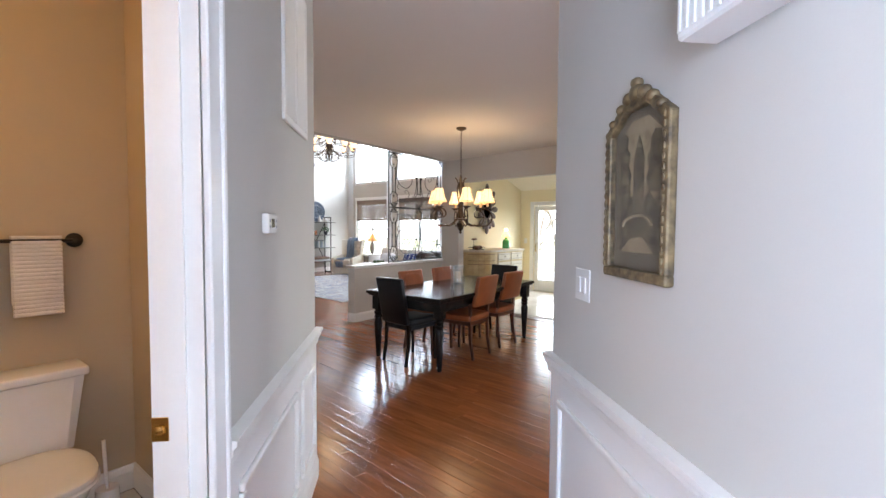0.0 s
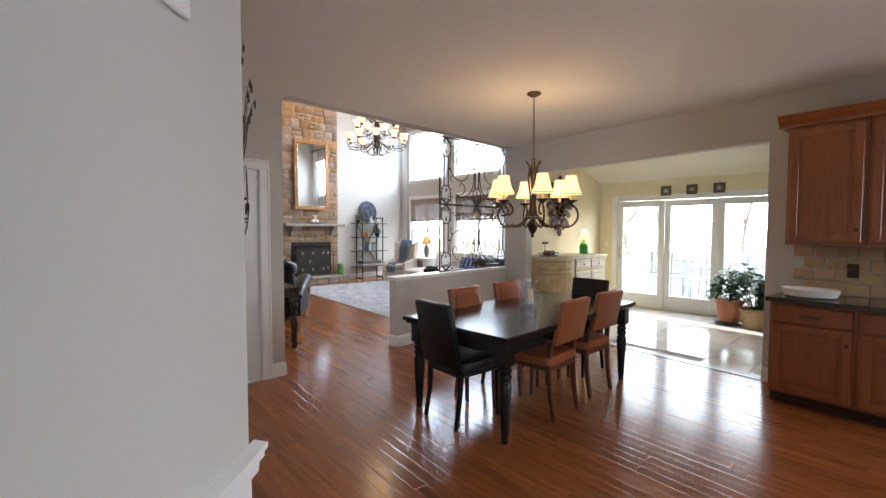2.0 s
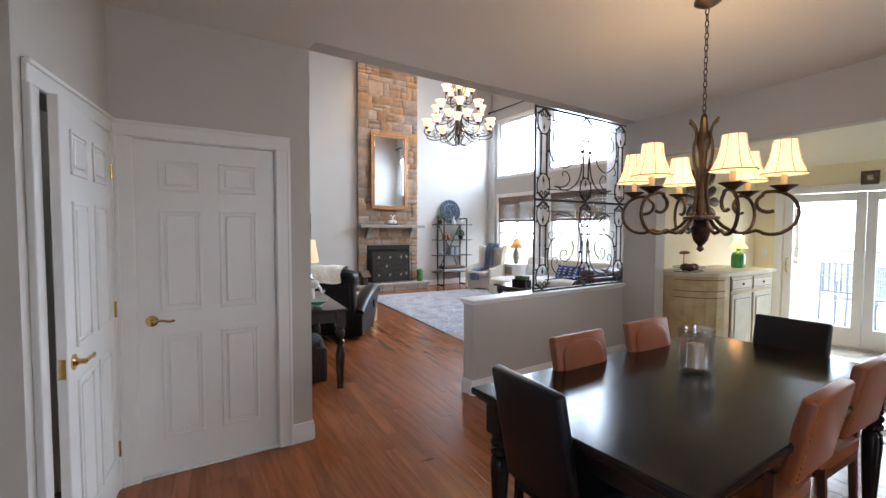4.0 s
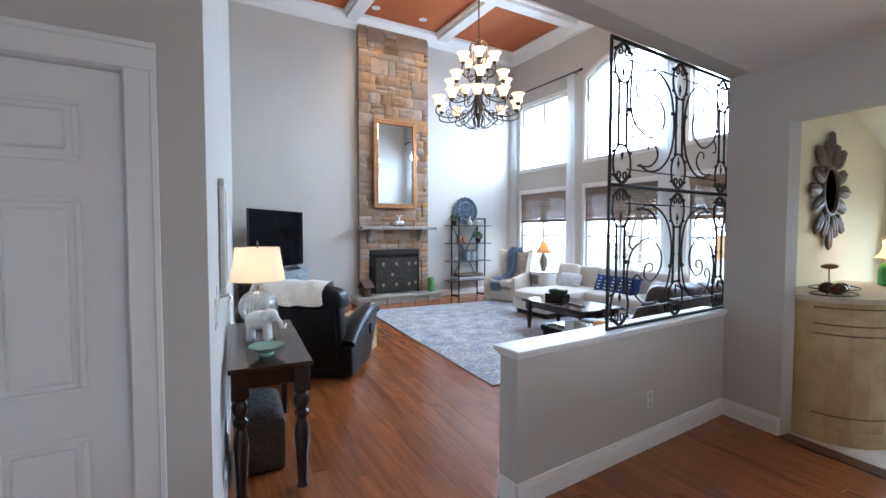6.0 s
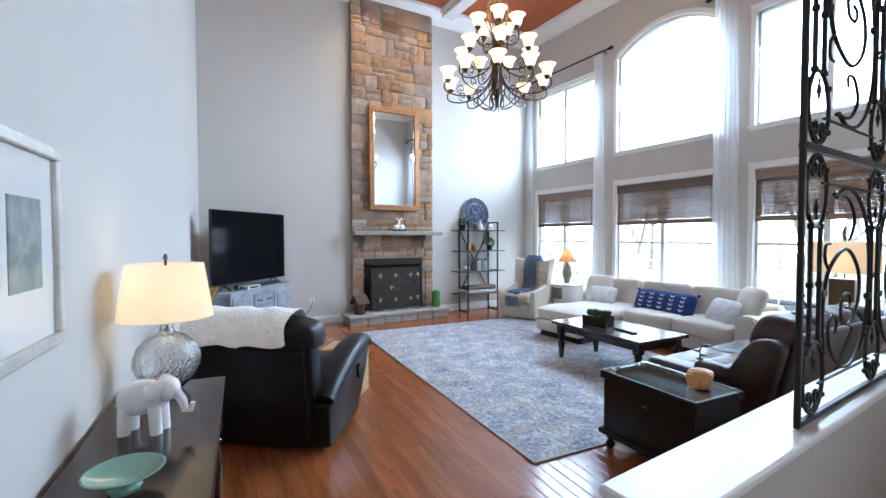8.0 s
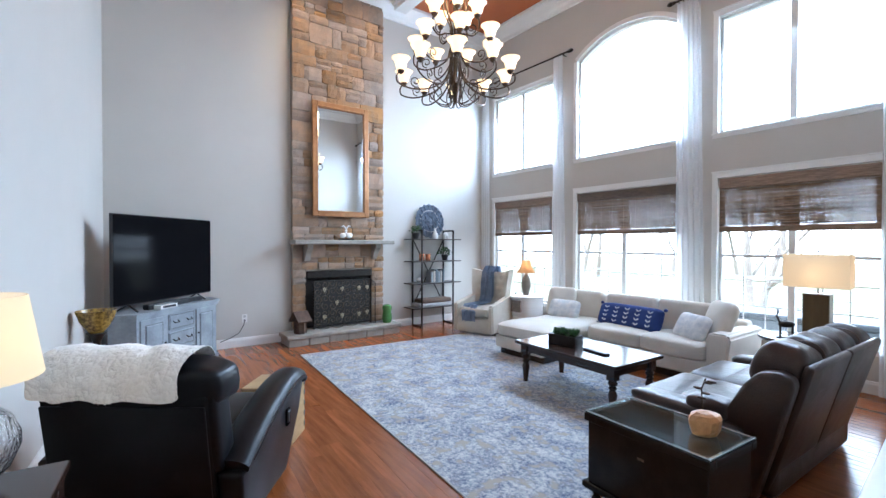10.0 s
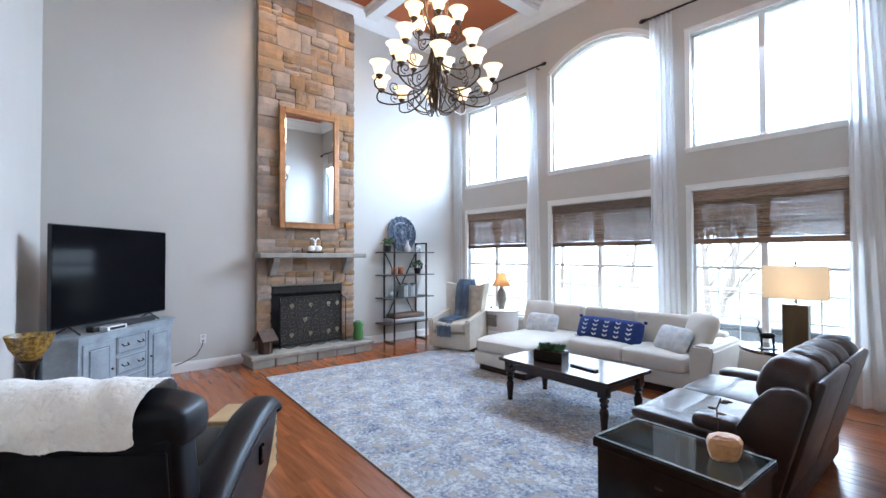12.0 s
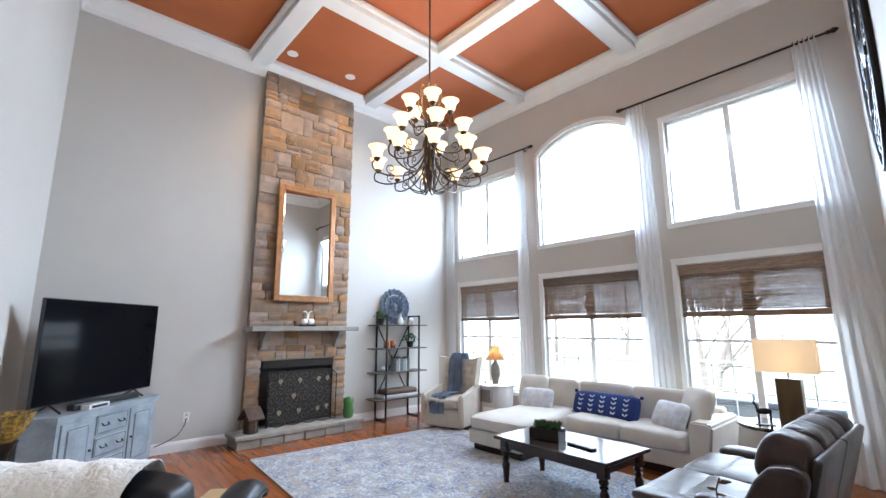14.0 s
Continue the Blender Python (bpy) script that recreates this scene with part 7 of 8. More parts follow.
b0 = dining_chair(pose(-3.09, 3.29, 0, 0, 0, 176), True)
copy_thing(b0, pose(-3.07, 4.95, 0, 0, 0, 2))
c0 = dining_chair(pose(-2.77, 3.86, 0, 0, 0, -88), False)
copy_thing(c0, pose(-2.80, 4.50, 0, 0, 0, -91))
copy_thing(c0, pose(-3.22, 3.75, 0, 0, 0, 91))
copy_thing(c0, pose(-3.24, 4.40, 0, 0, 0, 90))
THIN = glassy("thin_clear_glass", (0.95, 0.965, 0.97), thin=True)
THIN.node_tree.nodes["Mix Shader"].inputs[0].default_value = 0.14
hc = thing("hurricane_candle", pose(-3.09, 4.14, 0.761), "clear glass hurricane with an ivory pillar candle on the table", "candle")
part("glass", lathe([(0.085, 0.0), (0.09, 0.01), (0.088, 0.06), (0.084, 0.14), (0.088, 0.225), (0.092, 0.235), (0.086, 0.235), (0.078, 0.14), (0.08, 0.03), (0.0, 0.025)], 28), THIN, hc, smooth=True)
part("candle", lathe([(0.038, 0.03), (0.038, 0.15), (0.034, 0.155), (0.0, 0.148)], 20), surf("ivory_wax", (0.75, 0.62, 0.45), None, 8, 0.5), hc, smooth=True)
part("wick", tube([(0, 0, 0.147), (0.002, 0, 0.162)], 0.0015, 4), BLACKPLASTIC, hc)

dc = thing("dining_chandelier", pose(-3.17, 4.30, 0), "bronze scroll-arm chandelier with six lit cream bell shades above the table", "chandelier")
part("canopy", lathe([(0.065, 2.739), (0.065, 2.725), (0.03, 2.705), (0.0, 2.70)], 20), BRONZE, dc, smooth=True)
z = 2.70
k = 0
while z > 2.14:
    mm = Matrix.Translation((0, 0, z - 0.02)) @ Matrix.Rotation(math.pi / 2 * (k % 2), 4, "Z")
    part("chain_link", tube([mm @ Vector((0.009 * math.cos(a), 0, 0.02 * math.sin(a))) for a in (j * math.pi / 5 for j in range(11))], 0.0028, 5), BRONZE, dc)
    z -= 0.032
    k += 1
part("column", lathe([(0.0, 1.385), (0.02, 1.40), (0.012, 1.42), (0.035, 1.45), (0.055, 1.52), (0.02, 1.56), (0.09, 1.565), (0.09, 1.58), (0.03, 1.59), (0.022, 1.66), (0.014, 1.80), (0.022, 1.93), (0.036, 1.98), (0.036, 2.02), (0.022, 2.05), (0.016, 2.12), (0.008, 2.14)], 16), BRONZE, dc, smooth=True)
for k in range(6):
    a = k * math.pi / 3
    part("strap", tube(flow(PT([(0.050, 1.57), (0.040, 1.62), (0.026, 1.70), (0.028, 1.78), (0.048, 1.90), (0.050, 1.97), (0.038, 2.02), (0.048, 2.07), (0.078, 2.105)], a)), 0.0075), BRONZE, dc)
CREAMSHADE = shade_cloth("lit_cream_silk", (1.0, 0.70, 0.38), 0.42, (0.80, 0.70, 0.52))
TRIMBROWN = surf("brown_trim", (0.2, 0.1, 0.04), None, 9, 0.6)
FLAME = glow("lit_candle_bulb", (1.0, 0.78, 0.48), 9)
for k in range(6):
    a = k * math.pi / 3 + 0.32
    R, Z = 0.355, 1.73
    ring = [(R - 0.045 + 0.108 * math.cos(radians(g)), 1.595 + 0.108 * math.sin(radians(g))) for g in range(235, 480, 18)]
    curl = [(R - 0.06 + 0.05 * math.cos(radians(g)), 1.645 + 0.045 * math.sin(radians(g))) for g in range(120, 330, 30)]
    arm = part("arm", tube(flow(PT([(0.045, 1.60), (0.10, 1.53), (0.18, 1.49)] + ring + curl, a), 2), 0.0095), BRONZE, dc)
    mm = Matrix.Translation((R * math.cos(a), R * math.sin(a), Z))
    part("drip_pan", lathe([(0.012, -0.035), (0.03, -0.02), (0.055, -0.005), (0.06, 0.0), (0.03, -0.002), (0.0, -0.002)], 16, m=mm), BRONZE, arm)
    part("candle_sleeve", lathe([(0.014, 0.0), (0.014, 0.09), (0.0, 0.09)], 12, m=mm), surf("ivory_sleeve", (0.7, 0.55, 0.35), None, 9, 0.5), arm)
    part("shade", lathe([(0.100, 0.055), (0.088, 0.072), (0.068, 0.12), (0.056, 0.17), (0.051, 0.22), (0.049, 0.22), (0.054, 0.17), (0.066, 0.12), (0.086, 0.072), (0.098, 0.055), (0.100, 0.055)], 24, m=mm), CREAMSHADE, arm, smooth=True)
    part("shade_trim", tube([mm @ Vector((0.1005 * math.cos(g), 0.1005 * math.sin(g), 0.056)) for g in (j * math.pi / 12 for j in range(25))], 0.003, 5), TRIMBROWN, arm)
    part("flame_bulb", lathe([(0.008, 0.09), (0.018, 0.105), (0.016, 0.13), (0.0, 0.16)], 10, m=mm), FLAME, arm, smooth=True)
    for j in range(8):
        g = j * math.pi / 4
        part("shade_rib", tube([mm @ Vector((r * math.cos(g), r * math.sin(g), z)) for r, z in ((0.1005, 0.056), (0.0885, 0.073), (0.0685, 0.121), (0.0565, 0.171), (0.0515, 0.22))], 0.0015, 4), TRIMBROWN, arm)
lamp("dining_light", "POINT", pose(-3.17, 4.30, 2.0), 9, WARM, 0.2)

# ---------- breakfast room ----------
AGED = surf("crackled_cream_paint", (0.58, 0.46, 0.24), (0.42, 0.31, 0.14), 6, 0.5, bump=0.15, fine=30)
AGED2 = surf("pale_cream_paint", (0.66, 0.60, 0.45), (0.55, 0.48, 0.33), 6, 0.5, bump=0.12, fine=30)
UMBER = surf("umber_line_paint", (0.13, 0.085, 0.035), (0.22, 0.15, 0.07), 20, 0.6)
bf = thing("buffet", pose(0, 0, 0), "antique cream-painted buffet with a bowed end against the yellow wall", "buffet")
out = lambda e: [(-4.915, 6.50 - e), (-4.62, 6.50 - e)] + [(-4.62 + (0.36 + e) * math.sin(g), 6.88 - (0.38 + e) * math.cos(g)) for g in (0.3, 0.6, 0.9, 1.2, 1.5)] + [(-4.26 + e, 7.95 + e), (-4.915, 7.95 + e)]
part("body", prism(out(0), 0.08, 1.01), AGED, bf)
part("top", prism(out(0.03), 1.01, 1.045), AGED2, bf)
part("plinth", prism(out(0.015), 0.0, 0.10), AGED, bf)
for k in range(2):
    y0 = 6.98 + k * 0.48
    d_ = part("drawer", box(-4.262, -4.245, y0, y0 + 0.44, 0.84, 0.98, 0.005), AGED2, bf)
    part("knob", blob(-4.235, y0 + 0.22, 0.91, 0.012, 0.012, 0.012, 1, 1, 10, 6), BRONZE, d_)
    d_ = part("door", box(-4.262, -4.245, y0, y0 + 0.44, 0.13, 0.80, 0.005), AGED2, bf)
    part("door_panel", box(-4.247, -4.238, y0 + 0.06, y0 + 0.38, 0.20, 0.74, 0.006, 2), AGED2, d_)
for z in (0.20, 0.78, 0.85, 0.97):
    part("painted_border", tube([(x + 0.003, y - 0.003, z) for x, y in out(0)[1:7]], 0.005, 5), UMBER, bf)
for y0 in (6.98, 7.46):
    for a, b, lo, hi in ((y0 + 0.05, y0 + 0.39, 0.19, 0.197), (y0 + 0.05, y0 + 0.39, 0.743, 0.75), (y0 + 0.05, y0 + 0.057, 0.197, 0.743), (y0 + 0.383, y0 + 0.39, 0.197, 0.743), (y0 + 0.02, y0 + 0.42, 0.86, 0.866), (y0 + 0.02, y0 + 0.42, 0.955, 0.961)):
        part("painted_line", box(-4.2465, -4.243, a, b, lo, hi), UMBER, bf)
part("corner_line", tube([(-4.258, 6.965, 0.10), (-4.258, 6.965, 1.01)], 0.006, 6), UMBER, bf)
t = thing("wire_tray", pose(-4.58, 6.72, 1.046), "black wire tray with dark fruit and a leaf ornament", "tray")
part("wire", tube([(0.14 * math.cos(a), 0.2 * math.sin(a), 0.05) for a in (j * math.pi / 10 for j in range(21))], 0.004, 5), IRON, t)
part("base_wire", tube([(0.13 * math.cos(a), 0.19 * math.sin(a), 0.005) for a in (j * math.pi / 10 for j in range(21))], 0.004, 5), IRON, t)
for k, (x, y) in enumerate(((0.02, 0.06), (-0.04, 0.0), (0.04, -0.05))):
    part("fruit", blob(x, y, 0.045, 0.05, 0.06, 0.042, 1, 1, 14, 8), surf("dark_fruit", (0.05, 0.02, 0.015), (0.10, 0.04, 0.02), 9, 0.25), t, smooth=True)
part("leaf_stem", tube([(0.0, -0.12, 0.0), (0.01, -0.12, 0.10), (0.0, -0.10, 0.20)], 0.004), BRONZE, t)
part("leaf", blob(0.0, -0.09, 0.21, 0.05, 0.07, 0.02, 1, 1, 10, 6), surf("russet_leaf", (0.22, 0.09, 0.03), None, 9, 0.4), t)
gl = shade_lamp("table_lamp", pose(-4.55, 7.75, 1.046), "green glass bottle lamp with a beaded amber shade on the buffet", [(0.06, 0), (0.075, 0.01), (0.075, 0.14), (0.06, 0.18), (0.025, 0.20), (0.022, 0.24)], surf("green_glass", (0.05, 0.30, 0.06), (0.08, 0.40, 0.10), 6, 0.1), 0.24, 0.38, 0.10, 0.055, glow("lit_amber_beads", (1.0, 0.55, 0.18), 1.2, (0.8, 0.5, 0.2)))
mw = thing("carved_mirror", pose(-4.925, 7.55, 1.87), "dark carved acanthus-leaf wooden mirror on the yellow wall", "mirror")
CARVED = surf("dark_carved_wood", (0.055, 0.032, 0.022), (0.12, 0.085, 0.065), 14, 0.4, bump=0.2)
part("glass", lathe([(0.0, 0.012), (0.15, 0.012)], 28, m=RY @ Matrix.Diagonal((1.35, 1, 1, 1))), MIRROR, mw)
part("inner_rim", tube([(0.02, 0.155 * math.cos(a), 0.21 * math.sin(a)) for a in (j * math.pi / 14 for j in range(29))], 0.02, 8), CARVED, mw)
for k in range(16):
    a = k * 2 * math.pi / 16
    r = 1.0 + (0.22 if k % 2 == 0 else 0.0)
    m_ = Matrix.Translation((0.02, 0.26 * math.cos(a) * r * 0.95, 0.34 * math.sin(a) * r)) @ Matrix.Rotation(a - math.pi / 2, 4, "X")
    lf = part("carved_leaf", blob(0, 0, 0, 0.022, 0.062, 0.115, 0.9, 0.9, 12, 8, m=m_), CARVED, mw, smooth=True)
    part("leaf_rib", blob(0.018, 0, 0, 0.010, 0.014, 0.10, 0.9, 0.9, 8, 6, m=m_), CARVED, lf, smooth=True)
for x in (-3.72, -3.30, -2.89):
    t = thing("framed_plaque", pose(x, 9.098, 2.15), "small square dark-framed picture above the sliding doors", "picture", "plaques above the sliding doors")
    part("frame", merge(box(-0.085, 0.085, -0.025, -0.001, 0.055, 0.085, 0.004), merge(box(-0.085, 0.085, -0.025, -0.001, -0.085, -0.055, 0.004), merge(box(-0.085, -0.055, -0.025, -0.001, -0.055, 0.055, 0.004), box(0.055, 0.085, -0.025, -0.001, -0.055, 0.055, 0.004)))), CARVED, t)
    part("mat", box(-0.055, 0.055, -0.012, -0.001, -0.055, 0.055), surf("brown_mat", (0.16, 0.11, 0.07), None, 12, 0.7), t)
    part("print", box(-0.028, 0.028, -0.015, -0.012, -0.028, 0.028), surf("pale_print", (0.6, 0.55, 0.42), (0.2, 0.2, 0.16), 60, 0.7), t)
plate(pose(-4.82, 9.098, 1.18, 0, 0, 180), "white light switch beside the sliding doors", "switch")


def big_plant(m, label, pr, ph, n, spread_, leaf, seed, mat):
    t = thing("potted_plant", m, label, "plant", "plants by the sliding doors")
    part("pot", lathe([(pr * 0.7, 0), (pr * 0.95, ph * 0.85), (pr * 1.05, ph * 0.86), (pr * 1.05, ph), (pr * 0.92, ph), (pr * 0.9, ph * 0.9), (0, ph * 0.88)], 24), mat, t, smooth=True)
    r = random.Random(seed)
    for k in range(12):
        a = r.uniform(0, 6.28)
        h = r.uniform(0.10, 0.46)
        sp_ = r.uniform(0.12, spread_)
        tip = Vector((sp_ * math.cos(a), sp_ * math.sin(a), ph + h))
        part("stem", tube([(0, 0, ph * 0.88), tip * 0.5 + Vector((0, 0, ph * 0.6)), tip], 0.007, 5), PLANT, t)
        bm = bmesh.new()
        for j in range(n):
            aa, e_ = r.uniform(0, 6.28), r.uniform(-0.4, 0.9)
            d = Vector((math.cos(aa) * math.cos(e_), math.sin(aa) * math.cos(e_), math.sin(e_)))
            p = tip + Vector((r.gauss(0, 0.04), r.gauss(0, 0.04), r.gauss(-0.05, 0.06)))
            w = d.cross(Vector((0, 0, 1))).normalized() * leaf * 0.42
            pts = (p, p + d * leaf * 0.4 + w + Vector((0, 0, 0.012)), p + d * leaf - Vector((0, 0, leaf * 0.35)), p + d * leaf * 0.4 - w + Vector((0, 0, 0.012)))
            mid = bm.verts.new(p + d * leaf * 0.45)
            q_ = [bm.verts.new(v_) for v_ in pts]
            for i in range(4):
                bm.faces.new((q_[i], q_[(i + 1) % 4], mid))
        part("foliage", bm, PLANT, t)
    return t


big_plant(pose(-2.60, 8.68, 0.05), "broad-leaved green plant in a terracotta pot on a rolling stand", 0.19, 0.33, 14, 0.50, 0.16, 3, TERRA)
t = thing("plant_dolly", pose(-2.60, 8.68, 0), "black rolling plant stand", "plant stand")
part("plate", lathe([(0.19, 0.03), (0.19, 0.048), (0.0, 0.048)], 24), BLACKPLASTIC, t)
for k in range(4):
    part("caster", blob(0.14 * math.cos(k * 1.57), 0.14 * math.sin(k * 1.57), 0.016, 0.016, 0.016, 0.016, 1, 1, 10, 6), BLACKPLASTIC, t)
big_plant(pose(-2.26, 8.58, 0.0), "dense dark green plant in a tan clay pot", 0.18, 0.30, 24, 0.46, 0.13, 8, surf("tan_clay", (0.36, 0.24, 0.12), (0.28, 0.18, 0.09), 7, 0.6))

# ---------- kitchen corner ----------
CHERRY = surf("cherry_cabinet_wood", (0.32, 0.105, 0.035), (0.22, 0.068, 0.022), 4, 0.3, bump=0.05, fine=40, coat=0.25, stretch=(4, 4, 0.5))
KM, _ = along(OPEN0, OPEN1)
KL = s_at(-1.45)


def cabinet(s0, s1, z0, z1, depth, drawer, label, arch, name):
    t = thing(name, KM @ Matrix.Translation((s0, 0, 0)), label, "cabinet", "cherry kitchen cabinets")
    w = s1 - s0
    part("body", box(0, w, 0.002, depth, z0, z1, 0.003), CHERRY, t)
    zt = z1 - 0.18 if drawer else z1 - 0.03
    d_ = part("door", box(0.025, w - 0.025, depth, depth + 0.02, z0 + 0.03, zt, 0.004), CHERRY, t)
    bm = bmesh.new()
    for a, b, lo, hi in ((0.025, 0.085, z0 + 0.03, zt), (w - 0.085, w - 0.025, z0 + 0.03, zt), (0.085, w - 0.085, z0 + 0.03, z0 + 0.09), (0.085, w - 0.085, zt - 0.06, zt)):
        box(a, b, depth + 0.02, depth + 0.028, lo, hi, 0.003, 1, bm)
    part("door_frame", bm, CHERRY, d_)
    pts = [(0.115, z0 + 0.12), (w - 0.115, z0 + 0.12), (w - 0.115, zt - 0.12)] + ([(0.115 + (w - 0.23) * (1 - u), zt - 0.12 + 0.035 * math.sin(math.pi * u)) for u in (0.2, 0.4, 0.6, 0.8)] if arch else []) + [(0.115, zt - 0.12)]
    part("raised_panel", upright(pts, -0.0, 0.010), CHERRY, d_).matrix_basis = Matrix.Translation((0, depth + 0.018, 0))
    part("knob", blob(0.055, depth + 0.04, (zt - 0.10) if drawer else (z0 + 0.13), 0.014, 0.014, 0.014, 1, 1, 10, 6), BRONZE, d_)
    if drawer:
        q_ = part("drawer", box(0.025, w - 0.025, depth, depth + 0.022, z1 - 0.16, z1 - 0.02, 0.005), CHERRY, t)
        part("pull", tube([(w / 2 - 0.06, depth + 0.022, z1 - 0.09), (w / 2 - 0.05, depth + 0.045, z1 - 0.10), (w / 2 + 0.05, depth + 0.045, z1 - 0.10), (w / 2 + 0.06, depth + 0.022, z1 - 0.09)], 0.006), BRONZE, q_)
        part("toe_kick", box(0.0, w, 0.0, depth - 0.06, 0, z0), DARK, t)
    return t


for k in range(4):
    cabinet(KL - (k + 1) * 0.56, KL - k * 0.56 - 0.002, 0.10, 0.865, 0.55, True, "cherry base cabinet with a drawer and raised-panel door", False, "base_cabinet")
    cabinet(KL - 0.02 - (k + 1) * 0.52, KL - 0.02 - k * 0.52 - 0.002, 1.34, 2.34, 0.31, False, "cherry wall cabinet with an arched raised-panel door", True, "wall_cabinet")
t = thing("countertop", KM, "dark polished granite countertop", "countertop")
part("slab", box(KL - 2.3, KL + 0.02, 0.003, 0.61, 0.867, 0.905, 0.008, 2), surf("dark_granite", (0.018, 0.018, 0.017), (0.06, 0.055, 0.045), 60, 0.1, fine=220), t)
moulding("trim_cabinet_crown", OPEN0, OPEN1, [(0.0, 0), (0.335, 0), (0.34, 0.02), (0.37, 0.05), (0.39, 0.08), (0.40, 0.10), (0, 0.10)], CHERRY, KL - 2.2, KL + 0.04, z=2.342, label="cherry crown moulding on the wall cabinets")
TUMBLED = surf("tumbled_travertine", (0.50, 0.36, 0.21), (0.40, 0.27, 0.15), 9, 0.6, bump=0.2, objects=True, spread=0.15)
bsp = tagged(new("backsplash"), "tan tumbled travertine tile backsplash", "backsplash", kind="structure")
bsp.matrix_basis = KM
me = bpy.data.meshes.new("splash_tile")
me.from_pydata([(0.002, 0.001, 0.002), (0.148, 0.001, 0.002), (0.148, 0.001, 0.098), (0.002, 0.001, 0.098), (0.005, 0.01, 0.005), (0.145, 0.01, 0.005), (0.145, 0.01, 0.095), (0.005, 0.01, 0.095)], [], [(4, 5, 6, 7), (0, 1, 5, 4), (1, 2, 6, 5), (2, 3, 7, 6), (3, 0, 4, 7)])
me.materials.append(TUMBLED)
for r in range(4):
    for k in range(14):
        ob = new("splash_tile", me)
        ob.parent = bsp
        ob.matrix_basis = Matrix.Translation((KL - 0.15 * (k + 1) + (0.075 if r % 2 else 0) - 0.08, 0, 0.91 + r * 0.105))
t = plate(KM @ Matrix.Translation((KL - 0.42, 0.012, 1.12)), "dark bronze outlet plate on the tile backsplash", "outlet")
for c_ in t.children:
    c_.data.materials.clear()
    c_.data.materials.append(BRONZE)
t = thing("oval_dish", KM @ Matrix.Translation((KL - 0.22, 0.36, 0.906)), "oval white ceramic baking dish on the counter", "dish")
part("dish", lathe([(0.15, 0), (0.17, 0.01), (0.19, 0.065), (0.185, 0.07), (0.165, 0.02), (0.0, 0.012)], 30, m=Matrix.Diagonal((1.05, 0.7, 1, 1))), PORCELAIN, t, smooth=True)

# ---------- hallway ----------
LM, _ = along(HL0, HL1)
RMH, _ = along(HR0, HR1)
vg = thing("return_air_grille", LM @ Matrix.Translation((0.24, 0, 0)), "white metal return-air grille high on the hallway wall", "vent")
bm = bmesh.new()
for a, b, lo, hi in ((0, 0.46, 1.90, 1.93), (0, 0.46, 2.55, 2.58), (0, 0.03, 1.93, 2.55), (0.43, 0.46, 1.93, 2.55), (0.218, 0.242, 1.93, 2.55)):
    box(a, b, 0.001, 0.014, lo, hi, 0.003, 1, bm)
part("frame", bm, WHITE, vg)
part("backing", box(0.03, 0.43, 0.0005, 0.0015, 1.93, 2.55), surf("grey_filter", (0.3, 0.3, 0.3), None, 20, 0.8), vg)
me = bpy.data.meshes.new("slat")
me.from_pydata([(0.03, 0.002, 0), (0.43, 0.002, 0), (0.43, 0.012, 0.012), (0.03, 0.012, 0.012), (0.03, 0.002, 0.002), (0.43, 0.002, 0.002), (0.43, 0.012, 0.014), (0.03, 0.012, 0.014)], [], [(0, 1, 2, 3), (4, 5, 6, 7), (3, 2, 6, 7), (0, 1, 5, 4)])
me.materials.append(WHITE)
for k in range(40):
    ob = new("slat", me)
    ob.parent = vg
    ob.matrix_basis = Matrix.Translation((0, 0, 1.932 + k * 0.0154))
th = thing("thermostat", LM @ Matrix.Translation((2.24 - 1.31, 0, 1.47)) @ Matrix.Diagonal((0.85, 0.9, 0.8, 1)), "small white wall thermostat with a grey display", "thermostat")
part("body", box(-0.065, 0.065, 0, 0.028, -0.045, 0.045, 0.008, 2), PORCELAIN, th)
part("display", box(-0.022, 0.022, 0.0275, 0.029, -0.018, 0.022), surf("lcd_grey", (0.10, 0.11, 0.10), None, 20, 0.2), th)
for x in (-0.045, 0.045):
    for z in (-0.015, 0.012):
        part("button", box(x - 0.009, x + 0.009, 0.0275, 0.030, z - 0.007, z + 0.007, 0.002), surf("button_grey", (0.25, 0.26, 0.27), None, 20, 0.4), th)
plate(RMH @ Matrix.Translation((1.312 + 3.6, 0, 1.24)), "white double light switch plate in the hallway", "switch", 0.125, 0.125)
pf = thing("framed_engraving", RMH @ Matrix.Translation((0.918 + 3.6, 0, 1.588)) @ Matrix.Diagonal((0.92, 1, 0.93, 1)), "sepia city engraving in an ornate antique gold frame", "picture")
OLDGOLD = surf("antique_gold_leaf", (0.26, 0.19, 0.095), (0.06, 0.044, 0.026), 22, 0.55, metal=0.35, bump=0.4)
bm = bmesh.new()
for a, b, lo, hi in ((-0.19, -0.155, -0.275, 0.20), (0.155, 0.19, -0.275, 0.20), (-0.19, 0.19, -0.305, -0.27)):
    box(a, b, 0.0, 0.03, lo, hi, 0.008, 2, bm)
for s in (-1, 1):
    box(-0.07, 0.07, 0.0, 0.03, -0.017, 0.017, 0.006, 2, bm, Matrix.Translation((s * 0.125, 0, 0.225)) @ Matrix.Rotation(s * 0.62, 4, "Y"))
box(-0.075, 0.075, 0.0, 0.03, 0.245, 0.28, 0.008, 2, bm)
part("frame", bm, OLDGOLD, pf)
bm = bmesh.new()
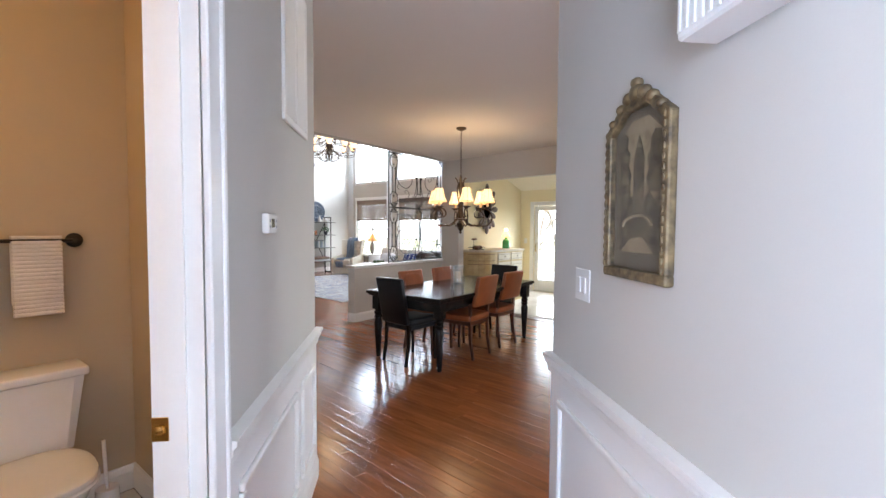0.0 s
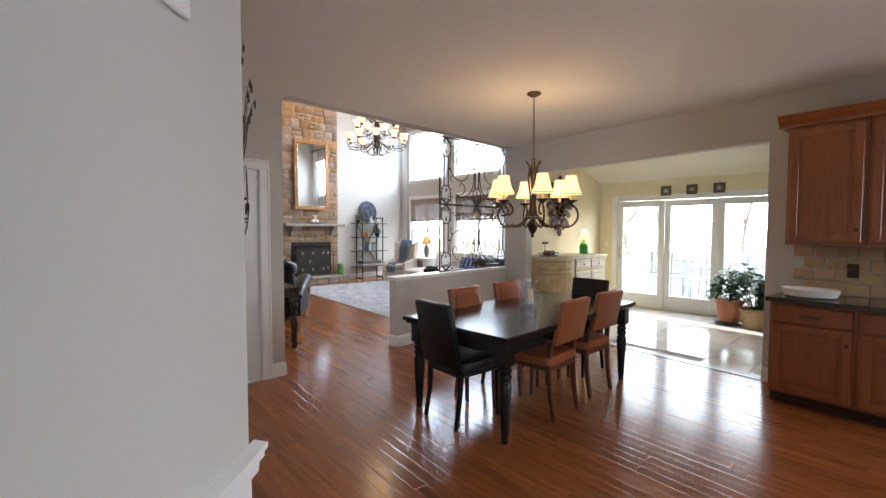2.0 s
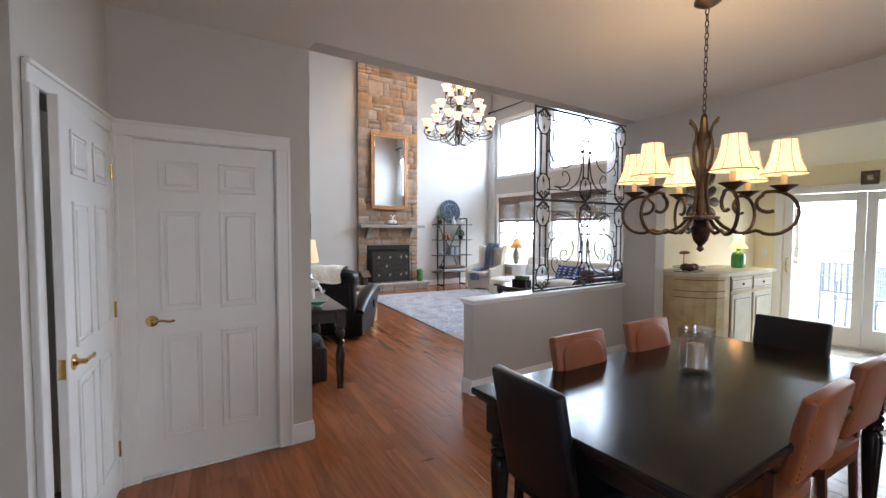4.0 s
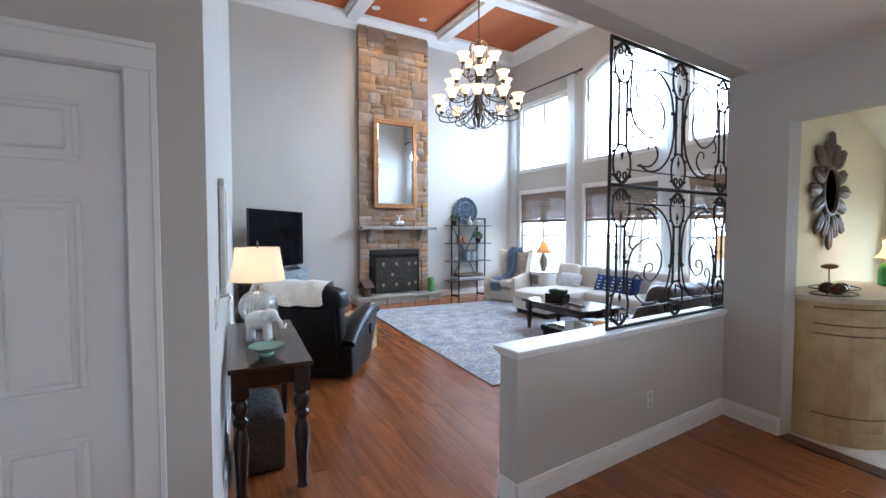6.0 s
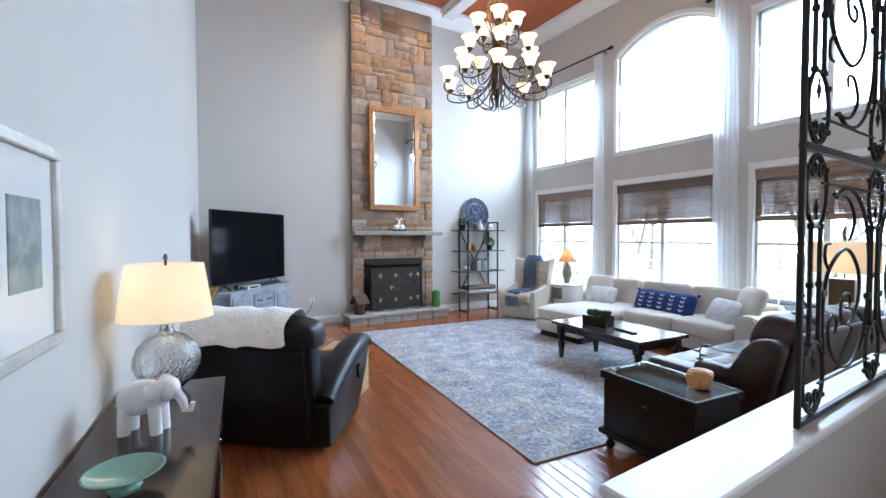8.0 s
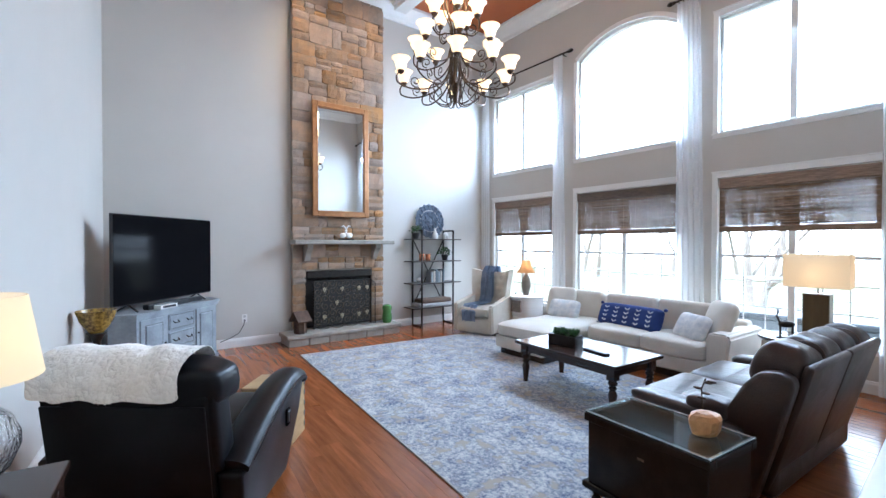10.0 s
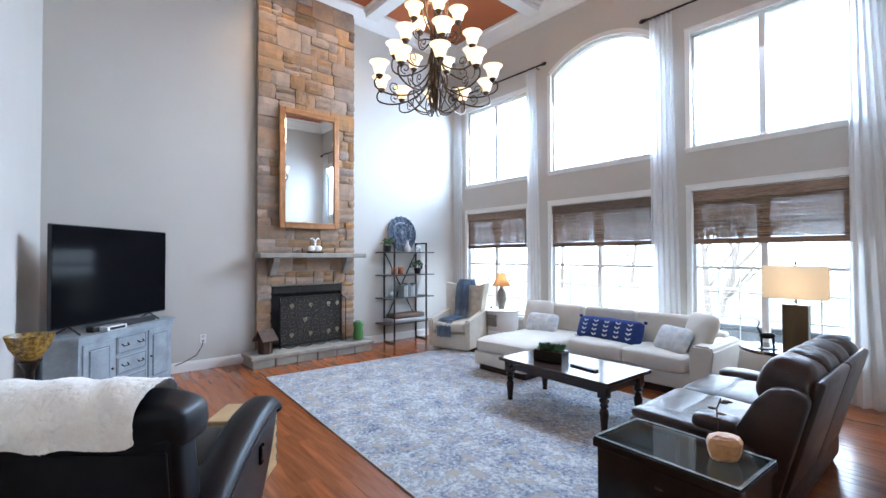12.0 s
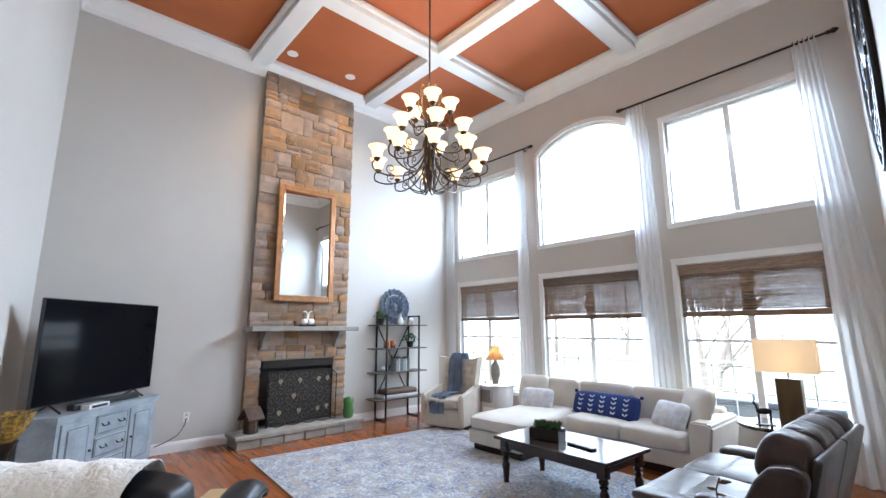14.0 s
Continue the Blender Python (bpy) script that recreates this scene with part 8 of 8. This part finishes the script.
for x, z, r in ((0, 0.295, 0.035), (-0.045, 0.285, 0.028), (0.045, 0.285, 0.028), (-0.09, 0.262, 0.022), (0.09, 0.262, 0.022), (0.0, 0.325, 0.022), (-0.14, 0.225, 0.018), (0.14, 0.225, 0.018)):
    blob(x, 0.022, z, r, 0.018, r * 0.8, 0.9, 0.9, 10, 7, bm)
part("carved_crest", bm, OLDGOLD, pf, smooth=True)
bm = bmesh.new()
for k in range(16):
    for s in (-1, 1):
        blob(s * 0.173, 0.032, -0.26 + k * 0.03, 0.007, 0.004, 0.012, 0.9, 0.9, 8, 5, bm)
tagged(part("beading", bm, OLDGOLD, pf), kind="stuff")
SEPIA = surf("sepia_sky", (0.33, 0.275, 0.175), (0.20, 0.165, 0.105), 14, 0.7)
INK = surf("grey_ink_wash", (0.035, 0.03, 0.022), (0.17, 0.145, 0.095), 26, 0.8, fine=90)
part("mat", upright([(-0.16, -0.275), (0.16, -0.275), (0.16, 0.20), (0.07, 0.265), (-0.07, 0.265), (-0.16, 0.20)], 0.002, 0.006), surf("brown_mat_board", (0.13, 0.11, 0.08), None, 9, 0.8), pf)
part("sky", upright([(-0.125, -0.22), (0.125, -0.22), (0.125, 0.16), (0.05, 0.215), (-0.05, 0.215), (-0.125, 0.16)], 0.006, 0.008), SEPIA, pf)
part("city", upright([(-0.125, -0.22), (0.125, -0.22), (0.125, -0.02), (0.09, 0.0), (0.07, -0.04), (0.03, -0.03), (0.03, 0.09), (0.015, 0.13), (0.0, 0.16), (-0.015, 0.13), (-0.03, 0.09), (-0.03, -0.05), (-0.06, -0.02), (-0.09, -0.05), (-0.125, -0.01)], 0.008, 0.010), INK, pf)
part("trees", upright([(-0.125, -0.03), (-0.065, -0.02), (-0.045, 0.02), (-0.06, 0.05), (-0.05, 0.085), (-0.07, 0.11), (-0.065, 0.14), (-0.09, 0.165), (-0.125, 0.158)], 0.0081, 0.0105), INK, pf)
part("tall_trees", upright([(0.045, -0.06), (0.125, -0.05), (0.125, 0.155), (0.09, 0.18), (0.07, 0.165), (0.075, 0.13), (0.055, 0.11), (0.065, 0.07), (0.045, 0.04), (0.055, 0.0)], 0.0082, 0.0106), INK, pf)
part("river", upright([(-0.10, -0.215), (0.10, -0.215), (0.04, -0.17), (-0.03, -0.165)], 0.0100, 0.0112), SEPIA, pf)
part("bridge", tube([(0.085 * math.cos(a), 0.0115, -0.13 + 0.035 * math.sin(a)) for a in (j * math.pi / 10 for j in range(11))], 0.005, 5), SEPIA, pf)
part("glass", upright([(-0.16, -0.275), (0.16, -0.275), (0.16, 0.20), (0.07, 0.265), (-0.07, 0.265), (-0.16, 0.20)], 0.016, 0.018), PANE, pf)
ws = thing("wall_shelf", RMH @ Matrix.Translation((0.472 + 3.6, 0, 1.88)) @ Matrix.Diagonal((0.88, 1, 1, 1)), "white moulded dentil wall shelf in the hallway", "shelf")
part("ledge", box(-0.205, 0.205, 0, 0.15, 0.16, 0.185, 0.005), WHITE, ws)
part("cornice", box(-0.19, 0.19, 0, 0.13, 0.12, 0.16, 0.008), WHITE, ws)
part("frieze", box(-0.165, 0.165, 0, 0.10, 0.0, 0.12, 0.006), WHITE, ws)
for k in range(12):
    part("dentil", box(-0.16 + k * 0.0275, -0.145 + k * 0.0275, 0.10, 0.106, 0.015, 0.11, 0.003), WHITE, ws)
t = thing("iron_ornament", RMH @ Matrix.Translation((0.60 + 3.6, 0.08, 2.066)), "dark metal scroll ornament on the wall shelf", "ornament")
part("scroll", tube([(p[1], 0, 0.10 + p[2]) for p in spiral(0, 0, 0.10, 1.5, -1.57, 1)], 0.008), IRON, t)

# wall vase with twigs on the niche wall
NM, nl = along(JOG, HL0)
wv = thing("wall_vase", NM @ Matrix.Translation((nl * 0.775, 0, 0)) @ Matrix.Diagonal((0.68, 0.60, 1, 1)), "wrought-iron wall sconce with a tin bucket of dry twigs", "wall ornament")
for x, y in ((-0.034, 0.006), (0.034, 0.006), (0.0, 0.075)):
    part("bracket", tube(flow([(x, y, 1.655), (x * 1.15, y * 1.05, 1.55), (x, y, 1.48), (x * 0.35, 0.012 + y * 0.25, 1.40), (x * 0.3, 0.012, 1.362)]), 0.0035, 6), IRON, wv)
for z, r in ((1.56, 0.038), (1.50, 0.036), (1.49, 0.034)):
    part("hoop", tube([(r * math.cos(a), 0.042 + r * math.sin(a), z) for a in (j * math.pi / 8 for j in range(17))], 0.003, 5), IRON, wv)
for x in (-0.02, 0.02):
    part("scroll", tube([(x + 0.016 * (1 - 0.06 * j) * math.cos(j * 0.6), 0.076, 1.525 + 0.024 * (1 - 0.06 * j) * math.sin(j * 0.6)) for j in range(14)], 0.0028, 5), IRON, wv)
part("bucket", lathe([(0.0, 1.602), (0.026, 1.602), (0.034, 1.655), (0.036, 1.657), (0.033, 1.658), (0.0, 1.62)], 20, m=Matrix.Translation((0, 0.042, 0))), surf("dull_tin", (0.30, 0.33, 0.38), (0.22, 0.24, 0.28), 30, 0.5, metal=0.6, bump=0.1), wv, smooth=True)
part("foot_cup", lathe([(0.008, 1.375), (0.02, 1.39), (0.02, 1.415), (0.0, 1.415)], 12, m=Matrix.Translation((0, 0.018, 0))), IRON, wv)
rt = random.Random(9)
TWIG = surf("dry_twig", (0.11, 0.09, 0.075), (0.06, 0.048, 0.04), 30, 0.8, bump=0.3)
for k in range(12):
    a, h = rt.uniform(-0.15, 0.15), rt.uniform(0.16, 0.42)
    o = rt.uniform(-0.02, 0.06)
    tw = part("twig", tube(flow([(0.004 * k - 0.014, 0.042, 1.63), (a * 0.6, 0.045 + o * 0.3, 1.63 + h * 0.4), (a * 0.85, 0.045 + o * 0.5, 1.63 + h * 0.75), (a, 0.045 + o, 1.63 + h)]), 0.0035, 5, taper=0.0012), TWIG, wv)
    for f in (0.75, 0.97):
        part("bud", blob(a * f, 0.047 + o * f, 1.63 + h * (0.5 + f * 0.45), 0.005, 0.005, 0.013, 0.9, 0.9, 8, 6), TWIG, tw)
part("tassel", lathe([(0.003, 1.545), (0.006, 1.53), (0.011, 1.50), (0.016, 1.445), (0.0, 1.445)], 12, m=Matrix.Translation((-0.052, 0.055, 0))), PINE, wv, smooth=True)

# ---------- powder room ----------
tl = thing("toilet", pose(-2.61, 0.07, 0), "white ceramic toilet with a closed lid in the powder room", "toilet")
bm = prism([(0.01, -0.20), (0.17, -0.22), (0.19, -0.18), (0.19, 0.18), (0.17, 0.22), (0.01, 0.20)], 0.40, 0.74)
for v_ in bm.verts:
    if v_.co.z < 0.5:
        v_.co.y *= 0.78
part("tank", bm, PORCELAIN, tl)
part("tank_lid", box(0.0, 0.205, -0.235, 0.235, 0.742, 0.785, 0.012, 3), PORCELAIN, tl, smooth=True)
part("bowl", lathe([(0.12, 0.0), (0.13, 0.04), (0.10, 0.15), (0.15, 0.28), (0.19, 0.38), (0.18, 0.39), (0.0, 0.36)], 28, m=Matrix.Translation((0.44, 0, 0)) @ Matrix.Diagonal((1.25, 1, 1, 1))), PORCELAIN, tl, smooth=True)
part("lid", blob(0.44, 0, 0.415, 0.245, 0.195, 0.026, 0.5, 0.8), PORCELAIN, tl, smooth=True)
part("seat", blob(0.44, 0, 0.398, 0.25, 0.20, 0.016, 0.5, 0.8), PORCELAIN, tl, smooth=True)
tb_ = thing("towel_bar", pose(-2.615, 0, 1.385), "black iron towel bar with round ends on the tan wall", "towel bar")
part("bar", tube([(0.07, 0.30, 0), (0.07, -0.35, 0)], 0.009, 8), IRON, tb_)
for y in (0.30, -0.35):
    part("rosette", lathe([(0.0, 0.0), (0.036, 0.0), (0.036, 0.008), (0.015, 0.02), (0.012, 0.065), (0.022, 0.075), (0.0, 0.09)], 16, m=Matrix.Translation((0, y, 0)) @ RY), IRON, tb_, smooth=True)
TERRY = surf("white_terry", (0.74, 0.70, 0.64), (0.66, 0.62, 0.56), 8, 0.95, bump=0.6, fine=220)
for y in (0.15, -0.09):
    t = thing("hand_towel", pose(-2.545, y, 1.385), "ribbed white hand towel hanging on the bar", "towel", "hand towels")
    for k in range(19):
        part("rib", box(0.010, 0.024, -0.09, 0.09, -0.35 + k * 0.0185, -0.332 + k * 0.0185, 0.005, 1), TERRY, t)
    bm = bmesh.new()
    box(-0.02, 0.02, -0.09, 0.09, 0.008, 0.024, 0.006, 2, bm)
    box(-0.024, -0.010, -0.09, 0.09, -0.30, 0.012, 0.005, 1, bm)
    part("cloth", bm, TERRY, t)
t = thing("toilet_brush", pose(-2.50, 0.38, 0), "white toilet brush in a holder", "toilet brush")
part("holder", lathe([(0.045, 0), (0.055, 0.02), (0.05, 0.11), (0.04, 0.11), (0.0, 0.10)], 18), PORCELAIN, t, smooth=True)
part("handle", tube([(0, 0, 0.1), (0, -0.01, 0.36)], 0.009, 8), PORCELAIN, t)
part("floor_powder", prism([(-2.6, 0.52), (-1.15, 0.52), (-0.85, 0.12), (0.7, -1.38), (-2.6, -1.38)], -0.008, -0.001), surf("beige_tile", (0.45, 0.38, 0.28), (0.38, 0.32, 0.24), 5, 0.3), None, "beige tiled powder room floor", kind="structure")
t = thing("strike_plate", LM @ Matrix.Translation((1.457, -0.105, 0.96)), "brass strike plate on the white door jamb", "strike plate")
part("plate", box(0.0, 0.003, -0.02, 0.02, -0.03, 0.03, 0.001), BRASS, t)
part("lip", blob(0.004, 0, 0, 0.008, 0.014, 0.012, 0.8, 0.8, 8, 6), BRASS, t)

# ---------- floor boards and tiles, piece by piece ----------


def in_poly(p, poly):
    inside = False
    for (x0, y0), (x1, y1) in zip(poly, poly[1:] + poly[:1]):
        if (y0 > p[1]) != (y1 > p[1]) and p[0] < (x1 - x0) * (p[1] - y0) / (y1 - y0) + x0:
            inside = not inside
    return inside


def slab_verts(x0, x1, y0, y1, z0, z1, c):
    lo = [(x0, y0, z0), (x1, y0, z0), (x1, y1, z0), (x0, y1, z0)]
    mid = [(x, y, z1 - c * 0.10) for x, y, _ in lo]
    hi = [(x0 + c * 0.2, y0 + c, z1), (x1 - c * 0.2, y0 + c, z1), (x1 - c * 0.2, y1 - c, z1), (x0 + c * 0.2, y1 - c, z1)]
    return lo + mid + hi


SLAB_FACES = [(8, 9, 10, 11)] + [(a + k, a + (k + 1) % 4, a + 4 + (k + 1) % 4, a + 4 + k) for a in (0, 4) for k in range(4)]
WOOD_AREA = [(2.9, -2.9), (2.7, 5.45), (-1.66, 5.98), (-4.76, 6.34), (-5.3, 6.45), (-5.4, 7.6), (-5.55, 9.85), (-12.15, 9.85), (-12.15, 3.15), (-5.20, 2.53), (-5.17, 1.28), (-4.05, 1.28), (-4.05, 0.6), (-2.6, 0.6), (-2.6, 1.22), (-1.99, 1.17), (0.66, -1.48), (2.1, -2.9)]
rng = random.Random(4)
W = 0.083
near_boards, far_boards = [], []
skew = -0.085
cos_t, sin_t = math.cos(math.atan(skew)), math.sin(math.atan(skew))
y = -4.0
while y < 11.2:
    x = 3.6 - rng.random() * 1.2
    while x > -13.3:
        ln = rng.uniform(0.7, 1.7)
        a, b = x - ln, x
        x = a
        step = 0.1
        run_ = None
        k = a
        while k < b - 0.01:
            e = min(k + step, b)
            lx, ly = (k + e) / 2 + 5, y + W / 2
            if in_poly((-5 + cos_t * lx - sin_t * ly, sin_t * lx + cos_t * ly), WOOD_AREA):
                run_ = (k, e) if run_ is None else (run_[0], e)
            elif run_ is not None:
                break
            k = e
        if run_ is None or run_[1] - run_[0] < 0.12:
            continue
        (near_boards if -5.6 < (run_[0] + run_[1]) / 2 < -0.9 and y < 4.0 else far_boards).append((run_[0], run_[1], y))
    y += W
turn = Matrix.Translation((-5, 0, 0)) @ Matrix.Rotation(math.atan(skew), 4, "Z")
floor_ob = bpy.data.objects["floor"]
near_boards.sort(key=lambda r: abs((r[0] + r[1]) / 2 + 3.0) + abs(r[2] - 2.2))
far_boards += near_boards[300:]
for a, b, yy in near_boards[:300]:
    me = bpy.data.meshes.new("board")
    dz = rng.uniform(-0.0006, 0.0006)
    me.from_pydata(slab_verts(-(b - a) / 2, (b - a) / 2, 0.0002, W - 0.0002, -0.012, dz, 0.006), [], SLAB_FACES)
    me.materials.append(OAK)
    ob = new("board", me)
    ob.parent = floor_ob
    ob.matrix_basis = turn @ Matrix.Translation(((a + b) / 2 + 5, yy, 0))
vs, fs = [], []
for a, b, yy in far_boards:
    o = len(vs)
    dz = rng.uniform(-0.0006, 0.0006)
    vs += slab_verts(a + 5, b + 5, yy + 0.0002, yy + W - 0.0002, -0.012, dz, 0.006)
    fs += [tuple(o + i for i in f) for f in SLAB_FACES]
me = bpy.data.meshes.new("boards")
me.from_pydata(vs, [], fs)
me.materials.append(OAK2)
ob = new("boards", me)
ob.parent = floor_ob
ob.matrix_basis = turn
tagged(ob, kind="stuff")
tile_mesh = bpy.data.meshes.new("tile")
tile_mesh.from_pydata(slab_verts(0.002, 0.448, 0.002, 0.448, -0.008, 0.0, 0.002), [], SLAB_FACES)
tile_mesh.materials.append(MARBLE)
tile_floor = bpy.data.objects["floor_breakfast"]
for i in range(14):
    for j in range(7):
        x, y = -4.95 + i * 0.45, 9.10 - (j + 1) * 0.45
        edge = 6.36 - 0.1186 * (x + 4.9) + 0.10
        if x > 1.2 or y + 0.2 < edge:
            continue
        ob = new("tile", tile_mesh)
        ob.parent = tile_floor
        ob.matrix_basis = Matrix.Translation((x, y, 0))
part("trim_threshold", prism([(-1.66, 5.955), (-4.74, 6.315), (-4.72, 6.44), (-1.64, 6.08)], -0.01, 0.006), surf("threshold_wood", (0.10, 0.04, 0.02), None, 8, 0.3), None, "dark wooden threshold strip", kind="structure")
